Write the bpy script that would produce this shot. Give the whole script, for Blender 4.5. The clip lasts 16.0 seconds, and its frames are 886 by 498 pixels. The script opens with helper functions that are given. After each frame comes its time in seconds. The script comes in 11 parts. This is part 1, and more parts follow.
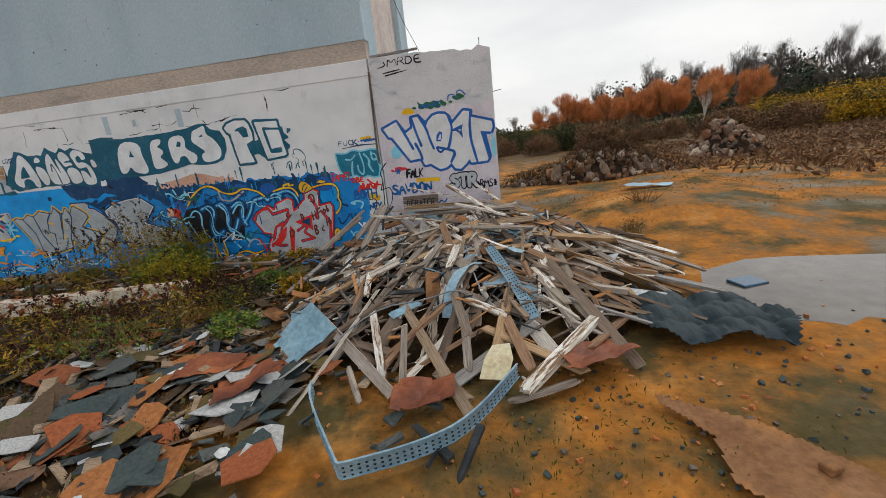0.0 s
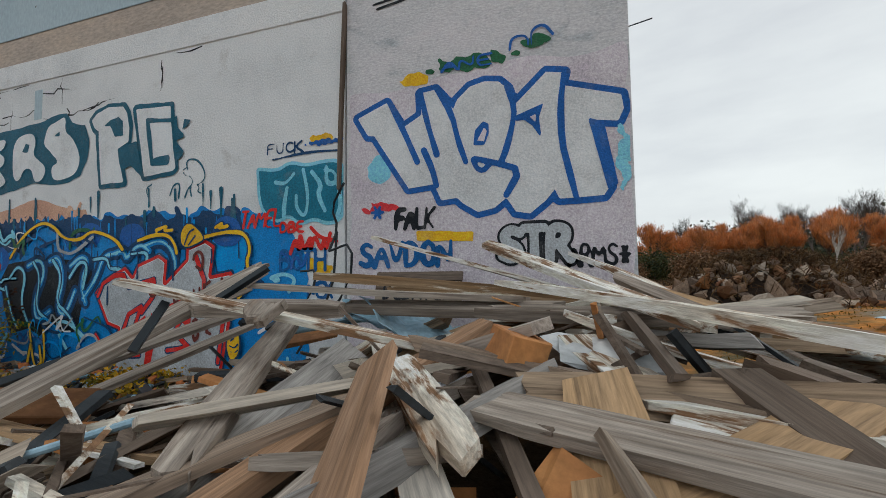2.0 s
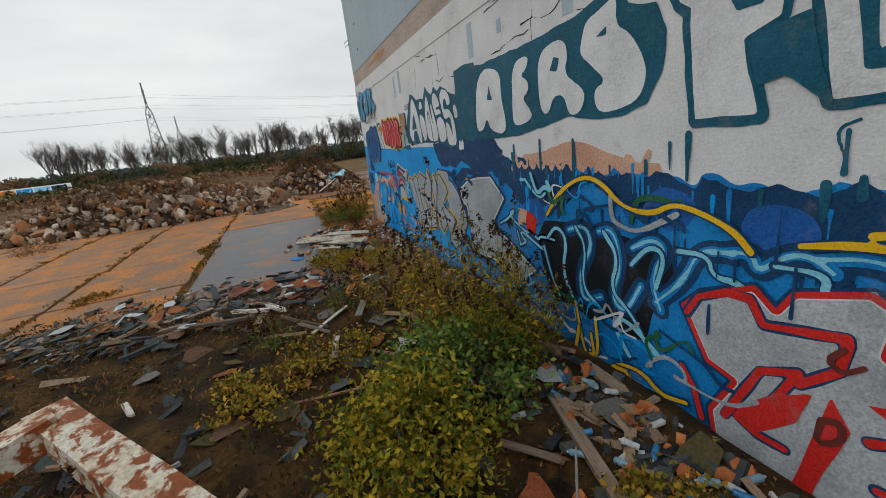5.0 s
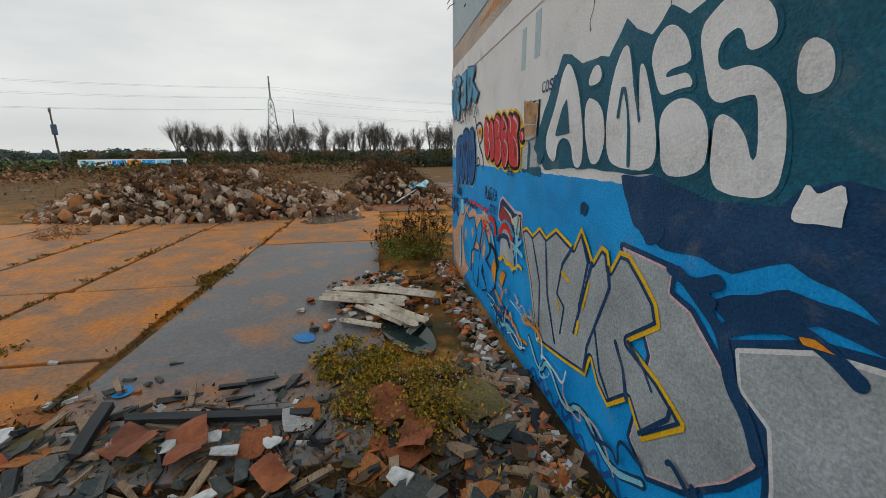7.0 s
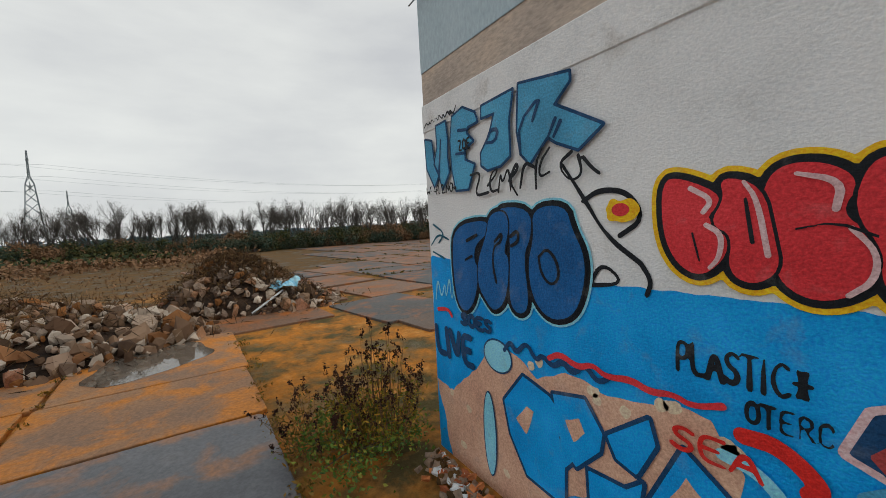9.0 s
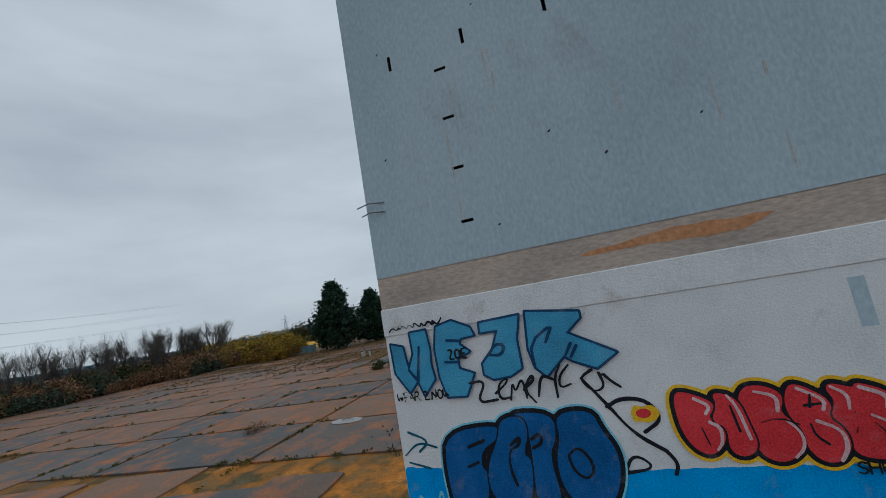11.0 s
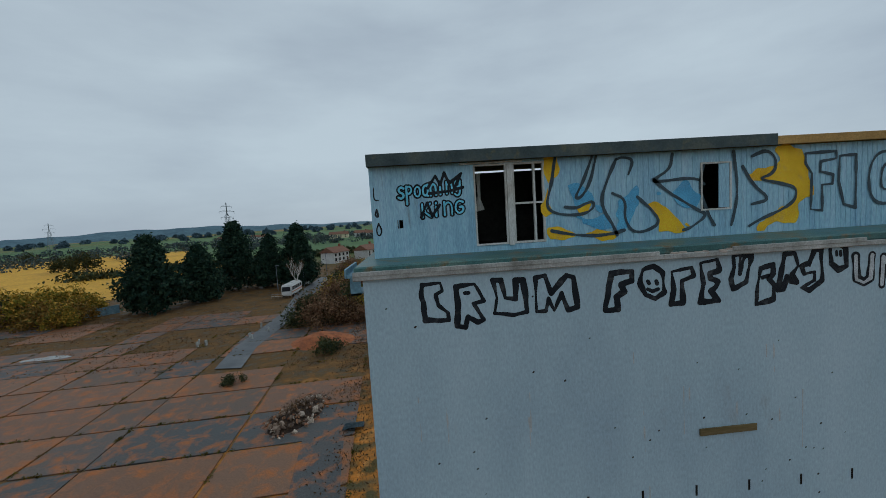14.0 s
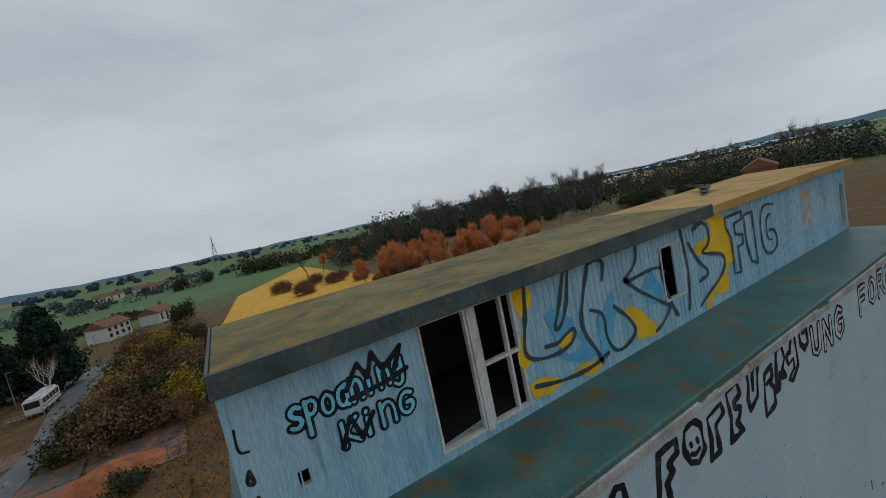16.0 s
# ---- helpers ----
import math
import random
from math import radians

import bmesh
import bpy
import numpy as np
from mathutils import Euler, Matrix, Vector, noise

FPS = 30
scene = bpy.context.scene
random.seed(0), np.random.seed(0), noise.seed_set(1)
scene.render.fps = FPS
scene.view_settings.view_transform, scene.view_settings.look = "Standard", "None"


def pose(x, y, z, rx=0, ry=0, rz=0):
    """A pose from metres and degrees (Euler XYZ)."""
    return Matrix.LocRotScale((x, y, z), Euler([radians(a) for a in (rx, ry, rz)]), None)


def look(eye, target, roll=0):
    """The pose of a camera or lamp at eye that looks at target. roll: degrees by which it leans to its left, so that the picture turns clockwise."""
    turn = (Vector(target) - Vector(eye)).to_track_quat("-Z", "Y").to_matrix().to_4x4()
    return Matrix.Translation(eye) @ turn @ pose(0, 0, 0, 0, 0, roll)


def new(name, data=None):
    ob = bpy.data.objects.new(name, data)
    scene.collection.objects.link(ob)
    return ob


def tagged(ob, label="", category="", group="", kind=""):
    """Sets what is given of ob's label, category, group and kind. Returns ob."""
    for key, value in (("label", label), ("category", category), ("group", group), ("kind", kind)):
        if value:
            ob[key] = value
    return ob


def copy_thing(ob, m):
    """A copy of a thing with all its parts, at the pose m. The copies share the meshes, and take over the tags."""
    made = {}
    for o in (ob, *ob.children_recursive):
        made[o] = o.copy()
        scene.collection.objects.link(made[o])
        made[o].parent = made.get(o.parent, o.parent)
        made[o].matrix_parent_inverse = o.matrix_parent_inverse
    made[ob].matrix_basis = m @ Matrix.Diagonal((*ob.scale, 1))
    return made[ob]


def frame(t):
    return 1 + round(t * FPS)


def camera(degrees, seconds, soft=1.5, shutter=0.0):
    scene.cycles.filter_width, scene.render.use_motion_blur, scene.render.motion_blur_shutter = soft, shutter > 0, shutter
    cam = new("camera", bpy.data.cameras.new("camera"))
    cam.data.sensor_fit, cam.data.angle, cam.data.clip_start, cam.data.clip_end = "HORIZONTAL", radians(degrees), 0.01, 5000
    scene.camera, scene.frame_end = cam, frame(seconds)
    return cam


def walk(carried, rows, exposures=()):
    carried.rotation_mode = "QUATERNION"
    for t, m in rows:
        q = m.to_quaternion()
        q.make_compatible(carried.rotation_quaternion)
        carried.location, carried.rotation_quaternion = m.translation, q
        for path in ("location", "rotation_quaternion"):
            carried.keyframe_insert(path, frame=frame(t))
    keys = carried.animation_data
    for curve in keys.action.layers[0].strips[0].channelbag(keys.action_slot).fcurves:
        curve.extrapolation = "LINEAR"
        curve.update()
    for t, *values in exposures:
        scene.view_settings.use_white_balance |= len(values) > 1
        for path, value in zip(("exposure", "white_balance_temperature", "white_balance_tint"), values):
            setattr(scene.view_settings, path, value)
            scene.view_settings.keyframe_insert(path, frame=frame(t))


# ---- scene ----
cam = camera(96.0, 16.0, soft=0.65)
walk(cam, [
    (0, look((23.992, -12.169, 3.075), (23.235, -7.388, 1.821), -6.49)),
    (0.5, look((23.664, -10.587, 3.092), (23.002, -5.740, 2.055), -5.49)),
    (1, look((23.682, -8.229, 2.057), (22.808, -3.319, 1.692), -3.56)),
    (1.5, look((23.584, -6.153, 1.582), (22.460, -1.282, 1.694), -2.30)),
    (2, look((23.264, -4.676, 1.678), (21.799, 0.097, 1.957), -0.76)),
    (2.5, look((22.777, -3.862, 1.963), (20.934, 0.775, 2.278), 2.73)),
    (3, look((22.225, -3.433, 2.007), (19.098, 0.468, 1.993), 8.69)),
    (3.5, look((21.464, -3.623, 2.732), (17.249, -1.115, 1.759), 5.15)),
    (4, look((20.525, -3.682, 3.012), (16.136, -1.599, 1.829), -0.87)),
    (4.5, look((19.610, -3.642, 3.115), (15.105, -1.855, 1.884), -5.21)),
    (4.7, look((19.213, -3.608, 3.325), (14.712, -1.921, 1.948), -6.73)),
    (6.8, look((12.874, -2.247, 3.312), (8.086, -1.367, 2.170), -1.24)),
    (7, look((12.347, -2.170, 3.355), (7.540, -1.449, 2.182), -0.34)),
    (7.5, look((10.987, -2.166, 3.289), (6.143, -1.903, 2.080), 2.04)),
    (8, look((9.579, -2.527, 3.272), (4.722, -2.129, 2.156), 1.82)),
    (8.5, look((7.628, -3.047, 3.497), (2.922, -1.543, 2.729), -1.54)),
    (9, look((5.834, -3.362, 3.742), (1.591, -0.736, 3.435), -3.06)),
    (9.5, look((4.459, -3.658, 3.787), (0.933, -0.131, 4.150), -3.81)),
    (10, look((3.668, -3.936, 4.182), (0.801, 0.087, 4.954), -7.43)),
    (10.2, look((3.520, -4.161, 4.428), (0.928, 0.044, 5.205), -9.17)),
    (12.3, look((2.375, -8.593, 8.935), (2.150, -3.642, 9.594), -4.10)),
    (12.5, look((2.100, -8.632, 9.720), (2.040, -3.672, 10.345), -4.10)),
    (13, look((1.767, -8.889, 12.010), (1.905, -3.908, 12.416), -3.75)),
    (13.5, look((1.589, -8.998, 14.491), (1.781, -4.002, 14.495), -3.49)),
    (14, look((1.258, -8.674, 16.780), (1.561, -3.700, 16.373), -3.56)),
    (14.5, look((0.958, -7.788, 18.383), (1.380, -2.848, 17.731), -3.67)),
    (15, look((0.745, -6.738, 19.589), (1.436, -1.834, 18.903), -4.77)),
    (15.5, look((0.647, -5.316, 19.921), (1.985, -0.535, 19.330), -7.31)),
    (16, look((0.522, -3.732, 19.664), (2.946, 0.611, 19.147), -12.00)),
], exposures=[(0, 0.16, 6350, 8), (1.5, 0.1, 6200, 6), (2.5, 0.0, 5900, 1), (3.0, 0.02, 5800, -1), (3.6, 0.08, 6100, 3), (4.5, 0.12, 6250, 5), (7.5, 0.04, 6400, 5), (8.5, 0.04, 6400, 5), (10.2, -0.34, 5800, 4), (12.3, -0.52, 5250, -1), (14.5, -0.6, 5400, 0), (16, -0.57, 5650, 2)])

# ---------- sky and sun ----------
world = bpy.data.worlds.new("overcast_sky")
scene.world = world
world.use_nodes = True
wn, wl = world.node_tree.nodes, world.node_tree.links
wn.clear()
w_out, w_bg = wn.new("ShaderNodeOutputWorld"), wn.new("ShaderNodeBackground")
w_sky, w_gain = wn.new("ShaderNodeTexSky"), wn.new("ShaderNodeVectorMath")
w_sky.sky_type, w_sky.sun_disc = "NISHITA", False
w_sky.sun_elevation, w_sky.sun_rotation = radians(40), radians(37)
w_gain.operation = "SCALE"
w_gain.inputs["Scale"].default_value = 0.08
w_co, w_map, w_cloud, w_ramp, w_mix = (wn.new("ShaderNodeTexCoord"), wn.new("ShaderNodeMapping"), wn.new("ShaderNodeTexNoise"),
                                       wn.new("ShaderNodeValToRGB"), wn.new("ShaderNodeMixRGB"))
w_map.inputs["Scale"].default_value = (1.0, 1.0, 3.4)
w_cloud.inputs["Scale"].default_value, w_cloud.inputs["Detail"].default_value = 1.7, 7
w_cloud.inputs["Roughness"].default_value = 0.52
w_ramp.color_ramp.elements[0].position, w_ramp.color_ramp.elements[0].color = 0.30, (0.635, 0.62, 0.635, 1)
w_ramp.color_ramp.elements[1].position, w_ramp.color_ramp.elements[1].color = 0.68, (0.90, 0.875, 0.845, 1)
w_mix.inputs[0].default_value = 0.93
wl.new(w_co.outputs["Generated"], w_map.inputs["Vector"])
wl.new(w_map.outputs[0], w_cloud.inputs["Vector"])
wl.new(w_cloud.outputs["Fac"], w_ramp.inputs[0])
wl.new(w_sky.outputs[0], w_gain.inputs[0])
wl.new(w_gain.outputs[0], w_mix.inputs[1])
wl.new(w_ramp.outputs[0], w_mix.inputs[2])
wl.new(w_mix.outputs[0], w_bg.inputs["Color"])
wl.new(w_bg.outputs[0], w_out.inputs["Surface"])

sun_data = bpy.data.lights.new("sun", "SUN")
sun_data.energy, sun_data.angle, sun_data.color = 0.75, radians(14), (1.0, 0.95, 0.88)
sun = new("sun", sun_data)
sun.matrix_world = look((26, 34, 36), (0, 0, 0))


# ---------- materials ----------
def ramp(nt, pairs):
    node = nt.nodes.new("ShaderNodeValToRGB")
    el = node.color_ramp.elements
    while len(el) < len(pairs):
        el.new(0.5)
    for e, (p, c) in zip(el, pairs):
        e.position, e.color = p, (*c, 1)
    return node


def mixed(nt, fac, a, b, mode="MIX"):
    node = nt.nodes.new("ShaderNodeMixRGB")
    node.blend_type = mode
    for sock, v in zip(node.inputs, (fac, a, b)):
        if isinstance(v, (int, float)):
            sock.default_value = v
        elif isinstance(v, tuple):
            sock.default_value = (*v, 1)
        else:
            nt.links.new(v, sock)
    return node.outputs[0]


def fbm(nt, co, scale, detail=6, rough=0.55, squash=(1, 1, 1), distort=0.0):
    m = nt.nodes.new("ShaderNodeMapping")
    m.inputs["Scale"].default_value = squash
    nt.links.new(co, m.inputs["Vector"])
    n = nt.nodes.new("ShaderNodeTexNoise")
    n.inputs["Scale"].default_value, n.inputs["Detail"].default_value, n.inputs["Roughness"].default_value = scale, detail, rough
    n.inputs["Distortion"].default_value = distort
    nt.links.new(m.outputs[0], n.inputs["Vector"])
    return n.outputs["Fac"]


def steps(nt, fac, lo, hi):
    node = nt.nodes.new("ShaderNodeMapRange")
    node.inputs["From Min"].default_value, node.inputs["From Max"].default_value = lo, hi
    nt.links.new(fac, node.inputs["Value"])
    return node.outputs["Result"]


def surface(name, tones, rough=0.85, big=0.6, fine=14.0, metal=0.0, bump=0.3, size=0.01, local=False, squash=(1, 1, 1),
            pieces=None, stain=None, gloss_var=0.15, grit=0.5, spec=0.35):
    """tones: colours from dark to light that a coarse noise runs through; pieces: colours picked at random per object;
    stain: (colour, low, high) of a second coarse noise; size: relief in metres."""
    m = bpy.data.materials.new(name)
    m.use_nodes = True
    nt = m.node_tree
    bs = nt.nodes["Principled BSDF"]
    if local:
        co = nt.nodes.new("ShaderNodeTexCoord").outputs["Object"]
    else:
        co = nt.nodes.new("ShaderNodeNewGeometry").outputs["Position"]
    info = nt.nodes.new("ShaderNodeObjectInfo")
    if local:
        shift = nt.nodes.new("ShaderNodeVectorMath")
        shift.operation = "ADD"
        mul = nt.nodes.new("ShaderNodeMath")
        mul.operation = "MULTIPLY"
        mul.inputs[1].default_value = 37.0
        nt.links.new(info.outputs["Random"], mul.inputs[0])
        nt.links.new(co, shift.inputs[0])
        nt.links.new(mul.outputs[0], shift.inputs[1])
        co = shift.outputs[0]
    coarse = fbm(nt, co, big, 7, 0.6, squash)
    grain = fbm(nt, co, fine, 5, 0.65, squash)
    n = len(tones)
    base = ramp(nt, [(0.3 + 0.4 * i / max(1, n - 1), c) for i, c in enumerate(tones)])
    nt.links.new(coarse, base.inputs[0])
    col = base.outputs[0]
    if pieces:
        pr = ramp(nt, [((i + 0.5) / len(pieces), c) for i, c in enumerate(pieces)])
        pr.color_ramp.interpolation = "CONSTANT"
        for k, e in enumerate(pr.color_ramp.elements):
            e.position = k / len(pieces)
        nt.links.new(info.outputs["Random"], pr.inputs[0])
        col = mixed(nt, 0.72, col, pr.outputs[0])
    if stain:
        sf = fbm(nt, co, big * 2.3, 8, 0.62, squash, 0.4)
        col = mixed(nt, steps(nt, sf, stain[1], stain[2]), col, stain[0])
    col = mixed(nt, grit, col, mixed(nt, steps(nt, grain, 0.28, 0.72), (0.35, 0.35, 0.35), (1.0, 1.0, 1.0)), "OVERLAY")
    nt.links.new(col, bs.inputs["Base Color"])
    rr = nt.nodes.new("ShaderNodeMapRange")
    rr.inputs["To Min"].default_value, rr.inputs["To Max"].default_value = max(0.03, rough - gloss_var), min(1, rough + gloss_var)
    nt.links.new(coarse, rr.inputs["Value"])
    nt.links.new(rr.outputs[0], bs.inputs["Roughness"])
    bs.inputs["Metallic"].default_value = metal
    bs.inputs["Specular IOR Level"].default_value = spec
    if bump:
        b = nt.nodes.new("ShaderNodeBump")
        b.inputs["Strength"].default_value, b.inputs["Distance"].default_value = bump, size
        nt.links.new(grain, b.inputs["Height"])
        nt.links.new(b.outputs[0], bs.inputs["Normal"])
    return m


def paint(name, colour, rough=0.55, worn=0.25):
    """Sprayed or rolled paint on rough render."""
    dark = tuple(c * 0.74 for c in colour)
    light = tuple(min(1, c * 1.18 + 0.012) for c in colour)
    return surface(name, [dark, colour, light], rough, 1.3, 42.0, bump=0.8, size=0.016, grit=0.66,
                   stain=(tuple(0.5 * c + 0.12 for c in colour), 0.58 - worn * 0.1, 0.84), spec=0.2)


RENDER_GREY = surface("cement_render", [(0.33, 0.425, 0.50), (0.40, 0.51, 0.59), (0.455, 0.57, 0.65)], 0.9, 0.30, 22.0, bump=0.4, size=0.010,
                      stain=((0.30, 0.30, 0.30), 0.60, 0.85), squash=(1, 1, 0.45), grit=0.3)
RENDER_WHITE = surface("white_masonry_paint", [(0.58, 0.61, 0.64), (0.76, 0.79, 0.82), (0.84, 0.86, 0.88)], 0.85, 0.7, 36.0, grit=0.62, bump=0.8, size=0.018,
                       stain=((0.40, 0.38, 0.36), 0.60, 0.80))
BARE_BAND = surface("bare_sandy_concrete", [(0.30, 0.26, 0.23), (0.42, 0.36, 0.31), (0.50, 0.41, 0.33)], 0.9, 0.9, 18.0, bump=0.5,
                    stain=((0.40, 0.20, 0.09), 0.66, 0.84), squash=(0.5, 1, 1.5))
PANEL_LILAC = surface("faded_lilac_render", [(0.46, 0.48, 0.52), (0.60, 0.60, 0.64), (0.70, 0.66, 0.71)], 0.88, 0.8, 34.0, bump=0.8, size=0.012, squash=(0.7, 1, 1.3), grit=0.55, stain=((0.30, 0.34, 0.37), 0.54, 0.72))
# Near-black colour stands in for the shade inside openings, hut and holes.
INNER_SHADE = surface("painted_inner_shade", [(0.02, 0.02, 0.02), (0.05, 0.045, 0.04)], 0.95, 1.0, 8.0)
FELT = surface("weathered_green_roof_felt", [(0.03, 0.08, 0.08), (0.055, 0.125, 0.12), (0.10, 0.165, 0.14)], 0.42, 0.8, 30.0, bump=0.35,
               stain=((0.13, 0.085, 0.03), 0.52, 0.66), gloss_var=0.25, grit=0.7)
FELT_MOSS = surface("mossy_gravel_roof_felt", [(0.06, 0.06, 0.03), (0.14, 0.12, 0.05), (0.23, 0.19, 0.085)], 0.9, 0.9, 30.0, bump=0.9, size=0.03,
                    stain=((0.24, 0.15, 0.035), 0.48, 0.66))
FELT_OCHRE = surface("ochre_lichen_roof_felt", [(0.22, 0.13, 0.04), (0.36, 0.22, 0.07), (0.45, 0.29, 0.10)], 0.9, 0.7, 25.0, bump=0.6,
                     stain=((0.12, 0.10, 0.06), 0.6, 0.8))
FASCIA = surface("dark_felt_fascia", [(0.03, 0.045, 0.05), (0.06, 0.08, 0.08), (0.10, 0.11, 0.09)], 0.7, 1.4, 20.0,
                 stain=((0.16, 0.14, 0.06), 0.6, 0.8))
PALE_EDGE = surface("pale_concrete_coping", [(0.18, 0.18, 0.16), (0.34, 0.34, 0.32), (0.45, 0.45, 0.43)], 0.85, 1.6, 24.0, bump=0.5)
CLADDING = surface("painted_metal_cladding", [(0.24, 0.39, 0.53), (0.33, 0.51, 0.66), (0.41, 0.58, 0.72)], 0.5, 0.9, 16.0, metal=0.15, bump=0.15,
                   stain=((0.22, 0.25, 0.26), 0.60, 0.8), squash=(3, 3, 0.4))
FRAME_WOOD = surface("flaking_white_window_frame", [(0.30, 0.26, 0.21), (0.55, 0.53, 0.48), (0.65, 0.64, 0.60)], 0.75, 2.4, 30.0, squash=(1, 1, 0.3))
CONCRETE = surface("stained_concrete_slab", [(0.035, 0.032, 0.030), (0.085, 0.064, 0.05), (0.15, 0.095, 0.062)], 0.6, 0.3, 9.0, bump=0.4,
                   pieces=[(0.055, 0.062, 0.064), (0.15, 0.075, 0.04), (0.085, 0.068, 0.058), (0.17, 0.085, 0.042), (0.045, 0.054, 0.058), (0.16, 0.075, 0.034), (0.10, 0.066, 0.046)],
                   stain=((0.27, 0.085, 0.014), 0.48, 0.68), gloss_var=0.25, spec=0.35, grit=0.7)
CONCRETE_WET = surface("dark_wet_concrete_slab", [(0.05, 0.053, 0.062), (0.095, 0.098, 0.108), (0.16, 0.15, 0.145)], 0.42, 0.35, 14.0, bump=0.3,
                       stain=((0.28, 0.11, 0.026), 0.50, 0.70), gloss_var=0.28, spec=0.35, grit=0.6)
CONCRETE_ORANGE = surface("orange_stained_concrete_slab", [(0.13, 0.085, 0.06), (0.24, 0.13, 0.07), (0.32, 0.17, 0.08)], 0.6, 0.4, 14.0, bump=0.35,
                          stain=((0.42, 0.15, 0.018), 0.45, 0.60), gloss_var=0.25, spec=0.25, grit=0.6)
# Wet soil tone, near-black so it also paints shade between heap timbers.
SOIL_AND_GAPS = surface("dark_debris_soil_and_gap_shade", [(0.010, 0.008, 0.006), (0.04, 0.026, 0.014), (0.12, 0.065, 0.022)], 0.85, 1.3, 16.0, bump=0.9, size=0.04,
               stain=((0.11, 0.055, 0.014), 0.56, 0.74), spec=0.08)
ASPHALT = surface("grey_asphalt_lane", [(0.06, 0.065, 0.07), (0.10, 0.105, 0.11), (0.14, 0.14, 0.14)], 0.6, 0.4, 12.0)
TIMBER = surface("weathered_timber", [(0.10, 0.08, 0.065), (0.22, 0.185, 0.155), (0.36, 0.32, 0.28)], 0.85, 9.0, 70.0, bump=0.6, size=0.004, local=True,
                 squash=(0.06, 1, 1), grit=0.85,
                 pieces=[(0.16, 0.12, 0.085), (0.34, 0.29, 0.25), (0.24, 0.12, 0.05), (0.58, 0.54, 0.48), (0.21, 0.15, 0.105), (0.36, 0.22, 0.10),
                         (0.28, 0.23, 0.18), (0.07, 0.045, 0.03), (0.50, 0.45, 0.38), (0.25, 0.17, 0.10), (0.11, 0.07, 0.045), (0.24, 0.235, 0.23)],
                 stain=((0.06, 0.04, 0.028), 0.57, 0.72))
PALE_TIMBER = surface("flaking_white_timber", [(0.30, 0.24, 0.18), (0.58, 0.54, 0.47), (0.76, 0.73, 0.67)], 0.8, 7.0, 60.0, bump=0.9, size=0.006, local=True,
                      squash=(0.14, 1, 1), grit=0.9, stain=((0.17, 0.095, 0.05), 0.50, 0.57))
GREY_TIMBER = surface("weathered_grey_timber", [(0.11, 0.088, 0.068), (0.22, 0.185, 0.155), (0.36, 0.32, 0.275)], 0.85, 9.0, 60.0, bump=0.9, size=0.006, local=True, squash=(0.06, 1, 1), grit=0.9,
                      stain=((0.08, 0.05, 0.03), 0.55, 0.70))
BROWN_TIMBER = surface("brown_flaking_timber", [(0.07, 0.042, 0.02), (0.18, 0.11, 0.055), (0.30, 0.215, 0.135)], 0.85, 7.0, 55.0, bump=0.9, size=0.006, local=True, squash=(0.07, 1, 1), grit=0.9,
                       stain=((0.55, 0.50, 0.42), 0.53, 0.59))
CHAR = surface("charred_timber", [(0.008, 0.010, 0.012), (0.02, 0.025, 0.03), (0.04, 0.045, 0.05)], 0.6, 2.0, 12.0, local=True, squash=(0.4, 3, 3))
SLATE = surface("broken_roofing_slate", [(0.03, 0.03, 0.03), (0.07, 0.06, 0.05), (0.12, 0.09, 0.065)], 0.72, 2.5, 18.0, bump=0.35, local=True,
                pieces=[(0.035, 0.055, 0.062), (0.26, 0.075, 0.026), (0.14, 0.10, 0.03), (0.075, 0.09, 0.09), (0.32, 0.085, 0.026), (0.08, 0.065, 0.02), (0.16, 0.085, 0.05), (0.04, 0.065, 0.068), (0.17, 0.16, 0.15), (0.09, 0.055, 0.03), (0.36, 0.13, 0.035), (0.46, 0.47, 0.47)], gloss_var=0.2, spec=0.12, grit=0.7)
RUBBLE = surface("broken_concrete_and_brick_rubble", [(0.12, 0.09, 0.07), (0.24, 0.19, 0.15), (0.34, 0.29, 0.24)], 0.9, 2.0, 10.0, bump=0.6, size=0.02, local=True,
                 grit=0.8, pieces=[(0.24, 0.17, 0.12), (0.09, 0.05, 0.03), (0.42, 0.34, 0.26), (0.22, 0.07, 0.022), (0.17, 0.11, 0.07), (0.06, 0.035, 0.022), (0.10, 0.055, 0.034), (0.26, 0.11, 0.04), (0.38, 0.31, 0.25), (0.07, 0.042, 0.03)])
# Core colour is near-black to paint the shade in gaps between stones.
RUBBLE_CORE = surface("dark_rubble_brambles_gap_shade", [(0.010, 0.006, 0.004), (0.03, 0.017, 0.010), (0.07, 0.04, 0.022)], 0.95, 1.2, 5.0, bump=1.0, size=0.15)
RUST_WHITE = surface("flaking_white_paint_on_rusty_steel", [(0.40, 0.30, 0.20), (0.58, 0.49, 0.38), (0.66, 0.60, 0.51)], 0.6, 2.0, 18.0, bump=0.4,
                     stain=((0.22, 0.06, 0.014), 0.49, 0.55), grit=0.8)
BLUE_STEEL = surface("perforated_pale_blue_steel", [(0.16, 0.26, 0.34), (0.24, 0.37, 0.46), (0.34, 0.47, 0.55)], 0.45, 1.6, 20.0, metal=0.2, bump=0.2)
ZINC = surface("bent_galvanised_sheet", [(0.13, 0.23, 0.30), (0.20, 0.33, 0.41), (0.30, 0.42, 0.49)], 0.5, 2.0, 12.0, metal=0.2, bump=0.25)
ASBESTOS = surface("mossy_corrugated_cement_sheet", [(0.26, 0.22, 0.17), (0.50, 0.45, 0.37), (0.66, 0.61, 0.53)], 0.9, 1.6, 14.0, local=True, bump=0.5,
                   stain=((0.12, 0.10, 0.04), 0.54, 0.68))
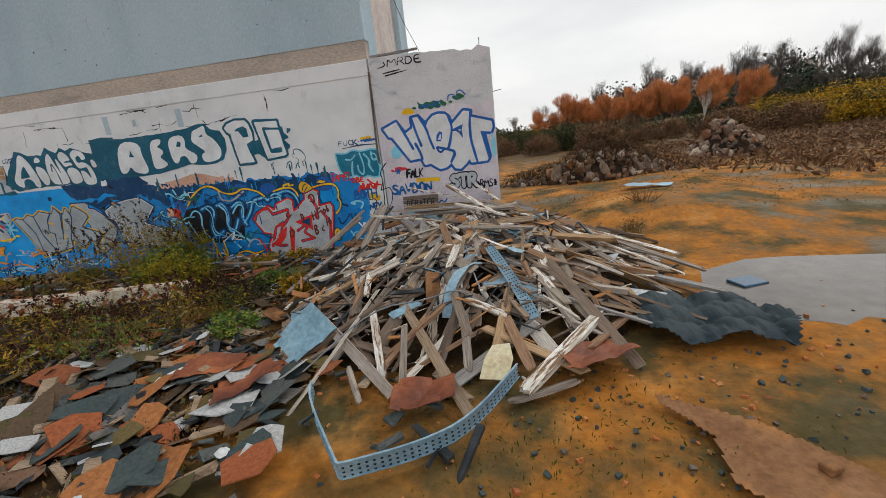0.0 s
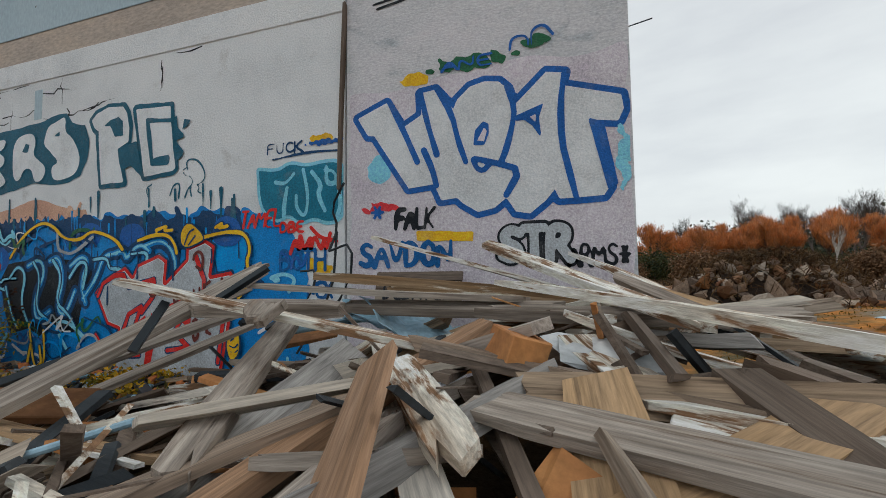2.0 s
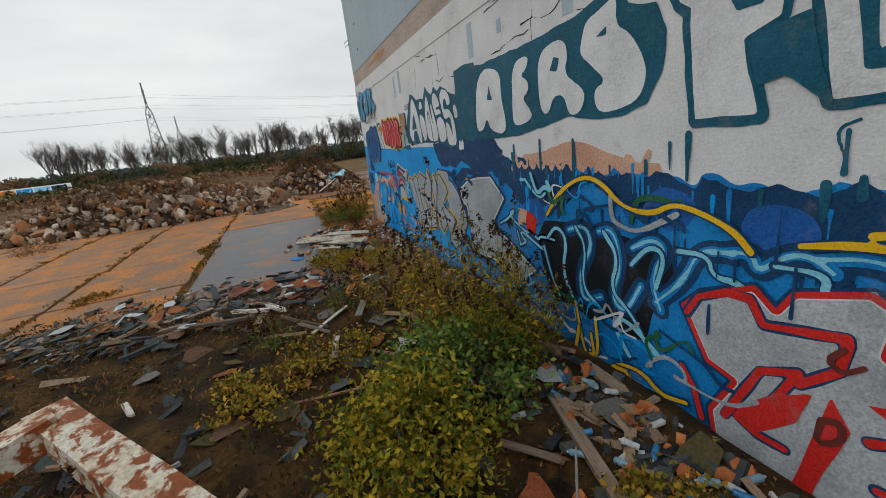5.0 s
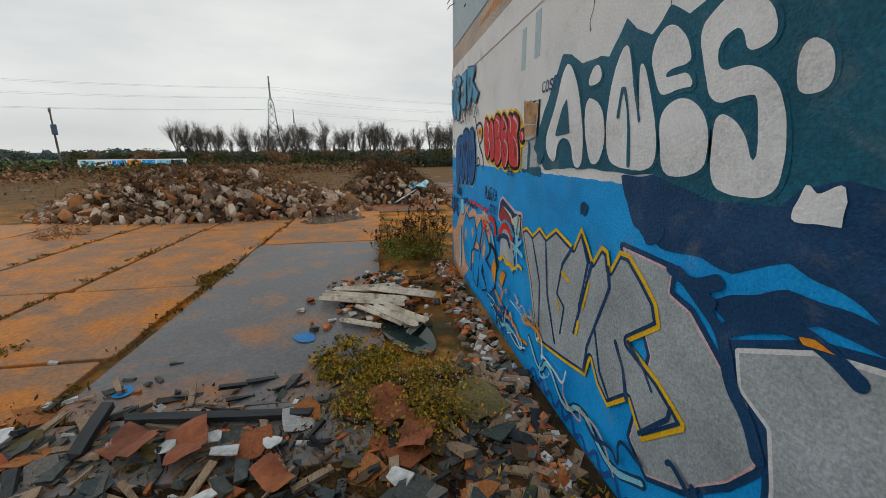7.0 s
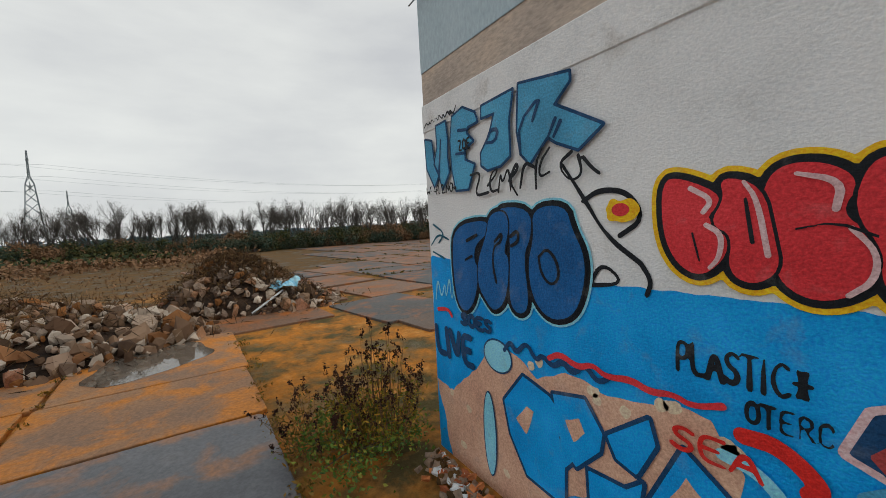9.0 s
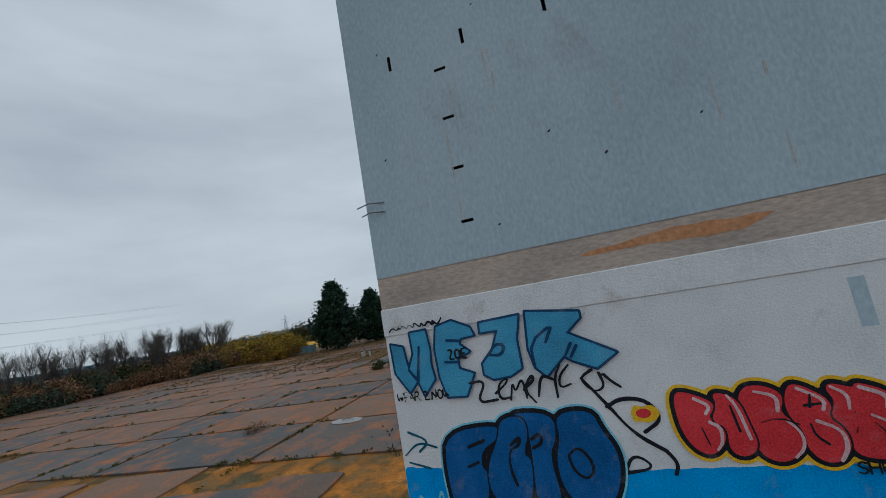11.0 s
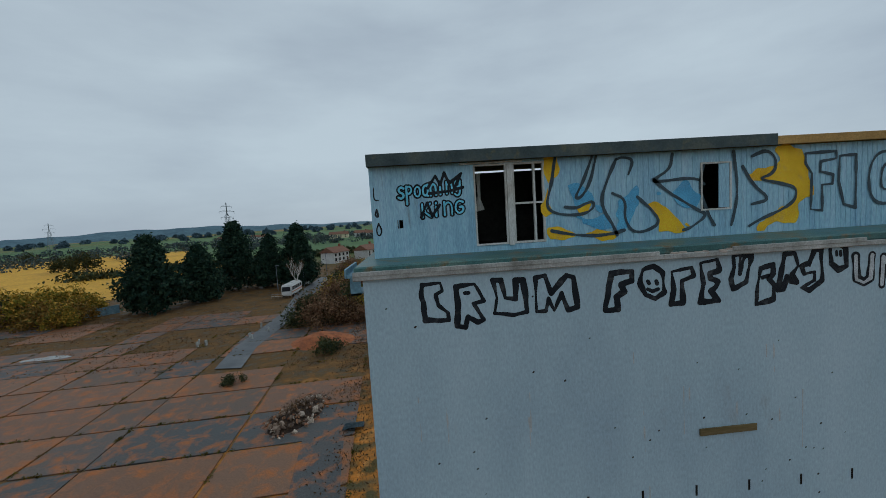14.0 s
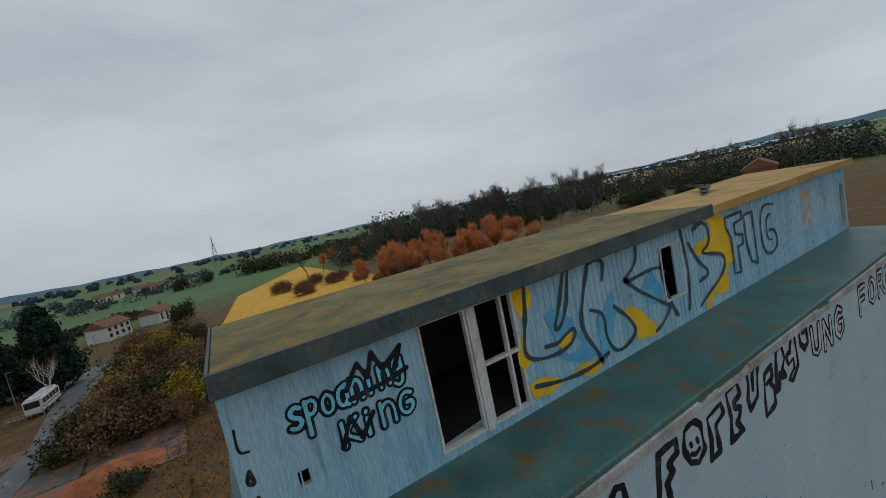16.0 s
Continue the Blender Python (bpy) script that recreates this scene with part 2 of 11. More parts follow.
TARP = surface("dark_wet_plastic_sheet", [(0.012, 0.022, 0.028), (0.026, 0.04, 0.048), (0.05, 0.065, 0.07)], 0.6, 1.3, 9.0, bump=0.3, size=0.015, spec=0.12)
BLUE_TARP = surface("torn_pale_blue_tarpaulin", [(0.10, 0.30, 0.48), (0.20, 0.45, 0.62), (0.45, 0.60, 0.68)], 0.5, 2.0, 9.0, bump=0.5, size=0.03)
CARD = surface("sodden_brown_board", [(0.11, 0.05, 0.025), (0.21, 0.105, 0.05), (0.29, 0.16, 0.08)], 0.85, 1.1, 14.0, spec=0.1, bump=0.4,
               stain=((0.30, 0.14, 0.05), 0.56, 0.7))
RUST_BOARD = surface("orange_brown_board", [(0.26, 0.10, 0.035), (0.42, 0.19, 0.065), (0.50, 0.27, 0.11)], 0.75, 1.6, 16.0, bump=0.4, local=True)
CREAM = surface("cream_painted_panel", [(0.50, 0.40, 0.24), (0.64, 0.54, 0.35), (0.70, 0.61, 0.43)], 0.6, 1.8, 16.0)
WHITE_BIT = surface("white_plaster_scrap", [(0.30, 0.32, 0.33), (0.48, 0.50, 0.51), (0.62, 0.63, 0.64)], 0.7, 3.0, 14.0)
BRICK = surface("orange_brick", [(0.24, 0.07, 0.025), (0.40, 0.13, 0.04), (0.50, 0.20, 0.07)], 0.85, 3.0, 16.0)
WATER = surface("puddle_water", [(0.09, 0.075, 0.06), (0.14, 0.12, 0.10)], 0.04, 0.5, 3.0, bump=0.03, size=0.004, gloss_var=0.02, spec=0.6)
WATER_DARK = surface("dark_teal_puddle_water", [(0.012, 0.03, 0.03), (0.03, 0.05, 0.045)], 0.06, 0.8, 3.0, bump=0.03, size=0.004, gloss_var=0.02, spec=0.3)
CABLE = surface("grey_cable", [(0.15, 0.17, 0.19), (0.25, 0.27, 0.29)], 0.5, 3.0, 9.0)
BLACK_PIPE = surface("black_plastic_pipe", [(0.008, 0.012, 0.016), (0.02, 0.028, 0.035)], 0.4, 3.0, 9.0)
STEEL = surface("galvanised_lattice_steel", [(0.13, 0.15, 0.17), (0.19, 0.21, 0.23)], 0.6, 1.0, 4.0)
P_SPLASH = paint("spilt_blue_paint", (0.03, 0.22, 0.55))
BARK = surface("grey_brown_bark", [(0.05, 0.04, 0.035), (0.10, 0.08, 0.07), (0.15, 0.125, 0.11)], 0.95, 1.5, 8.0)
BARK_GREY = surface("pale_grey_winter_bark", [(0.035, 0.032, 0.03), (0.06, 0.054, 0.048), (0.09, 0.08, 0.07)], 0.95, 1.5, 8.0)
BIRCH_BARK = surface("pale_birch_bark", [(0.32, 0.29, 0.26), (0.50, 0.47, 0.43), (0.58, 0.55, 0.52)], 0.9, 1.5, 8.0)


def leafy(name, colours, rough=0.7):
    m = bpy.data.materials.new(name)
    m.use_nodes = True
    nt = m.node_tree
    bs = nt.nodes["Principled BSDF"]
    isl = nt.nodes.new("ShaderNodeNewGeometry")
    r = ramp(nt, [((i + 0.5) / len(colours), c) for i, c in enumerate(colours)])
    nt.links.new(isl.outputs["Random Per Island"], r.inputs[0])
    g = fbm(nt, isl.outputs["Position"], 0.7, 4)
    nt.links.new(mixed(nt, 0.55, r.outputs[0], mixed(nt, steps(nt, g, 0.3, 0.7), (0.3, 0.3, 0.3), (0.95, 0.95, 0.95)), "OVERLAY"), bs.inputs["Base Color"])
    bs.inputs["Roughness"].default_value = rough
    bs.inputs["Specular IOR Level"].default_value = 0.1
    return m


LEAF_CONIFER = leafy("dark_conifer_needles", [(0.011, 0.027, 0.019), (0.024, 0.049, 0.030), (0.041, 0.065, 0.035), (0.016, 0.038, 0.027)])
LEAF_OLIVE = leafy("olive_winter_leaves", [(0.100, 0.106, 0.015), (0.250, 0.194, 0.025), (0.400, 0.237, 0.031), (0.138, 0.144, 0.025), (0.500, 0.275, 0.037)])
LEAF_GREEN = leafy("green_shrub_leaves", [(0.065, 0.123, 0.023), (0.131, 0.196, 0.032), (0.232, 0.217, 0.036), (0.072, 0.138, 0.043)])
LEAF_GOLD = leafy("yellowing_shrub_leaves", [(0.24, 0.15, 0.012), (0.42, 0.25, 0.02), (0.12, 0.11, 0.015), (0.52, 0.28, 0.02)])
LEAF_LIME = leafy("yellow_green_bramble_leaves", [(0.132, 0.144, 0.014), (0.276, 0.222, 0.018), (0.408, 0.276, 0.022), (0.072, 0.090, 0.014)])
LEAF_DARK = leafy("dark_evergreen_scrub", [(0.027, 0.038, 0.018), (0.060, 0.068, 0.024), (0.090, 0.075, 0.027), (0.038, 0.053, 0.030)])
TWIG_RED = leafy("russet_winter_twigs", [(0.68, 0.21, 0.055), (0.72, 0.28, 0.09), (0.46, 0.17, 0.06), (0.60, 0.30, 0.15), (0.34, 0.16, 0.07)])
TWIG_BROWN = leafy("brown_winter_twigs", [(0.135, 0.078, 0.043), (0.20, 0.112, 0.06), (0.09, 0.055, 0.032), (0.26, 0.15, 0.08)])
TWIG_GREY = leafy("grey_bare_twigs", [(0.085, 0.075, 0.066), (0.12, 0.105, 0.09), (0.06, 0.053, 0.047)])
SEED = leafy("dark_dead_seed_heads", [(0.04, 0.016, 0.010), (0.07, 0.03, 0.018), (0.025, 0.016, 0.014)])
BRAMBLE = leafy("brown_dead_brambles", [(0.05, 0.026, 0.014), (0.10, 0.058, 0.028), (0.17, 0.10, 0.042), (0.03, 0.020, 0.012)])
RUBBLE_REST = leafy("mixed_rubble_lumps", [(0.46, 0.39, 0.32), (0.22, 0.14, 0.09), (0.09, 0.05, 0.03), (0.36, 0.29, 0.23), (0.27, 0.11, 0.035), (0.05, 0.03, 0.02), (0.16, 0.10, 0.06)], 0.9)
LEAF_WOOD = leafy("dark_mixed_woodland", [(0.026, 0.05, 0.038), (0.045, 0.07, 0.046), (0.085, 0.08, 0.05), (0.03, 0.058, 0.046), (0.10, 0.088, 0.05)])
LITTER = leafy("dead_leaf_litter", [(0.130, 0.058, 0.021), (0.221, 0.098, 0.026), (0.065, 0.039, 0.018), (0.286, 0.156, 0.052), (0.039, 0.029, 0.018), (0.091, 0.091, 0.026)])
# Bluish tints paint the haze of distance onto the far woods.
WOOD_FAR = leafy("haze_tinted_bare_woodland", [(0.045, 0.072, 0.078), (0.075, 0.09, 0.085), (0.04, 0.065, 0.07), (0.095, 0.095, 0.08)])
GRASS_DRY = leafy("dry_orange_grass", [(0.22, 0.12, 0.025), (0.30, 0.16, 0.035), (0.14, 0.09, 0.02), (0.10, 0.085, 0.02)])
MOSS = leafy("moss_and_weeds", [(0.05, 0.055, 0.012), (0.09, 0.08, 0.015), (0.16, 0.10, 0.015)])


def ground_material():
    m = bpy.data.materials.new("orange_mud_and_rough_grass")
    m.use_nodes = True
    nt = m.node_tree
    bs = nt.nodes["Principled BSDF"]
    co = nt.nodes.new("ShaderNodeNewGeometry").outputs["Position"]
    a, b, c = fbm(nt, co, 0.05, 5), fbm(nt, co, 0.45, 8, 0.62), fbm(nt, co, 7.0, 6, 0.7)
    mud = ramp(nt, [(0.32, (0.07, 0.055, 0.022)), (0.43, (0.22, 0.105, 0.022)), (0.54, (0.42, 0.155, 0.022)), (0.68, (0.50, 0.25, 0.075))])
    grass = ramp(nt, [(0.3, (0.04, 0.032, 0.016)), (0.5, (0.10, 0.06, 0.024)), (0.7, (0.17, 0.09, 0.032))])
    nt.links.new(b, mud.inputs[0])
    nt.links.new(b, grass.inputs[0])
    dist = nt.nodes.new("ShaderNodeVectorMath")
    dist.operation = "LENGTH"
    flat = nt.nodes.new("ShaderNodeMapping")
    flat.inputs["Location"].default_value = (-14, 0, 0)
    nt.links.new(co, flat.inputs["Vector"])
    nt.links.new(flat.outputs[0], dist.inputs[0])
    far = steps(nt, dist.outputs["Value"], 27, 48)
    patchy = steps(nt, a, 0.42, 0.62)
    add = nt.nodes.new("ShaderNodeMath")
    add.operation, add.use_clamp = "MULTIPLY_ADD", True
    nt.links.new(patchy, add.inputs[0])
    add.inputs[1].default_value = 0.2
    nt.links.new(far, add.inputs[2])
    algae = steps(nt, fbm(nt, co, 0.55, 7, 0.62), 0.47, 0.60)
    muddy = mixed(nt, algae, mud.outputs[0], (0.075, 0.062, 0.024))
    col = mixed(nt, add.outputs[0], muddy, grass.outputs[0])
    vor = nt.nodes.new("ShaderNodeTexVoronoi")
    vor.inputs["Scale"].default_value = 0.0038
    nt.links.new(co, vor.inputs["Vector"])
    sep = nt.nodes.new("ShaderNodeSeparateColor")
    nt.links.new(vor.outputs["Color"], sep.inputs[0])
    fields = ramp(nt, [(0.1, (0.05, 0.095, 0.03)), (0.35, (0.08, 0.13, 0.035)), (0.55, (0.12, 0.11, 0.04)), (0.75, (0.06, 0.12, 0.045)), (0.9, (0.20, 0.13, 0.04))])
    nt.links.new(sep.outputs[0], fields.inputs[0])
    col = mixed(nt, steps(nt, dist.outputs["Value"], 150, 240), col, fields.outputs[0])
    col = mixed(nt, 0.6, col, mixed(nt, steps(nt, c, 0.25, 0.75), (0.3, 0.3, 0.3), (1.0, 1.0, 1.0)), "OVERLAY")
    nt.links.new(col, bs.inputs["Base Color"])
    bs.inputs["Specular IOR Level"].default_value = 0.15
    nt.links.new(steps(nt, b, 0.2, 0.55), bs.inputs["Roughness"])
    bp = nt.nodes.new("ShaderNodeBump")
    bp.inputs["Strength"].default_value, bp.inputs["Distance"].default_value = 0.7, 0.05
    nt.links.new(c, bp.inputs["Height"])
    nt.links.new(bp.outputs[0], bs.inputs["Normal"])
    return m


GROUND = ground_material()
FIELD_GOLD = surface("golden_stubble_field", [(0.36, 0.20, 0.016), (0.52, 0.28, 0.020), (0.60, 0.33, 0.035)], 0.95, 0.02, 0.6, bump=0.2)
FIELD_GREEN = surface("green_winter_field", [(0.05, 0.092, 0.030), (0.072, 0.128, 0.042), (0.092, 0.142, 0.048)], 0.95, 0.015, 0.5, bump=0.2)
# The ridge carries its air haze in the base colour.
HILL = surface("haze_painted_wooded_ridge", [(0.045, 0.085, 0.115), (0.07, 0.12, 0.15), (0.09, 0.145, 0.175)], 1.0, 0.012, 0.08, bump=0)
SEA = surface("grey_estuary_water", [(0.30, 0.33, 0.36), (0.38, 0.41, 0.43)], 0.3, 0.01, 0.2, bump=0)
BRICK_RED = surface("red_brick_wall", [(0.16, 0.06, 0.035), (0.24, 0.09, 0.05)], 0.9, 1.0, 8.0)
ROOF_TILE = surface("brown_clay_roof", [(0.12, 0.06, 0.04), (0.20, 0.10, 0.06)], 0.9, 1.0, 8.0)
HOUSE_WHITE = surface("white_house_render", [(0.45, 0.44, 0.42), (0.56, 0.55, 0.53)], 0.9, 0.6, 6.0)
GLASS_DARK = surface("dark_window_glass", [(0.015, 0.018, 0.022), (0.03, 0.035, 0.04)], 0.12, 1.0, 4.0, bump=0, gloss_var=0.05)
COACH = surface("dirty_white_vehicle_paint", [(0.45, 0.44, 0.42), (0.60, 0.59, 0.57)], 0.4, 1.2, 9.0, bump=0.05)
RUBBER = surface("black_tyre_rubber", [(0.012, 0.012, 0.012), (0.03, 0.03, 0.03)], 0.8, 3.0, 12.0)


# ---------- builders ----------


def mesh_of(name, verts, faces, mats=(), index=None, smooth=False):
    me = bpy.data.meshes.new(name)
    me.from_pydata([tuple(map(float, v)) for v in verts], [], [tuple(map(int, f)) for f in faces])
    for m in mats if isinstance(mats, (list, tuple)) else (mats,):
        me.materials.append(m)
    if index is not None:
        me.polygons.foreach_set("material_index", np.asarray(index, dtype=np.int32))
    if smooth:
        me.polygons.foreach_set("use_smooth", np.ones(len(me.polygons), dtype=bool))
    me.update()
    return me


def thing(name, label, category, mesh=None, at=None, group="", kind=""):
    ob = new(name, mesh)
    if at is not None:
        ob.matrix_basis = at
    return tagged(ob, label, category, group, kind)


def part(name, mesh, parent, label="", at=None):
    ob = new(name, mesh)
    ob.parent = parent
    if at is not None:
        ob.matrix_basis = at
    if label:
        ob["label"] = label
    return ob


def box_data(x0, x1, y0, y1, z0, z1):
    v = [(x, y, z) for z in (z0, z1) for y in (y0, y1) for x in (x0, x1)]
    f = [(0, 2, 3, 1), (4, 5, 7, 6), (0, 1, 5, 4), (2, 6, 7, 3), (0, 4, 6, 2), (1, 3, 7, 5)]
    return v, f


def box(name, x0, x1, y0, y1, z0, z1, mat, bevel=0.0, rough=0.0, seed=0):
    """A box with softened, slightly uneven edges."""
    bm = bmesh.new()
    v, f = box_data(x0, x1, y0, y1, z0, z1)
    vs = [bm.verts.new(p) for p in v]
    for q in f:
        bm.faces.new([vs[i] for i in q])
    if rough:
        r = np.random.default_rng(seed)
        for q in bm.verts:
            q.co += Vector(r.uniform(-rough, rough, 3))
    if bevel:
        bmesh.ops.bevel(bm, geom=bm.edges[:], offset=bevel, segments=1, affect="EDGES")
    me = bpy.data.meshes.new(name)
    bm.to_mesh(me)
    bm.free()
    me.materials.append(mat)
    return me


def joined(name, pieces, mats):
    """pieces: (verts, faces, material index)."""
    vs, fs, ix, n = [], [], [], 0
    for v, f, i in pieces:
        vs.extend(v)
        fs.extend([tuple(a + n for a in q) for q in f])
        ix.extend([i] * len(f))
        n += len(v)
    return mesh_of(name, vs, fs, mats, ix)


def holed_wall(name, x0, x1, z0, z1, y0, y1, holes, mat, inside=None):
    """An upright wall from y0 (front) to y1 with rectangular openings (x0, x1, z0, z1) that go through it."""
    xs = sorted({x0, x1, *(h[0] for h in holes), *(h[1] for h in holes)})
    zs = sorted({z0, z1, *(h[2] for h in holes), *(h[3] for h in holes)})
    vs, fs, ix = [], [], []

    def quad(a, b, c, d, i=0):
        n = len(vs)
        vs.extend((a, b, c, d))
        fs.append((n, n + 1, n + 2, n + 3))
        ix.append(i)

    for a, b in zip(xs, xs[1:]):
        for c, d in zip(zs, zs[1:]):
            mx, mz = (a + b) / 2, (c + d) / 2
            if any(h[0] < mx < h[1] and h[2] < mz < h[3] for h in holes):
                continue
            quad((a, y0, c), (b, y0, c), (b, y0, d), (a, y0, d))
            quad((b, y1, c), (a, y1, c), (a, y1, d), (b, y1, d))
    for h in holes:
        a, b, c, d = h
        quad((a, y0, c), (a, y1, c), (b, y1, c), (b, y0, c), 1)
        quad((a, y0, d), (b, y0, d), (b, y1, d), (a, y1, d), 1)
        quad((a, y0, c), (a, y0, d), (a, y1, d), (a, y1, c), 1)
        quad((b, y0, c), (b, y1, c), (b, y1, d), (b, y0, d), 1)
    quad((x0, y0, z0), (x0, y0, z1), (x0, y1, z1), (x0, y1, z0))
    quad((x1, y0, z0), (x1, y1, z0), (x1, y1, z1), (x1, y0, z1))
    quad((x0, y0, z1), (x1, y0, z1), (x1, y1, z1), (x0, y1, z1))
    return mesh_of(name, vs, fs, [mat, inside or mat], ix)


def chaikin(p, n=2):
    p = np.asarray(p, float)
    for _ in range(n):
        q, r = 0.75 * p[:-1] + 0.25 * p[1:], 0.25 * p[:-1] + 0.75 * p[1:]
        p = np.concatenate([p[:1], np.stack([q, r], 1).reshape(-1, p.shape[1]), p[-1:]])
    return p


def near_line(X, Z, p):
    """Distance of grid points from a polyline."""
    d = np.full(X.shape, 1e9)
    for (ax, az), (bx, bz) in zip(p[:-1], p[1:]):
        vx, vz = bx - ax, bz - az
        t = np.clip(((X - ax) * vx + (Z - az) * vz) / max(vx * vx + vz * vz, 1e-9), 0, 1)
        d = np.minimum(d, np.hypot(X - ax - t * vx, Z - az - t * vz))
    return d


def ragged(X, Z, seed, grain=9.0):
    """A smooth unevenness between about -1 and 1."""
    r = np.random.default_rng(seed)
    out = 0 * X
    for k in range(5):
        a, b, c = r.uniform(-1, 1, 2) * grain * 1.5**k, r.uniform(0, 6.3), 0.6**k
        out = out + c * np.sin(a[0] * X + a[1] * Z + b)
    return out / 1.7


def flat_shape(field, x0, x1, z0, z1, res, split=False):
    """The region where field(X, Z) < 0 as flat polygons with smooth outlines (marching squares); split: with the number of the separate piece of each."""
    nx, nz = int((x1 - x0) / res) + 2, int((z1 - z0) / res) + 2
    xs, zs = x0 + res * np.arange(nx), z0 + res * np.arange(nz)
    X, Z = np.meshgrid(xs, zs)
    F = field(X, Z)
    inside = F < 0
    count = inside[:-1, :-1].astype(int) + inside[1:, :-1] + inside[:-1, 1:] + inside[1:, 1:]
    vs, fs, ids = [], [], []
    for j in range(nz - 1):
        full = np.concatenate([[0], (count[j] == 4).astype(int), [0]])
        starts, ends = np.where(np.diff(full) == 1)[0], np.where(np.diff(full) == -1)[0]
        for a, b in zip(starts, ends):
            n = len(vs)
            vs += [(xs[a], zs[j]), (xs[b], zs[j]), (xs[b], zs[j + 1]), (xs[a], zs[j + 1])]
            fs.append((n, n + 1, n + 2, n + 3))
        for i in np.where((count[j] > 0) & (count[j] < 4))[0]:
            c = [(j, i), (j, i + 1), (j + 1, i + 1), (j + 1, i)]
            poly = []
            for k in range(4):
                p, q = c[k], c[(k + 1) % 4]
                if inside[p]:
                    poly.append((xs[p[1]], zs[p[0]]))
                if inside[p] != inside[q]:
                    t = F[p] / (F[p] - F[q])
                    poly.append((xs[p[1]] + t * (xs[q[1]] - xs[p[1]]), zs[p[0]] + t * (zs[q[0]] - zs[p[0]])))
            if len(poly) > 2:
                n = len(vs)
                vs += poly
                fs.append(tuple(range(n, n + len(poly))))
    if not split:
        return vs, fs
    up = list(range(len(fs)))

    def root(k):
        while up[k] != k:
            up[k] = up[up[k]]
            k = up[k]
        return k
    seen = {}
    for n, f in enumerate(fs):
        for i in f:
            key = (round(vs[i][0], 5), round(vs[i][1], 5))
            if key in seen:
                up[root(n)] = root(seen[key])
            else:
                seen[key] = n
    return vs, fs, [root(n) for n in range(len(fs))]


def sub_mesh(name, vs, fs, mat):
    keep = {}
    for f in fs:
        for i in f:
            keep.setdefault(i, len(keep))
    return mesh_of(name, [vs[i] for i in keep], [tuple(keep[i] for i in f) for f in fs], [mat])


EXTENT = {"tower_block": (0.004, 20.45), "annexe": (20.52, 23.985), "rooftop_hut": (0.13, 20.49)}


def layers(name, coats, parent, label, y=0.0, lift=0.004, step=0.003, stuff=False):
    """Coats of paint on the wall plane y, each (field, bounds, res, material), later ones on top. Separate pieces become parts of their own."""
    lo, hi = EXTENT[parent.name]
    root = None
    for n, (field, (x0, x1, z0, z1), res, mat) in enumerate(coats):
        clip = lambda X, Z, g=field: np.maximum(g(X, Z), np.maximum(lo - X, X - hi))
        v, f, ids = flat_shape(clip, max(x0, lo - res), min(x1, hi + res), z0, z1, res, True)
        if not f:
            continue
        depth = y - lift - step * n
        pts = [(a, depth, b) for a, b in v]
        groups = {}
        for k, q in zip(ids, f):
            groups.setdefault(0 if stuff or len(coats) > 6 else k, []).append(q)
        most = max(len(q) for q in groups.values())
        for k, q in groups.items():
            if len(q) < 0.06 * most:
                continue
            if root is None:
                root = part(name, sub_mesh(name, pts, q, mat), parent, label)
                if stuff:
                    root["kind"] = "stuff"
            else:
                part("letter" if name == "graffiti" else name, sub_mesh("letter", pts, q, mat), root)
    return root


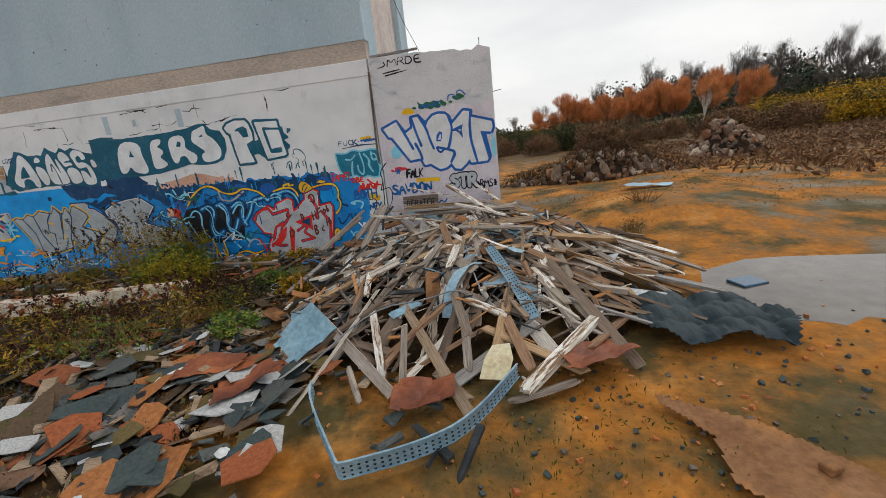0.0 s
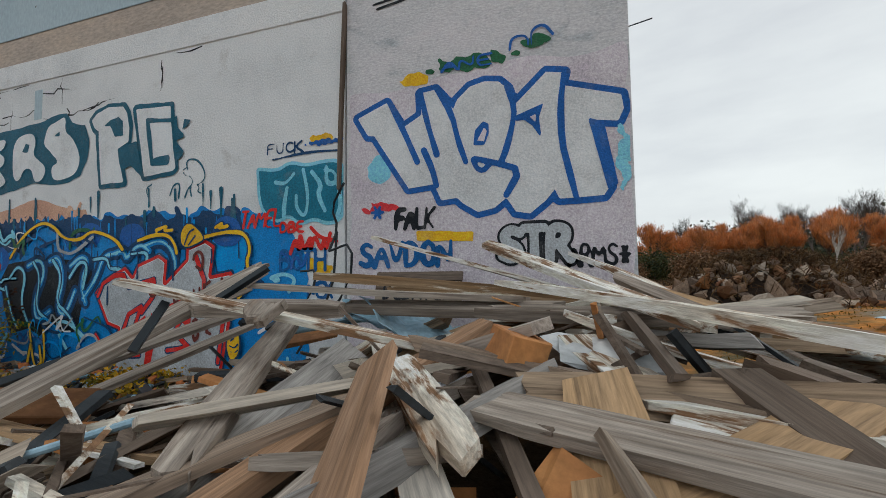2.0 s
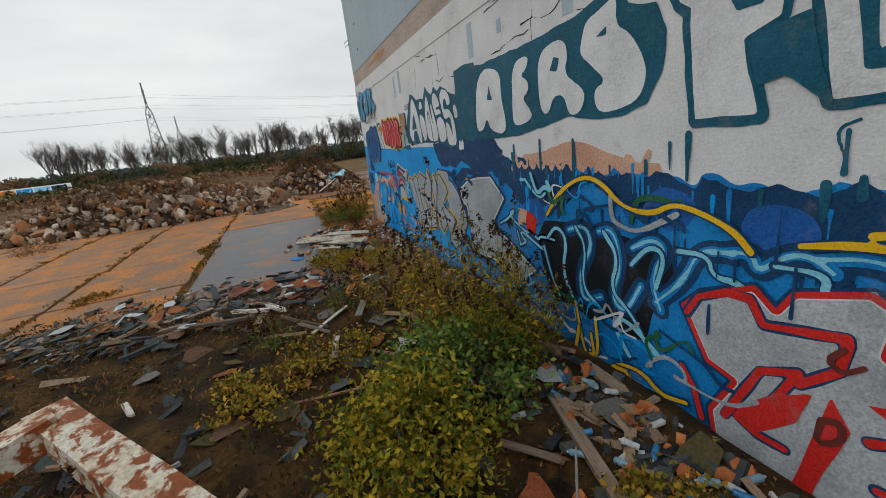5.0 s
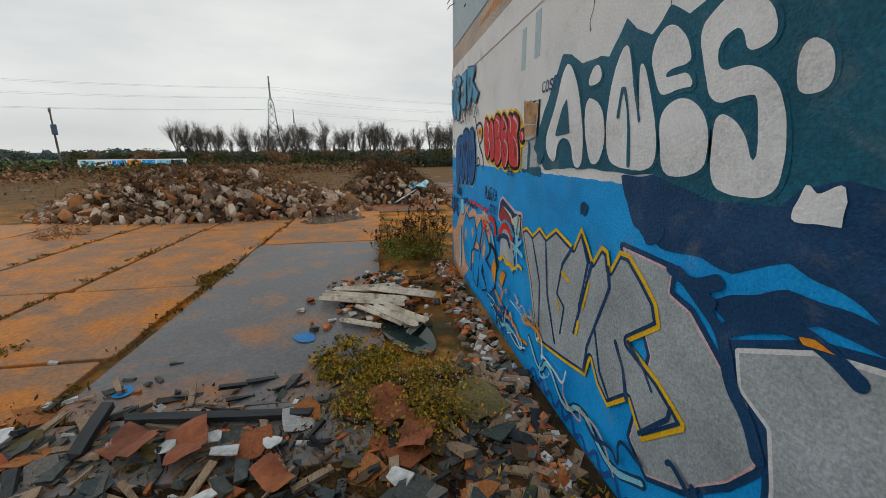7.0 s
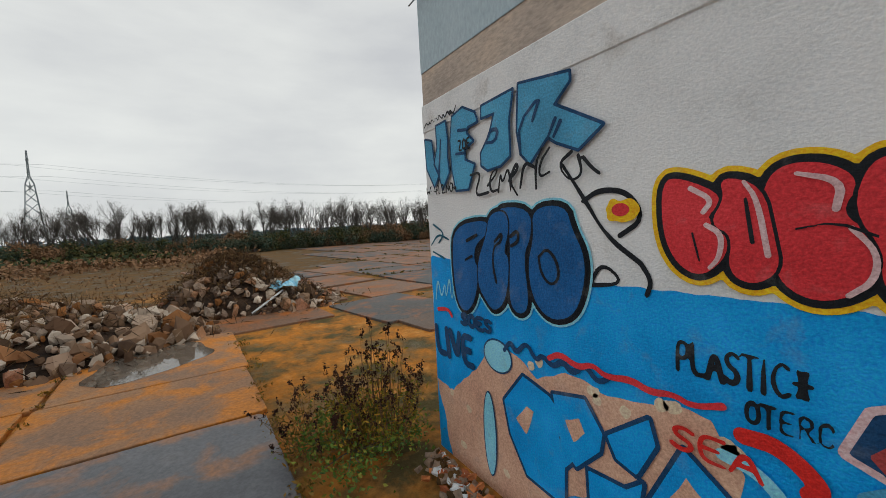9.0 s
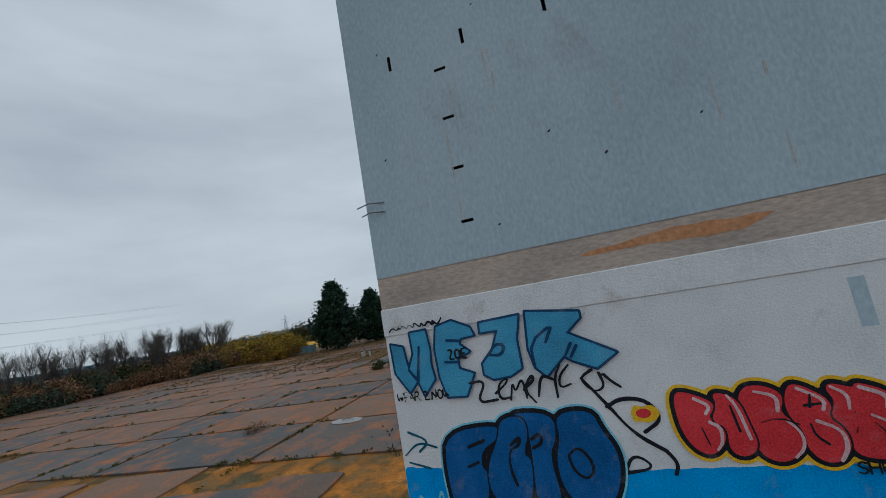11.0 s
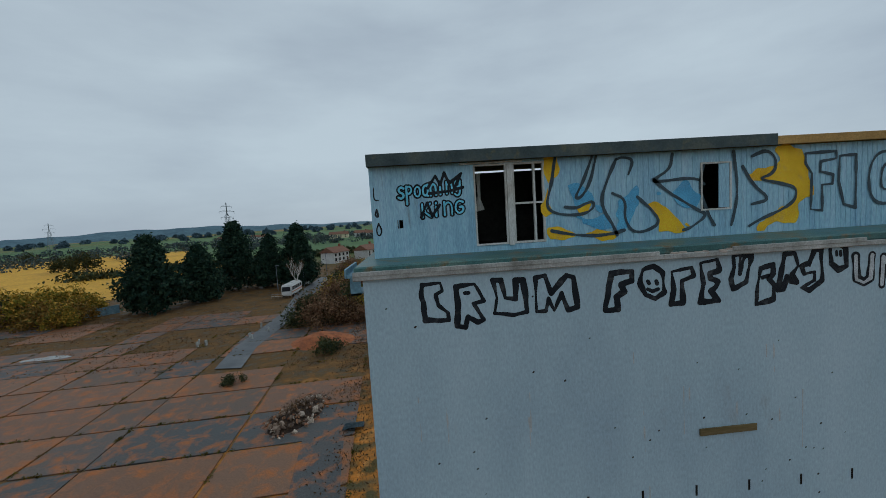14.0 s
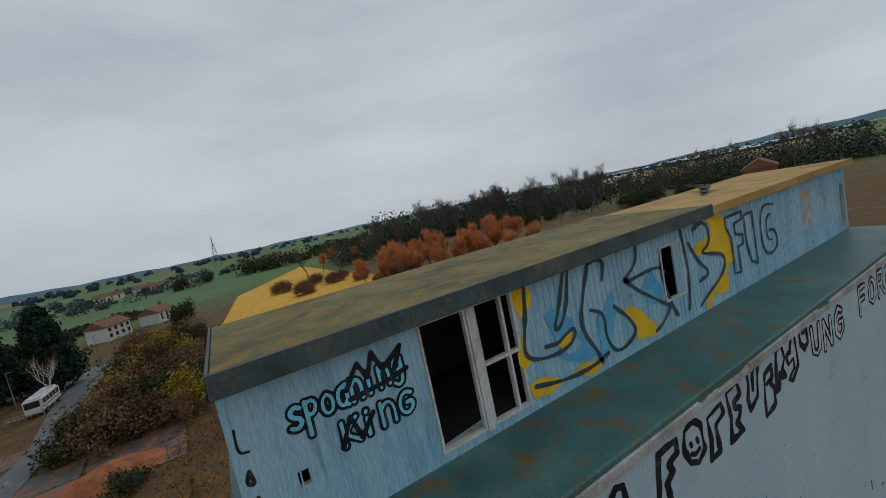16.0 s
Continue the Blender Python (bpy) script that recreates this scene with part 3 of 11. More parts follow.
GLYPHS = {
    "A": "0,0 .5,1 1,0/.22,.38 .78,.38", "B": "0,0 0,1 .7,.98 .75,.6 .1,.52 .85,.45 .85,.05 0,0", "C": ".9,.85 .5,1 .1,.7 .1,.3 .5,0 .95,.15",
    "D": "0,0 0,1 .6,.95 .9,.5 .6,.05 0,0", "E": ".9,1 .05,1 .05,0 .9,0/.05,.5 .7,.52", "F": ".05,0 .05,1 .9,1/.05,.52 .7,.55",
    "G": ".9,.85 .5,1 .1,.75 .08,.25 .5,0 .92,.2 .92,.5 .55,.5", "H": "0,0 0,1/.9,0 .9,1/0,.5 .9,.5", "I": ".3,0 .3,1", "K": "0,0 0,1/.85,1 .05,.48 .9,0",
    "L": ".05,1 .05,0 .85,.03", "M": "0,0 .12,1 .5,.35 .88,1 1,0", "N": "0,0 .05,1 .85,0 .9,1", "O": ".5,1 .1,.8 .08,.2 .5,0 .92,.2 .9,.8 .5,1",
    "P": ".05,0 .05,1 .75,.98 .85,.7 .7,.45 .05,.45", "R": ".05,0 .05,1 .75,.98 .82,.68 .6,.5 .05,.48/.45,.48 .95,0", "S": ".9,.85 .5,1 .1,.8 .3,.55 .75,.45 .9,.2 .5,0 .05,.15",
    "T": "0,1 .9,1/.45,1 .45,0", "U": ".05,1 .1,.15 .5,0 .85,.15 .9,1", "V": "0,1 .45,0 .9,1", "W": "0,1 .2,0 .5,.7 .75,0 1,1", "X": "0,0 .9,1/0,1 .9,0",
    "Y": "0,1 .4,.5 .85,1/.4,.5 .35,0", "Z": "0,1 .9,1 0,0 .95,0", "a": ".85,.95 .15,.8 .1,.2 .5,0 .85,.25/.85,.95 .85,0", "e": ".05,.5 .9,.55 .75,.98 .2,.9 .05,.35 .4,0 .9,.12",
    "r": ".1,0 .1,1/.1,.65 .5,1 .95,.9", "g": ".85,1 .2,1 .1,.55 .5,.4 .85,.6/.85,1 .85,-.1 .4,-.3 .05,-.1", "i": ".3,0 .3,.7/.3,.95 .32,1", "n": ".05,0 .05,1/.05,.7 .45,1 .85,.75 .85,0",
    "o": ".5,.9 .1,.7 .1,.2 .5,0 .9,.2 .9,.7 .5,.9", "p": ".1,-.5 .1,1/.1,.9 .6,1 .9,.7 .6,.35 .1,.4", "d": ".85,1.3 .85,0 .3,0 .1,.4 .4,.8 .85,.7", "h": ".05,0 .05,1.3/.05,.6 .5,.8 .85,.5 .85,0", "u": ".05,1 .1,.15 .5,0 .85,.2/.85,1 .85,0",
    "*": ".1,.5 .9,.5/.3,.15 .7,.85/.3,.85 .7,.15", "1": ".3,0 .35,1 .05,.75", "8": ".5,.52 .15,.75 .5,1 .85,.75 .5,.52 .1,.25 .5,0 .9,.25 .5,.52", "2": ".1,.8 .5,1 .85,.7 .1,0 .9,.02", "9": ".85,.75 .5,1 .15,.7 .5,.5 .85,.75 .7,0",
    "-": ".1,.5 .8,.5", ".": ".2,.05 .26,.08", "'": ".3,1 .2,.8", ",": ".3,.1 .2,-.15",
}


def word(text, x, z, height, width, gap=0.12, slant=0.0, rise=0.0, round_=2, jitter=0.0, seed=1):
    """Pen strokes of a word on the wall plane, as polylines; width is that of one letter."""
    r = np.random.default_rng(seed)
    lines, at = [], x
    for ch in text:
        if ch == " ":
            at += width * 0.6
            continue
        w = width * (0.45 if ch in "I.1'-," else 1.25 if ch in "MWw" else 1.0) * (1 + jitter * r.uniform(-1, 1))
        lift, tall = jitter * height * r.uniform(-1, 1), height * (1 + jitter * r.uniform(-1, 1))
        for s in GLYPHS.get(ch, GLYPHS.get(ch.upper(), "0,0 1,1")).split("/"):
            p = np.array([[float(c) for c in q.split(",")] for q in s.split()])
            if round_:
                p = chaikin(p, round_)
            px, pz = at + p[:, 0] * w, z + lift + p[:, 1] * tall
            px = px + slant * (pz - z)
            lines.append(np.stack([px, pz + rise * (px - x)], 1))
        at += w + gap * width
    return lines


def stroke_field(lines, r, rough=0.0, seed=0, grain=9.0):
    def field(X, Z):
        d = np.full(X.shape, 1e9)
        for p in lines:
            m = (X > p[:, 0].min() - 3 * r - 0.1) & (X < p[:, 0].max() + 3 * r + 0.1) & (Z > p[:, 1].min() - 3 * r - 0.1) & (Z < p[:, 1].max() + 3 * r + 0.1)
            if m.any():
                d[m] = np.minimum(d[m], near_line(X[m], Z[m], p))
        return d - r + (rough * ragged(X, Z, seed, grain) if rough else 0)
    return field


def span(lines, r):
    p = np.concatenate(lines)
    return p[:, 0].min() - r - 0.06, p[:, 0].max() + r + 0.06, p[:, 1].min() - r - 0.06, p[:, 1].max() + r + 0.06


def lettering(name, lines, coats, parent, label, y=0.0, lift=0.010, res=0.02, rough=0.006, seed=3, stuff=False):
    """coats: (radius, material) from the widest below to the narrowest on top."""
    layers(name, [(stroke_field(lines, r, rough, seed + n), span(lines, r), res, m) for n, (r, m) in enumerate(coats)], parent, label, y, lift, stuff=stuff)


def block_letters(polys, coats, parent, label, y=0.0, lift=0.012, res=0.02, rough=0.0):
    """Letters drawn as outlines; coats: (growth, material)."""
    fields = [polygon_field(p) for p in polys]
    allp = np.concatenate([np.array(p) for p in polys])
    made = []
    for n, (g, m) in enumerate(coats):
        def field(X, Z, g=g, n=n):
            return np.minimum.reduce([f(X, Z) for f in fields]) - g + (rough * ragged(X, Z, n, 12) if rough else 0)
        made.append((field, (allp[:, 0].min() - g - 0.08, allp[:, 0].max() + g + 0.08, allp[:, 1].min() - g - 0.08, allp[:, 1].max() + g + 0.08), res, m))
    return layers("graffiti", made, parent, label, y, lift)


def polygon_field(points, rough=0.0, seed=0, grain=9.0):
    p = np.asarray(points, float)
    q = np.concatenate([p, p[:1]])

    def field(X, Z):
        ins = np.zeros(X.shape, bool)
        for (ax, az), (bx, bz) in zip(q[:-1], q[1:]):
            if az != bz:
                ins ^= ((az > Z) != (bz > Z)) & (X < (bx - ax) * (Z - az) / (bz - az) + ax)
        d = near_line(X, Z, q)
        return np.where(ins, -d, d) + (rough * ragged(X, Z, seed, grain) if rough else 0)
    return field


def blob(cx, cz, rx, rz, rough=0.0, seed=0):
    def field(X, Z):
        return (np.hypot((X - cx) / rx, (Z - cz) / rz) - 1) * min(rx, rz) + (rough * ragged(X, Z, seed, 3 / min(rx, rz)) if rough else 0)
    return field


def patch(points, rough, seed, mat, res=0.03, grain=9.0):
    p = np.asarray(points, float)
    return (polygon_field(p, rough, seed, grain), (p[:, 0].min() - 0.1, p[:, 0].max() + 0.1, p[:, 1].min() - 0.1, p[:, 1].max() + 0.1), res, mat)


def tube(points, radii, sides=6):
    """Verts and faces of a tube along points."""
    p = np.asarray(points, float)
    r = np.broadcast_to(np.asarray(radii, float), (len(p),))
    t = np.gradient(p, axis=0)
    t /= np.linalg.norm(t, axis=1, keepdims=True) + 1e-9
    ref = np.where(np.abs(t[:, 2:]) > 0.9, np.array([[1.0, 0, 0]]), np.array([[0, 0, 1.0]]))
    a = np.cross(t, ref)
    a /= np.linalg.norm(a, axis=1, keepdims=True) + 1e-9
    b = np.cross(t, a)
    ang = 2 * np.pi * np.arange(sides) / sides
    ring = (p[:, None] + r[:, None, None] * (np.cos(ang)[None, :, None] * a[:, None] + np.sin(ang)[None, :, None] * b[:, None])).reshape(-1, 3)
    fs = [(i * sides + k, i * sides + (k + 1) % sides, (i + 1) * sides + (k + 1) % sides, (i + 1) * sides + k) for i in range(len(p) - 1) for k in range(sides)]
    fs += [tuple(range(sides - 1, -1, -1)), tuple((len(p) - 1) * sides + k for k in range(sides))]
    return [tuple(v) for v in ring], fs


def tube_mesh(name, runs, mat, sides=6):
    return joined(name, [(*tube(p, r, sides), 0) for p, r in runs], [mat])


def leaf_cloud(name, centres, size, mat, r, flat=0.6, long=1.6, lead=None):
    """Many small leaf blades, each of two triangles folded on its midrib."""
    c = np.asarray(centres, float)
    n = len(c)
    d = r.normal(size=(n, 3))
    d[:, 2] *= flat
    if lead is not None:
        d = lead + 0.35 * d
    d /= np.linalg.norm(d, axis=1, keepdims=True)
    s = np.cross(d, r.normal(size=(n, 3)))
    s /= np.linalg.norm(s, axis=1, keepdims=True) + 1e-9
    k = size * r.uniform(0.6, 1.4, (n, 1))
    up = np.cross(d, s) * k * 0.22
    a, b = c - d * k * long / 2, c + d * k * long / 2
    v = np.stack([a, c + s * k / 2 + up, b, c - s * k / 2 + up], 1).reshape(-1, 3)
    me = bpy.data.meshes.new(name)
    me.vertices.add(4 * n)
    me.vertices.foreach_set("co", v.astype(np.float32).ravel())
    i = 4 * np.arange(n)[:, None]
    tri = np.concatenate([i + [0, 1, 2], i + [0, 2, 3]], 1).ravel()
    me.loops.add(6 * n)
    me.loops.foreach_set("vertex_index", tri.astype(np.int32))
    me.polygons.add(2 * n)
    me.polygons.foreach_set("loop_start", (3 * np.arange(2 * n)).astype(np.int32))
    me.materials.append(mat)
    me.update(calc_edges=True)
    me.validate()
    return me


def grow(r, base, way, length, radius, depth, runs, tips, spread=0.6, bend=0.25, forks=3, lift=0.12, shrink=0.66):
    """Limbs that fork; runs takes (points, radii), tips the ends."""
    n = 5
    p, d, pts = np.array(base, float), np.array(way, float) / np.linalg.norm(way), [np.array(base, float)]
    for _ in range(n):
        d = d + bend * r.normal(size=3) * 0.5 + (0, 0, lift * 0.3)
        d /= np.linalg.norm(d)
        p = p + d * length / n
        pts.append(p.copy())
    runs.append((np.array(pts), np.linspace(radius, radius * 0.55, n + 1)))
    if depth == 0:
        tips.append(p)
        return
    for k in range(forks):
        q = pts[n - (k % 3)] if k else pts[-1]
        w = d + spread * r.normal(size=3) + (0, 0, lift)
        grow(r, q, w, length * shrink * r.uniform(0.8, 1.2), radius * 0.55, depth - 1, runs, tips, spread, bend, forks, lift, shrink)


def bare_tree(name, height, seed, bark, twig, label, category="tree", depth=3, spread=0.55, twigs=900, lean=0.05, fine=0.0042, long=24.0, bole=0.36, forks=4):
    r = np.random.default_rng(seed)
    ob = new(name)
    tagged(ob, label, category)
    runs, tips = [], []
    grow(r, (0, 0, -0.2), (lean * r.normal(), lean * r.normal(), 1), height * bole, height * 0.022, depth, runs, tips, spread, 0.22, forks, 0.28, 0.72)
    top = max(t[2] for t in tips)
    k = height / top
    runs = [(p * k, q) for p, q in runs]
    part("trunk", joined("trunk", [(*tube(p, q, 7 if n == 0 else 4), 0) for n, (p, q) in enumerate(runs)], [bark]), ob)
    ends = np.concatenate([p[1:] for p, q in runs if q[0] < height * 0.011] or [np.array(tips) * k])
    c = ends[r.integers(0, len(ends), twigs)] + r.normal(size=(twigs, 3)) * height * 0.02
    out = c - np.array([0, 0, height * 0.35])
    out = out / np.linalg.norm(out, axis=1, keepdims=True) + (0, 0, 0.35)
    c = c + out * height * 0.03
    part("crown", leaf_cloud("crown", c, height * fine, twig, r, 1.0, long, out), ob, "fine bare twigs")
    return ob


def bushy(name, radius, height, seed, leaf, label, category="bush", leaves=2500, size=0.09, stems=9, clumps=14, long=1.8):
    """A shrub: stems from one root and clumps of leaves round their ends, with gaps."""
    r = np.random.default_rng(seed)
    ob = new(name)
    tagged(ob, label, category)
    runs, heads = [], []
    for k in range(clumps):
        a, f = r.uniform(0, 6.28), np.sqrt(r.uniform(0, 1))
        e = np.array([np.cos(a) * radius * f, np.sin(a) * radius * f, height * (1 - 0.55 * f * f) * r.uniform(0.45, 1.0)])
        heads.append(e)
        if k < stems:
            mid = e * (0.35, 0.35, 0.55) + r.normal(size=3) * radius * 0.06
            runs.append((chaikin(np.array([(0, 0, -0.08), mid, e]), 1), np.linspace(0.02, 0.006, 6) * max(1, height / 1.5)))
    part("stem", tube_mesh("stem", runs, BARK, 4), ob)["kind"] = "stuff"
    heads = np.array(heads)
    c = heads[r.integers(0, clumps, leaves)] + np.clip(r.normal(size=(leaves, 3)), -1.7, 1.7) * np.array([radius, radius, height]) * r.choice([0.10, 0.2, 0.26], (leaves, 1))
    c[:, 2] = np.abs(c[:, 2]) + 0.02
    part("foliage", leaf_cloud("foliage", c, size, leaf, r, 0.8, long), ob)
    return ob


def conifer(name, radius, height, seed, label):
    r = np.random.default_rng(seed)
    ob = new(name)
    tagged(ob, label, "tree")
    part("trunk", tube_mesh("trunk", [(np.array([(0, 0, -0.2), (0, 0, height * 0.5), (0, 0, height * 0.97)]), [0.3, 0.2, 0.04])], BARK, 8), ob)
    runs, c = [], []
    for k in range(300):
        f = r.uniform(0.02, 1) ** 0.9
        z = height * f
        a = r.uniform(0, 6.28)
        reach = radius * min(1.0, 1.22 * (1 - f) ** 0.78) * min(1, 0.7 + f * 3) * r.uniform(0.66, 1.12) * (1 + 0.16 * np.sin(3 * a + 7 * f) + 0.10 * np.sin(9 * f * 6.3))
        e = np.array([np.cos(a) * reach, np.sin(a) * reach, min(height, z + reach * 0.2)])
        if k % 6 == 0:
            runs.append((np.array([(0, 0, z - 0.2), e * (0.5, 0.5, 1), e]), [0.07, 0.05, 0.02]))
        m = 60
        t = r.uniform(0.45, 1.02, (m, 1))
        c.append(np.array([0, 0, z]) * (1 - t) + e * t + r.normal(size=(m, 3)) * (0.09 * radius, 0.09 * radius, 0.03 * height))
    part("branch", tube_mesh("branch", runs, BARK, 4), ob)
    part("crown", leaf_cloud("crown", np.concatenate(c), 0.42, LEAF_CONIFER, r, 1.0, 1.7), ob)
    return ob


def stone_mesh(name, seed, mat, rough=0.28):
    """A broken block: a squashed icosahedron with uneven corners."""
    r = np.random.default_rng(seed)
    bm = bmesh.new()
    bmesh.ops.create_icosphere(bm, subdivisions=1, radius=0.5)
    s = r.uniform(0.65, 1.15, 3)
    for v in bm.verts:
        q = np.sign(v.co) * np.abs(np.array(v.co)) ** 0.75
        v.co = Vector(q * s * (1 + rough * r.normal()))
    bmesh.ops.dissolve_limit(bm, angle_limit=0.35, verts=bm.verts[:], edges=bm.edges[:])
    bmesh.ops.triangulate(bm, faces=bm.faces[:])
    me = bpy.data.meshes.new(name)
    bm.to_mesh(me)
    bm.free()
    me.materials.append(mat)
    return me


def plank_mesh(name, length, width, thick, seed, mat):
    """A sawn or split board: slightly bowed, with splintered ends."""
    r = np.random.default_rng(seed)
    n = 4
    xs = np.linspace(-length / 2, length / 2, n)
    bow, twist = r.uniform(-0.02, 0.02), r.uniform(-0.05, 0.05)
    vs, fs = [], []
    for i, x in enumerate(xs):
        end = i in (0, n - 1)
        for k, (a, b) in enumerate(((-1, -1), (1, -1), (1, 1), (-1, 1))):
            dx = r.uniform(-0.06, 0.06) * (1 if end else 0.2)
            w = width / 2 * (1 - (0.18 * r.uniform() if end else 0.04 * r.uniform()))
            ca = twist * x
            vs.append((x + dx, a * w * math.cos(ca) - b * thick / 2 * math.sin(ca), a * w * math.sin(ca) + b * thick / 2 * math.cos(ca) + bow * (1 - (2 * x / length) ** 2)))
    for i in range(n - 1):
        for k in range(4):
            fs.append((i * 4 + k, i * 4 + (k + 1) % 4, (i + 1) * 4 + (k + 1) % 4, (i + 1) * 4 + k))
    fs += [(3, 2, 1, 0), tuple((n - 1) * 4 + k for k in range(4))]
    return mesh_of(name, vs, fs, [mat])


def split_board(name, length, width, thick, seed, mat):
    """A weathered board whose grain has opened: strips of uneven height with ragged, splintered ends."""
    r = np.random.default_rng(seed)
    m = int(np.clip(width / 0.028, 2, 5))
    cut = np.concatenate([[0], np.sort(r.uniform(0.1, 0.9, m - 1)), [1]]) * width - width / 2
    bow, wave = r.uniform(-0.018, 0.018), r.uniform(-0.06, 0.06)
    groove = thick / 2 - np.abs(r.normal(0, 0.004, m + 1))
    ends = [-length / 2 + np.abs(r.normal(0, 0.06, m + 1)), length / 2 - np.abs(r.normal(0, 0.06, m + 1))]
    w = m + 1
    vs, fs = [], []
    for t in (0, 0.12, 0.5, 0.88, 1):
        lean = 0.35 if t in (0, 1) else 0.0
        for side in (1, -1):
            for k in range(w):
                x = ends[0][k] * (1 - t) + ends[1][k] * t
                z = (groove[k] if side > 0 else -thick / 2) * (1 - lean * r.uniform(0.2, 1)) + bow * (1 - (2 * x / length) ** 2)
                vs.append((x, cut[k] * (1 - 0.12 * (lean > 0)), z + wave * x * cut[k] / width * 0.3))
    n = 2 * w
    loop = list(range(w)) + list(range(n - 1, w - 1, -1))
    for i in range(4):
        fs += [(i * n + a, i * n + b, (i + 1) * n + b, (i + 1) * n + a) for a, b in zip(loop, loop[1:] + loop[:1])]
    for base in (0, 4 * n):
        fs += [(base + k, base + k + 1, base + w + k + 1, base + w + k)[::1 if base else -1] for k in range(m)]
    return mesh_of(name, vs, fs, [mat])


def slate_mesh(name, seed, mat, thick=0.009):
    """A broken roof slate: an uneven flat polygon with chipped edges."""
    r = np.random.default_rng(seed)
    n = int(r.integers(5, 9))
    a = np.sort((np.arange(n) + r.uniform(-0.3, 0.3, n)) * 2 * np.pi / n)
    rad = 0.5 * r.uniform(0.72, 1.12, n) * np.maximum(0.6, 1 / np.maximum(np.abs(np.cos(a)), np.abs(np.sin(a))) * 0.85)
    asp = r.uniform(0.55, 0.9)
    warp = r.uniform(-0.03, 0.03)
    bot = [(x, y, -thick + warp * x * x) for x, y in zip(rad * np.cos(a), asp * rad * np.sin(a))]
    top = [(x * 0.985, y * 0.985, z + 2 * thick) for x, y, z in bot]
    fs = [tuple(range(n - 1, -1, -1)), tuple(range(n, 2 * n))] + [(i, (i + 1) % n, n + (i + 1) % n, n + i) for i in range(n)]
    return mesh_of(name, bot + top, fs, [mat])


def tilt(x, y, z, slope_x=0.0, slope_y=0.0, turn=0.0, size=1.0):
    """A pose that lies on a slope (degrees), turned about the upright."""
    return pose(x, y, z) @ pose(0, 0, 0, slope_x, slope_y, 0) @ pose(0, 0, 0, 0, 0, turn) @ Matrix.Scale(size, 4)


def sheet(name, height, x0, x1, y0, y1, nx, ny, mat, keep=None, thick=0.0):
    """A ground sheet with height(X, Y); keep(X, Y) > 0 says where it is."""
    X, Y = np.meshgrid(np.linspace(x0, x1, nx), np.linspace(y0, y1, ny))
    Z = height(X, Y)
    vs = np.stack([X, Y, Z], -1).reshape(-1, 3)
    K = np.ones(X.shape, bool) if keep is None else keep(X, Y) > 0
    fs = [(j * nx + i, j * nx + i + 1, (j + 1) * nx + i + 1, (j + 1) * nx + i) for j in range(ny - 1) for i in range(nx - 1)
          if K[j, i] or K[j + 1, i + 1] or K[j, i + 1] or K[j + 1, i]]
    return mesh_of(name, vs, fs, [mat], smooth=True)


def bumps(X, Y, seed, grain, octaves=5):
    return ragged(X, Y, seed, grain) * 0.6 + ragged(X, Y, seed + 1, grain * 3.1) * 0.25 + ragged(X, Y, seed + 2, grain * 8.7) * 0.12


# ---------- ground ----------
def land(X, Y):
    """Height of the open ground: flat round the tower, a low orange bank to the north-east, gentle beyond."""
    z = -0.03 + 0.05 * bumps(X, Y, 11, 0.5) * np.clip(np.hypot(X, Y) / 12, 0.25, 1) - 0.05
    bank = 0.75 * np.exp(-(((X - 33) / 7) ** 2 + ((Y - 7) / 6) ** 2)) + 0.5 * np.exp(-(((X - 29) / 3) ** 2 + ((Y - 1.5) / 2.2) ** 2))
    far = np.clip((np.hypot(X, Y) - 120) / 400, 0, 1)
    rise = np.clip((np.hypot(X - 20, Y + 10) - 45) / 130, 0, 1) * np.clip((X - 45) / 60, 0, 1) * 4.0
    return z + bank * (1 + 0.25 * bumps(X, Y, 15, 0.9)) * (1 - far) + rise


# The yard and the fields north of the tower lie turned a little against its front.
NORTH = Matrix.Translation((1, -8, 0)) @ Matrix.Rotation(radians(-8.5), 4, "Z") @ Matrix.Translation((-1, 8, 0))


def land_at(x, y):
    return float(land(np.array([float(x)]), np.array([float(y)]))[0])


def ground_sheet():
    n = 190
    u = np.linspace(-1, 1, n)
    s = 30 * np.sinh(5.3 * u) / np.sinh(1.0)
    X, Y = np.meshgrid(s + 8, s)
    Z = land(X, Y)
    fs = [(j * n + i, j * n + i + 1, (j + 1) * n + i + 1, (j + 1) * n + i) for j in range(n - 1) for i in range(n - 1)]
    me = mesh_of("ground", np.stack([X, Y, Z], -1).reshape(-1, 3), fs, [GROUND], smooth=True)
    return thing("ground", "orange mud and rough grass of a derelict yard", "ground", me, kind="structure")


ground = ground_sheet()


def ridge():
    """Wooded hills on the horizon, with haze painted into their blue."""
    a = np.radians(np.linspace(0, 360, 361))
    h = 12 + 20 * (0.5 + 0.5 * np.sin(3 * a + 0.4)) * (0.5 + 0.5 * np.sin(7 * a)) + 3 * np.sin(41 * a) + 2 * np.sin(97 * a) + 18 * np.exp(-((a - 2.15) / 0.3) ** 2)
    R = 2300
    lo = np.stack([R * np.cos(a), R * np.sin(a), 0 * a - 20], 1)
    hi = np.stack([(R + 250) * np.cos(a), (R + 250) * np.sin(a), h], 1)
    n = len(a)
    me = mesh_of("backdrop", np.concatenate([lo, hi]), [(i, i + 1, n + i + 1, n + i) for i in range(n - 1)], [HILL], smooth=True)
    return thing("backdrop", "wooded ridge on the horizon, painted haze blue", "hills", me, kind="structure")


ridge()


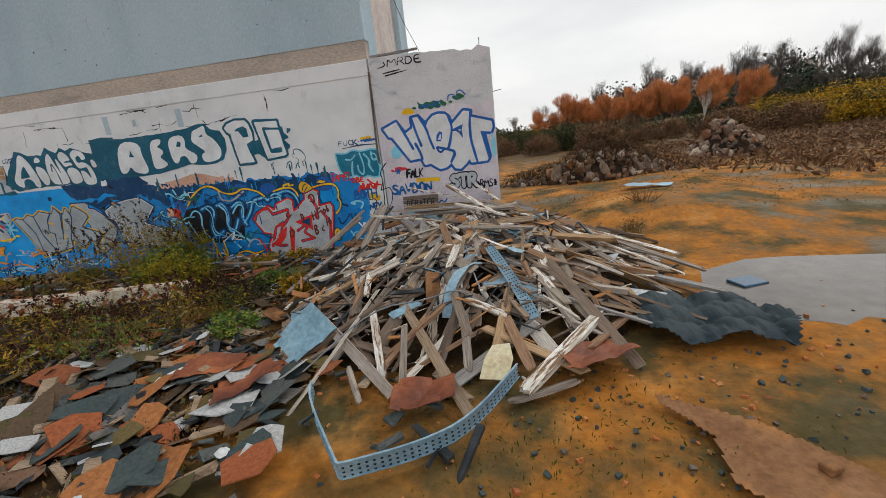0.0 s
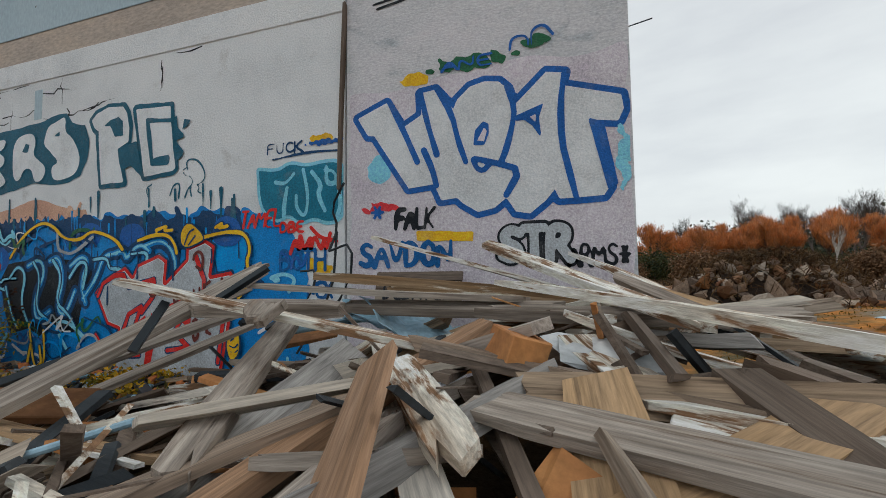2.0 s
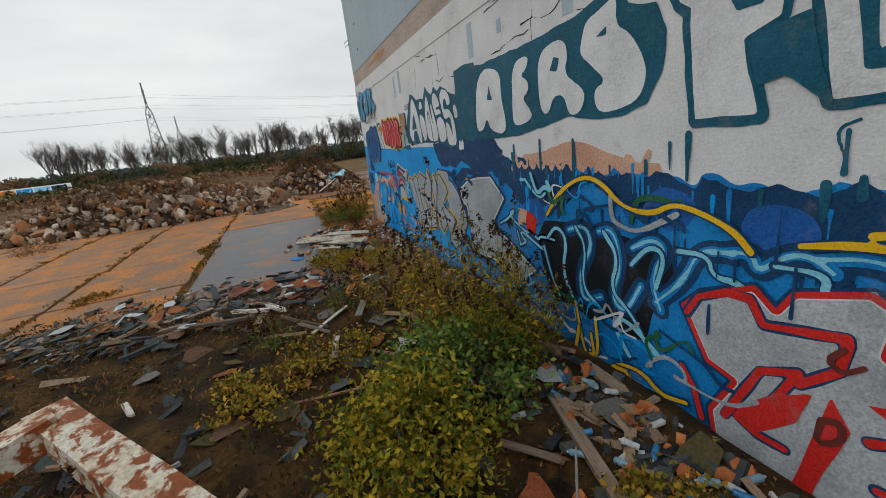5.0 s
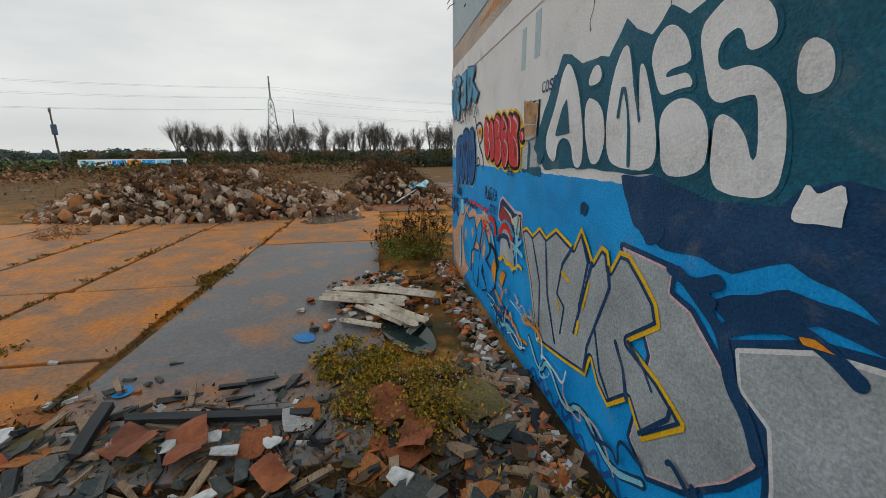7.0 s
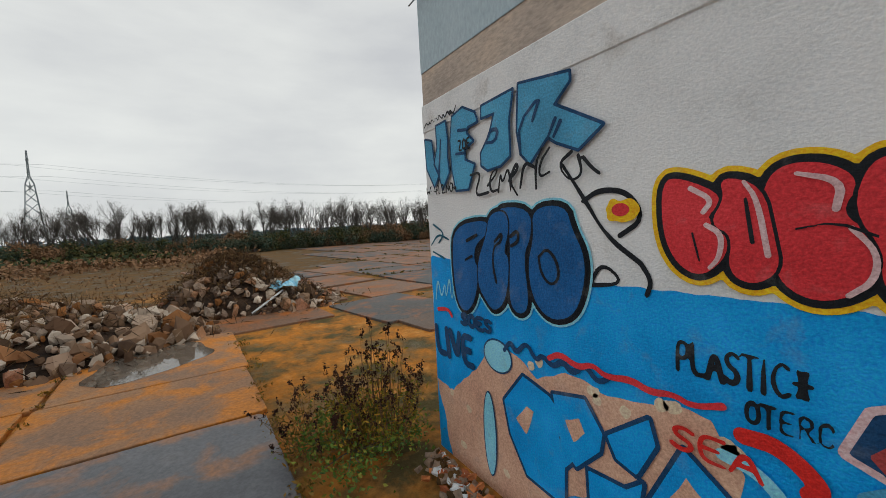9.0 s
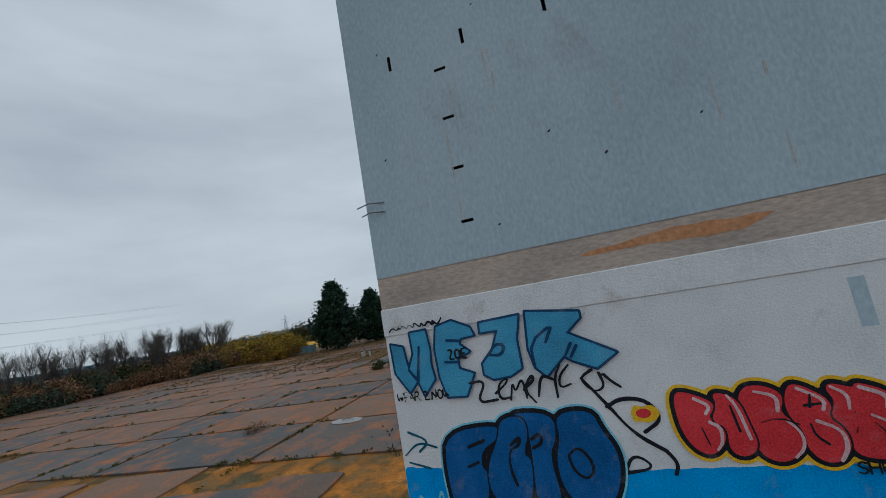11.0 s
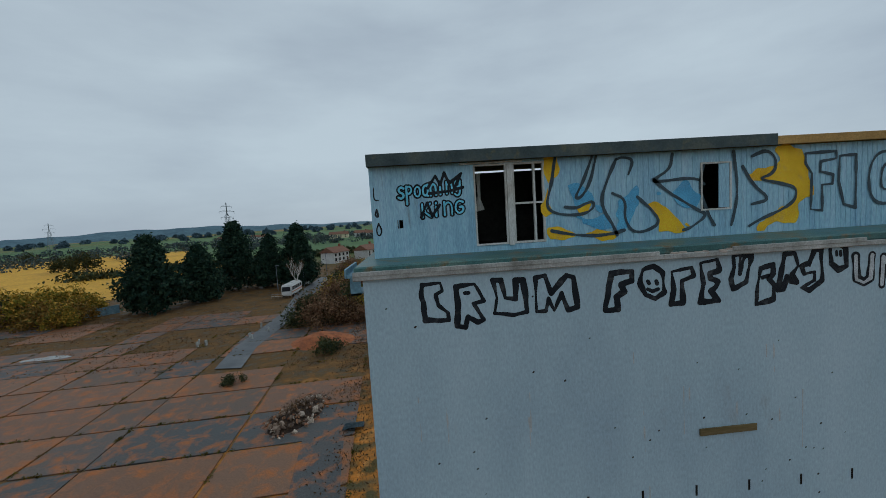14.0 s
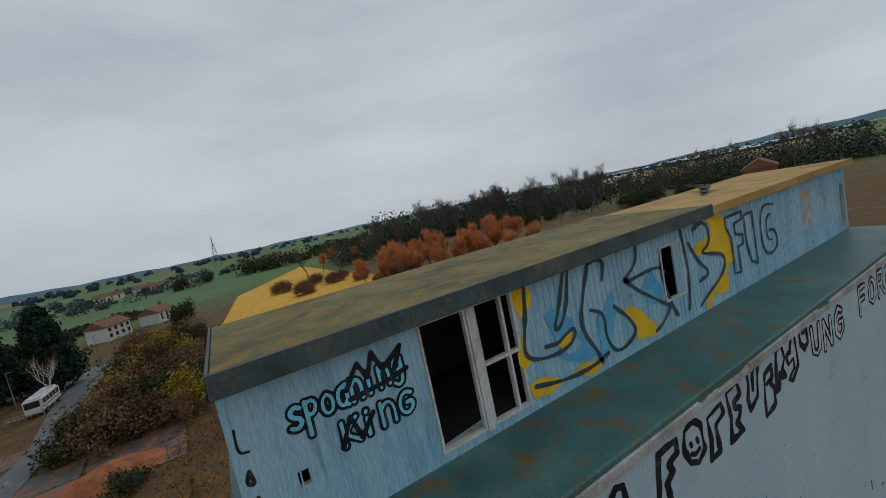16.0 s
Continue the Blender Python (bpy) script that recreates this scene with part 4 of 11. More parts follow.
def field_sheet(label, corners, mat, lift):
    me = mesh_of("field", [(x, y, land_at(x, y) + lift) for x, y in corners], [tuple(range(len(corners)))], [mat])
    return thing("field", label, "field", me, kind="structure")


field_sheet("golden stubble field beyond the conifers", [(-420, 60), (-120, 62), (-95, 92), (-110, 160), (-260, 330), (-430, 250)], FIELD_GOLD, 0.15)
field_sheet("golden rough field beyond the hedge", [(-22, 120), (10, 95), (52, 140), (48, 300), (20, 330), (-25, 190)], FIELD_GOLD, 0.12)
field_sheet("flat green winter field", [(-700, 300), (-260, 345), (-120, 190), (-35, 215), (10, 420), (-60, 900), (-600, 900)], FIELD_GREEN, 0.12)
field_sheet("distant green pasture", [(20, 340), (48, 320), (60, 800), (0, 900)], FIELD_GREEN, 0.12)

estuary = thing("water", "pale grey estuary near the horizon", "water",
                mesh_of("water", [(900, 350, 8), (1500, 300, 8), (1700, 900, 9), (1000, 800, 9)], [(0, 1, 2, 3)], [SEA]), kind="structure")


# ---------- concrete yard ----------
def slab_mesh(name, w, d, seed, mat, thick=0.16):
    """A cast slab: softened, chipped outline and a slightly dished top."""
    r = np.random.default_rng(seed)
    out = []
    for (ax, ay), (bx, by) in zip(((0, 0), (w, 0), (w, d), (0, d)), ((w, 0), (w, d), (0, d), (0, 0))):
        for t in (0.02, 0.33, 0.66, 0.98):
            out.append((ax + (bx - ax) * t + r.uniform(-0.03, 0.03), ay + (by - ay) * t + r.uniform(-0.03, 0.03)))
    n = len(out)
    cx, cy = w / 2, d / 2
    low = [(x, y, -thick) for x, y in out]
    rim = [(x, y, -0.012) for x, y in out]
    top = [(x + (cx - x) * 0.008, y + (cy - y) * 0.008, r.uniform(-0.004, 0.004)) for x, y in out]
    fs = [(i, (i + 1) % n, n + (i + 1) % n, n + i) for i in range(n)] + [(n + i, n + (i + 1) % n, 2 * n + (i + 1) % n, 2 * n + i) for i in range(n)]
    fs.append(tuple(range(2 * n, 3 * n)))
    return mesh_of(name, low + rim + top, fs, [mat])


pavement = thing("pavement", "cracked stained concrete yard slabs with mossy joints", "concrete yard", kind="structure")
r_slab = np.random.default_rng(5)
TURN = math.radians(13)
U, V = np.array([math.cos(TURN), math.sin(TURN)]), np.array([-math.sin(TURN), math.cos(TURN)])


def lay_slabs():
    count = 0
    # The yard beyond the corner: bays of 10 and 5 metres, 6 metres deep.
    origin = np.array([-18.4, 18.9])
    edges = [-99.6, -94.6, -84.6, -79.6, -69.7, -64.7, -54.7, -49.8, -39.8, -29.9, -24.9, -14.9, -9.95, 0.0, 9.6]
    shapes = {}
    for i, (a, b) in enumerate(zip(edges, edges[1:])):
        for j in range(-6, 13):
            p = origin + U * a + V * (6.05 * j)
            c = p + U * (b - a) / 2 + V * 3
            if c[1] < 5.0 or (c[0] > -14 and c[1] < 10) or c[0] > -7.5 or c[1] > 66 or (c[1] > 33 and c[0] > -19):
                continue
            if c[1] > 38 and r_slab.uniform() < 0.3:
                continue
            key = (round(b - a, 1), count % 5)
            if key not in shapes:
                shapes[key] = slab_mesh("slab", b - a - 0.2, 5.83, 100 + len(shapes), CONCRETE)
            part("slab", shapes[key], pavement, at=NORTH @ pose(p[0], p[1], 0.02 + r_slab.uniform(-0.012, 0.012), r_slab.uniform(-0.12, 0.12), r_slab.uniform(-0.12, 0.12), 13 + r_slab.uniform(-0.3, 0.3)))
            count += 1
    # The apron in front of the tower.
    rows = [(-6.78, -2.35, CONCRETE_WET), (-10.15, -6.84, CONCRETE_ORANGE), (-13.5, -10.22, CONCRETE_ORANGE), (-17.6, -13.6, CONCRETE), (-22.0, -17.7, CONCRETE)]
    for n, (y0, y1, mat) in enumerate(rows):
        xs = [8.6, 7.3 if n == 0 else 5.6, -3.1 if n == 0 else 1.7, -6.6, -11.5] if n < 4 else [6.0, 0.4, -5.2, -10]
        for k, (b, a) in enumerate(zip(xs, xs[1:])):
            m = mat if a > -4 else CONCRETE_ORANGE
            me = slab_mesh("slab", b - a - 0.07, y1 - y0 - 0.06, 300 + 10 * n + k, m)
            part("slab", me, pavement, at=pose(a, y0, 0.022 + r_slab.uniform(-0.008, 0.008), 0, 0, 1.2))
    for n, (x, y, w, d, t) in enumerate(((-14.5, -3.0, 3.3, 4.4, 4), (-18.4, -1.5, 3.7, 4.6, 6), (-14.0, 2.0, 5.5, 4.2, 9), (-20, 3.6, 5.6, 4.6, 10), (-9.6, 3.2, 3.2, 4.5, 6),
                                         (-26.5, 1.6, 6, 5, 12), (-33, 0, 6, 5, 12), (-40, -3, 6, 6, 12), (-46.5, -5, 6, 6, 12), (-34, 5.2, 6, 4, 12))):
        part("slab", slab_mesh("slab", w, d, 400 + n, CONCRETE), pavement, at=pose(x, y, 0.02, 0, 0, t))
    part("slab", slab_mesh("slab", 3.2, 9.0, 450, CONCRETE), pavement, "", pose(-7.6, 13.2, 0.03, 0, 0, 8))


lay_slabs()

lane = thing("road", "narrow grey asphalt lane beside the scrub", "lane",
             mesh_of("road", [(x + s * w, y, 0.06) for x, y, w in ((-29.6, 36, 1.7), (-32.2, 44, 1.7), (-35.2, 64, 1.8), (-41, 84, 2.4), (-46, 112, 2.6)) for s in (-1, 1)],
                     [(2 * i, 2 * i + 1, 2 * i + 3, 2 * i + 2) for i in range(4)], [ASPHALT]), kind="structure")


def puddle(label, cx, cy, rx, ry, z, seed, turn=0.0, water=WATER):
    def field(X, Y):
        c, s = math.cos(turn), math.sin(turn)
        a, b = (X - cx) * c + (Y - cy) * s, -(X - cx) * s + (Y - cy) * c
        return np.hypot(a / rx, b / ry) - 1 + 0.45 * ragged(X, Y, seed, 1.2) + 0.07 * ragged(X, Y, seed + 1, 4.0)
    v, f = flat_shape(field, cx - 1.7 * max(rx, ry), cx + 1.7 * max(rx, ry), cy - 1.7 * max(rx, ry), cy + 1.7 * max(rx, ry), 0.12)
    return thing("puddle", label, "puddle", mesh_of("puddle", [(x, y, z) for x, y in v], f, [water]), kind="structure")


puddle("shallow grey rain puddle on the mud", 32.3, -3.9, 5.2, 2.5, -0.066, 3, 0.2)
puddle("muddy rain puddle beside the rubble heap", -8.9, -4.4, 1.5, 1.7, 0.036, 5, 0.25)
puddle("dark rain puddle by the slates", 5.3, -1.8, 0.7, 0.32, 0.05, 6, 0.3, WATER_DARK)
puddle("shallow puddle on the yard slabs", -11.5, 15.0, 0.8, 0.5, 0.05, 8)
for n, (x, y, a, b) in enumerate(((-52, 50.5, 3.0, 0.9), (-31, 41, 1.6, 0.6))):
    puddle("wide shallow rain water on the yard slabs", x, y, a, b, 0.062, 80 + n, 0.1)


# ---------- the tower ----------
tower = thing("tower_block", "derelict windowless grey concrete tower covered in graffiti", "building")
SLITS = [0.85 + 1.332 * k for k in range(14)]
holes = [(x - 0.028, x + 0.028, 9.73, 10.0) for x in SLITS]
for bx in (1.72, 7.33, 7.9, 15.0):
    for bz in ((9.44, 8.58, 7.72, 6.84) if bx < 2 else (9.44, 8.58)):
        holes.append((bx - 0.1, bx + 0.1, bz - 0.025, bz + 0.025))
# Slit reveals take the near-black colour, so their shade is painted.
part("wall", holed_wall("wall", 0, 20.5, 6.22, 15.5, 0.0, 0.35, holes, RENDER_GREY, INNER_SHADE), tower, "grey cement-rendered wall with slit vents")
part("band", box("band", 0.0, 20.48, 0.012, 0.35, 5.70, 6.22, BARE_BAND), tower, "bare sandy concrete band")
part("lintel", box("lintel", -0.015, 20.46, -0.018, 0.35, 5.26, 5.70, RENDER_WHITE, 0.012), tower, "white painted projecting course")
part("wall", holed_wall("wall", 0, 20.46, -0.6, 5.26, 0.0, 0.35, [(6.35, 6.88, 3.57, 4.06)], RENDER_WHITE, BARE_BAND), tower, "white painted rough plaster wall")
part("recess", box("recess", 6.3, 6.93, 0.10, 0.34, 3.5, 4.1, surface("ochre_board", [(0.28, 0.17, 0.06), (0.42, 0.27, 0.10)], 0.8, 2.0, 12.0)), tower, "ochre board in a broken vent")
part("side_wall", box("side_wall", 0.0, 0.35, 0.352, 6.15, -0.6, 15.5, RENDER_GREY), tower)
part("back_wall", box("back_wall", 0.0, 20.5, 6.15, 6.5, -0.6, 15.5, RENDER_GREY), tower)
part("end_wall", box("end_wall", 20.0, 20.3, 1.2, 5.1, -0.6, 15.5, surface("pale_pink_plaster", [(0.42, 0.34, 0.31), (0.56, 0.47, 0.43), (0.62, 0.54, 0.50)], 0.85, 0.8, 14.0,
     stain=((0.22, 0.17, 0.15), 0.6, 0.72), squash=(1, 1, 0.25))), tower, "pale pink streaked recessed end wall")
part("corner_pier", box("corner_pier", 19.9, 20.5, 0.352, 1.2, 5.6, 15.5, RENDER_GREY, 0.01), tower)
part("corner_pier", box("corner_pier", 19.9, 20.5, 5.1, 6.148, 5.6, 15.5, RENDER_GREY, 0.01), tower)
part("floor_slab", box("floor_slab", 0.36, 20.0, 0.36, 6.14, 15.2, 15.5, INNER_SHADE), tower)

# Parapet ledge.
part("coping", box("coping", -0.20, 20.72, -0.12, 6.62, 15.502, 15.62, PALE_EDGE, 0.015), tower, "pale chipped concrete coping")
part("flat_roof", box("flat_roof", -0.17, 20.70, -0.09, 6.60, 15.62, 15.80, FELT, 0.03), tower, "wet green felt ledge")
part("edge_strip", box("edge_strip", -0.19, 6.62, -0.135, -0.085, 15.60, 15.70, PALE_EDGE, 0.01), tower)
part("edge_strip", box("edge_strip", 8.35, 11.6, -0.135, -0.085, 15.60, 15.70, PALE_EDGE, 0.01), tower)
part("edge_strip", box("edge_strip", 12.3, 20.7, -0.135, -0.085, 15.60, 15.69, PALE_EDGE, 0.01), tower)
for n in range(9):
    q = np.random.default_rng(60 + n)
    x = 6.7 + 0.19 * n
    part("broken_edge", box("broken_edge", x, x + q.uniform(0.12, 0.26), -0.14 + q.uniform(0, 0.04), -0.03, 15.56, 15.62 + q.uniform(0, 0.06), BARE_BAND if n % 3 else PALE_EDGE, 0.012, 0.02, n), tower)
part("gutter", joined("gutter", [(*box_data(-0.52, -0.22, 0.9, 2.6, 15.44, 15.50), 0), (*box_data(-0.55, -0.5, 0.9, 2.6, 15.44, 15.66), 0), (*box_data(-0.45, -0.2, 1.0, 1.05, 15.0, 15.44), 0),
     (*box_data(-0.45, -0.2, 1.0, 1.9, 15.0, 15.05), 0)], [ZINC]), tower, "bent metal gutter bracket")
for z, k in ((7.5, 0.10), (7.34, 0.03)):
    part("bar_end", tube_mesh("bar_end", [(np.array([(0.35, -0.02, z - 0.02), (0.1, -0.10, z), (-k, -0.14, z - 0.05)]), 0.012)], STEEL, 5), tower)

# Rooftop hut.
hut = thing("rooftop_hut", "long pale blue metal-clad rooftop hut with empty windows", "hut")
HUT_Y = 1.63
DOOR, WIN, END = (2.80, 4.62, 15.95, 18.03), (8.90, 9.72, 16.52, 17.76), (19.95, 20.35, 15.95, 17.5)
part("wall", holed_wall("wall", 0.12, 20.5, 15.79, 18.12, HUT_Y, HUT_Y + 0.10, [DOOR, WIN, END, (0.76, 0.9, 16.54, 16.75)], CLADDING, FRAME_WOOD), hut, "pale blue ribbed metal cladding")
part("side_wall", box("side_wall", 0.12, 0.22, HUT_Y + 0.101, 4.55, 15.79, 18.12, CLADDING), hut)
part("side_wall", box("side_wall", 20.4, 20.5, HUT_Y + 0.101, 4.55, 15.79, 18.12, CLADDING), hut)
# Back wall and floor are coloured near-black to paint the hut's inner shade.
part("back_wall", box("back_wall", 0.12, 20.5, 4.55, 4.65, 15.79, 18.12, INNER_SHADE), hut)
part("floor", box("floor", 0.23, 20.39, HUT_Y + 0.102, 4.549, 15.78, 15.84, INNER_SHADE), hut, "floor coloured dark as painted inner shade")
rib = box("rib", -0.011, 0.011, -0.010, 0.0, 0, 2.31, CLADDING, 0.003)
short = {}
for k in range(135):
    x = 0.19 + 0.1515 * k
    inside = [h for h in (DOOR, WIN, END) if h[0] - 0.02 < x < h[1] + 0.02]
    if not inside:
        part("rib", rib, hut, at=pose(x, HUT_Y, 15.80))
    else:
        for z0, z1 in ((15.80, inside[0][2]), (inside[0][3], 18.11)):
            if z1 - z0 > 0.05:
                key = round(z1 - z0, 3)
                short.setdefault(key, box("rib", -0.011, 0.011, -0.010, 0.0, 0, z1 - z0, CLADDING))
                part("rib", short[key], hut, at=pose(x, HUT_Y, z0))
part("roof", box("roof", 0.14, 10.8, 1.38, 4.78, 18.20, 18.38, FELT_MOSS, 0.02), hut, "mossy gravelled felt roof")
part("roof", box("roof", 10.803, 20.62, 1.42, 4.74, 18.14, 18.33, FELT_OCHRE, 0.02), hut, "ochre lichened felt roof")
part("fascia", box("fascia", 0.10, 10.8, 1.33, 1.378, 18.10, 18.40, FASCIA, 0.008), hut, "dark felt fascia")
part("fascia", box("fascia", 10.802, 20.62, 1.38, 1.418, 18.12, 18.34, FELT_OCHRE, 0.006), hut)
part("fascia", box("fascia", 0.10, 0.138, 1.38, 4.8, 18.10, 18.40, FASCIA, 0.008), hut)
for k in range(5):
    part("slipped_board", plank_mesh("slipped_board", 1.7 - 0.2 * k, 0.16, 0.03, 70 + k, CHAR), hut, "", pose(14.3 + 0.3 * k, 3.2 + 0.25 * k, 18.42 + 0.05 * k, 4, -8 + 3 * k, 20 + 9 * k))


def opening_frame(x0, x1, z0, z1, y, bars_x=(), bars_z=(), w=0.055):
    pieces = [(x0, x0 + w, z0, z1), (x1 - w, x1, z0, z1), (x0 + w, x1 - w, z1 - w, z1), (x0 + w, x1 - w, z0, z0 + w)]
    pieces += [(b - w / 2, b + w / 2, z0 + w, z1 - w) for b in bars_x] + [(x0 + w, x1 - w, b - w / 2, b + w / 2) for b in bars_z]
    return joined("window_frame", [(*box_data(a, b, y - 0.03 - 0.002 * n, y + 0.06, c, d), 0) for n, (a, b, c, d) in enumerate(pieces)], [FRAME_WOOD])


part("window_frame", opening_frame(2.78, 3.63, 15.96, 18.04, HUT_Y, w=0.04), hut, "flaking white timber frame")
part("mullion", box("mullion", 3.64, 3.78, HUT_Y - 0.05, HUT_Y + 0.07, 15.92, 18.04, FRAME_WOOD, 0.008), hut, "thick flaking white mullion")
part("window_frame", opening_frame(3.79, 4.63, 15.96, 18.05, HUT_Y + 0.02, (4.36,), (17.0,), 0.05), hut, "flaking timber frame with bare glazing bars")
part("window_frame", opening_frame(8.88, 9.74, 16.50, 17.78, HUT_Y, w=0.045), hut)
part("head_board", box("head_board", 2.42, 4.05, HUT_Y - 0.09, HUT_Y - 0.035, 18.05, 18.10, FRAME_WOOD, 0.006), hut, "loose pale head board")
part("shutter", box("shutter", 9.40, 9.69, HUT_Y - 0.012, HUT_Y + 0.03, 16.56, 17.73, CLADDING, 0.004), hut, "blue half shutter")
part("hanging_scrap", mesh_of("hanging_scrap", [(3.0, 2.6, 17.9), (3.12, 2.6, 17.9), (3.1, 2.62, 17.2), (3.2, 2.6, 16.9), (2.95, 2.61, 16.85), (3.02, 2.6, 17.3)], [(0, 1, 2, 5), (5, 2, 3, 4)], [FRAME_WOOD]), hut)
part("sill_board", plank_mesh("sill_board", 1.2, 0.14, 0.05, 81, FRAME_WOOD), hut, "", pose(3.2, 1.85, 15.9, 0, -4, 3))

# Low annexe at the tower's end, with a broken top.
annexe = thing("annexe", "low roofless graffitied concrete annexe beside the tower", "building")


def broken_top():
    xs = np.linspace(20.5, 24.0, 22)
    q = np.random.default_rng(12)
    top = 5.74 - 0.045 * (xs - 20.5) + q.uniform(-0.02, 0.02, 22)
    top[16:] -= 0.06
    top[19] += 0.12
    top[20] += 0.05
    vs, n = [], len(xs)
    for y in (-0.006, 0.32):
        vs += [(x, y, -0.6) for x in xs] + [(x, y, z) for x, z in zip(xs, top)]
    fs = []
    for i in range(n - 1):
        fs += [(i, i + 1, n + i + 1, n + i), (2 * n + i + 1, 2 * n + i, 3 * n + i, 3 * n + i + 1), (n + i, n + i + 1, 3 * n + i + 1, 3 * n + i)]
    fs += [(0, n, 3 * n, 2 * n), (n - 1, 3 * n - 1, 4 * n - 1, 2 * n - 1)]
    return mesh_of("wall", vs, fs, [PANEL_LILAC])


part("wall", broken_top(), annexe, "faded lilac-grey rendered wall with broken top")
part("side_wall", box("side_wall", 23.66, 24.0, 0.321, 6.2, -0.6, 5.45, RENDER_GREY, 0.0, 0.0), annexe)
part("back_wall", box("back_wall", 20.5, 23.65, 5.9, 6.2, -0.6, 5.45, RENDER_GREY), annexe)
part("joint_strip", plank_mesh("joint_strip", 2.6, 0.075, 0.04, 90, TIMBER), annexe, "split timber strip in the wall joint", pose(20.44, -0.03, 4.05, 0, 92, 0))
part("loose_board", plank_mesh("loose_board", 1.4, 0.12, 0.05, 91, TIMBER), annexe, "", pose(21.25, 0.05, 5.77, 0, -2, 2))
part("wire", tube_mesh("wire", [(chaikin(np.array([(21.2, 0.3, 7.9), (21.6, 0.25, 6.6), (21.8, 0.2, 6.2), (22.0, 0.15, 5.74)]), 2), 0.008)], BLACK_PIPE, 4), annexe)
part("bar_end", tube_mesh("bar_end", [(np.array([(23.7, 0.1, 5.5), (23.72, 0.1, 5.85)]), 0.012)], STEEL, 5), annexe)
part("wire_spike", tube_mesh("wire_spike", [(np.array([(23.9, 0.1, 4.38), (24.25, 0.05, 4.42)]), 0.008)], BLACK_PIPE, 4), annexe)
rebar_lines = [[(20.75, -0.5, 2.75), (20.45, -0.3, 2.5), (20.5, -0.22, 2.25), (20.42, -0.3, 1.95)], [(20.42, -0.3, 1.95), (20.78, -0.35, 2.05), (20.72, -0.3, 1.5), (20.2, -0.4, 0.9)],
               [(20.5, -0.25, 2.2), (20.47, -0.3, 1.4), (20.1, -0.5, 0.7)], [(20.0, -0.3, 1.7), (20.25, -0.3, 1.72), (20.2, -0.35, 1.4), (19.8, -0.4, 0.9)]]
bent = thing("bent_rebar", "rusty black bent reinforcing bars against the wall joint", "scrap metal",
             tube_mesh("bent_rebar", [(chaikin(np.array(p), 1), 0.016) for p in rebar_lines], BLACK_PIPE, 6))

# The board and scraps fixed to the tall wall.
part("fixed_board", box("fixed_board", 7.59, 9.02, -0.045, -0.002, 11.24, 11.41, surface("mossy_board", [(0.10, 0.075, 0.03), (0.20, 0.15, 0.07)], 0.9, 2.0, 12.0, squash=(0.3, 1, 3)), 0.008, 0.01), tower, "short mossy timber board")
for n, (x0, x1, z0, z1) in enumerate(((11.33, 11.52, 4.6, 5.16), (6.06, 6.22, 4.55, 5.12), (6.58, 6.78, 4.62, 5.2), (14.0, 14.2, 4.55, 5.1), (12.4, 12.52, 4.75, 4.95))):
    part("filled_vent", box("filled_vent", x0, x1, -0.006, 0.0, z0, z1, RENDER_GREY), tower, "grey filled vent patch")


# ---------- timber heap ----------
def pile_height(X, Y):
    a = np.hypot((X - 22.9) / 4.6, (Y + 3.1) / 4.2)
    b = np.hypot((X - 24.3) / 2.6, (Y + 1.9) / 2.0)
    return 1.12 * np.clip(1 - a ** 1.7, 0, 1) + 0.32 * np.clip(1 - b * b, 0, 1)


def ph(x, y):
    return float(pile_height(np.array(float(x)), np.array(float(y))))


debate = thing("lettered_board", "grey timber panel with black lettering leaning on the wall", "board", at=pose(21.05, -0.32, 1.22, -14, 0, 0))
for k in range(4):
    part("board", box("board", 0.0, 1.08, -0.02, 0.02, 0.118 * k + 0.004, 0.118 * k + 0.114, TIMBER, 0.006, 0.004, k), debate)
timber_heap = thing("timber_heap", "tall heap of broken grey and white demolition timber on mud", "timber heap")
# The core's dark colour serves as painted shade in the plank gaps.
part("core", sheet("core", lambda X, Y: pile_height(X, Y) * 0.72 - 0.10 + 0.08 * bumps(X, Y, 31, 1.7), 18.2, 28.2, -8.0, 1.0 - 1.05, 70, 60, SOIL_AND_GAPS,
                   lambda X, Y: pile_height(X, Y) - 0.02), timber_heap, "dark debris core, gap shade painted in")
r_pile = np.random.default_rng(21)
boards = []
for n in range(26):
    L = [2.2, 1.7, 1.4, 1.1, 0.8, 0.6][n % 6] * r_pile.uniform(0.85, 1.2)
    W, T = [(0.17, 0.03), (0.11, 0.06), (0.08, 0.06), (0.22, 0.025), (0.05, 0.04), (0.15, 0.035), (0.12, 0.09)][n % 7]
    boards.append((L, (split_board if n % 3 == 1 else plank_mesh)("plank", L, W, T, 500 + n, PALE_TIMBER if n % 9 == 4 else TIMBER)))


def lay_plank(x, y, turn, dip, lift, mesh, parent=timber_heap):
    return part("plank", mesh, parent, at=pose(x, y, lift, 0, dip, turn) @ pose(0, 0, 0, r_pile.normal(0, 26), 0, 0))


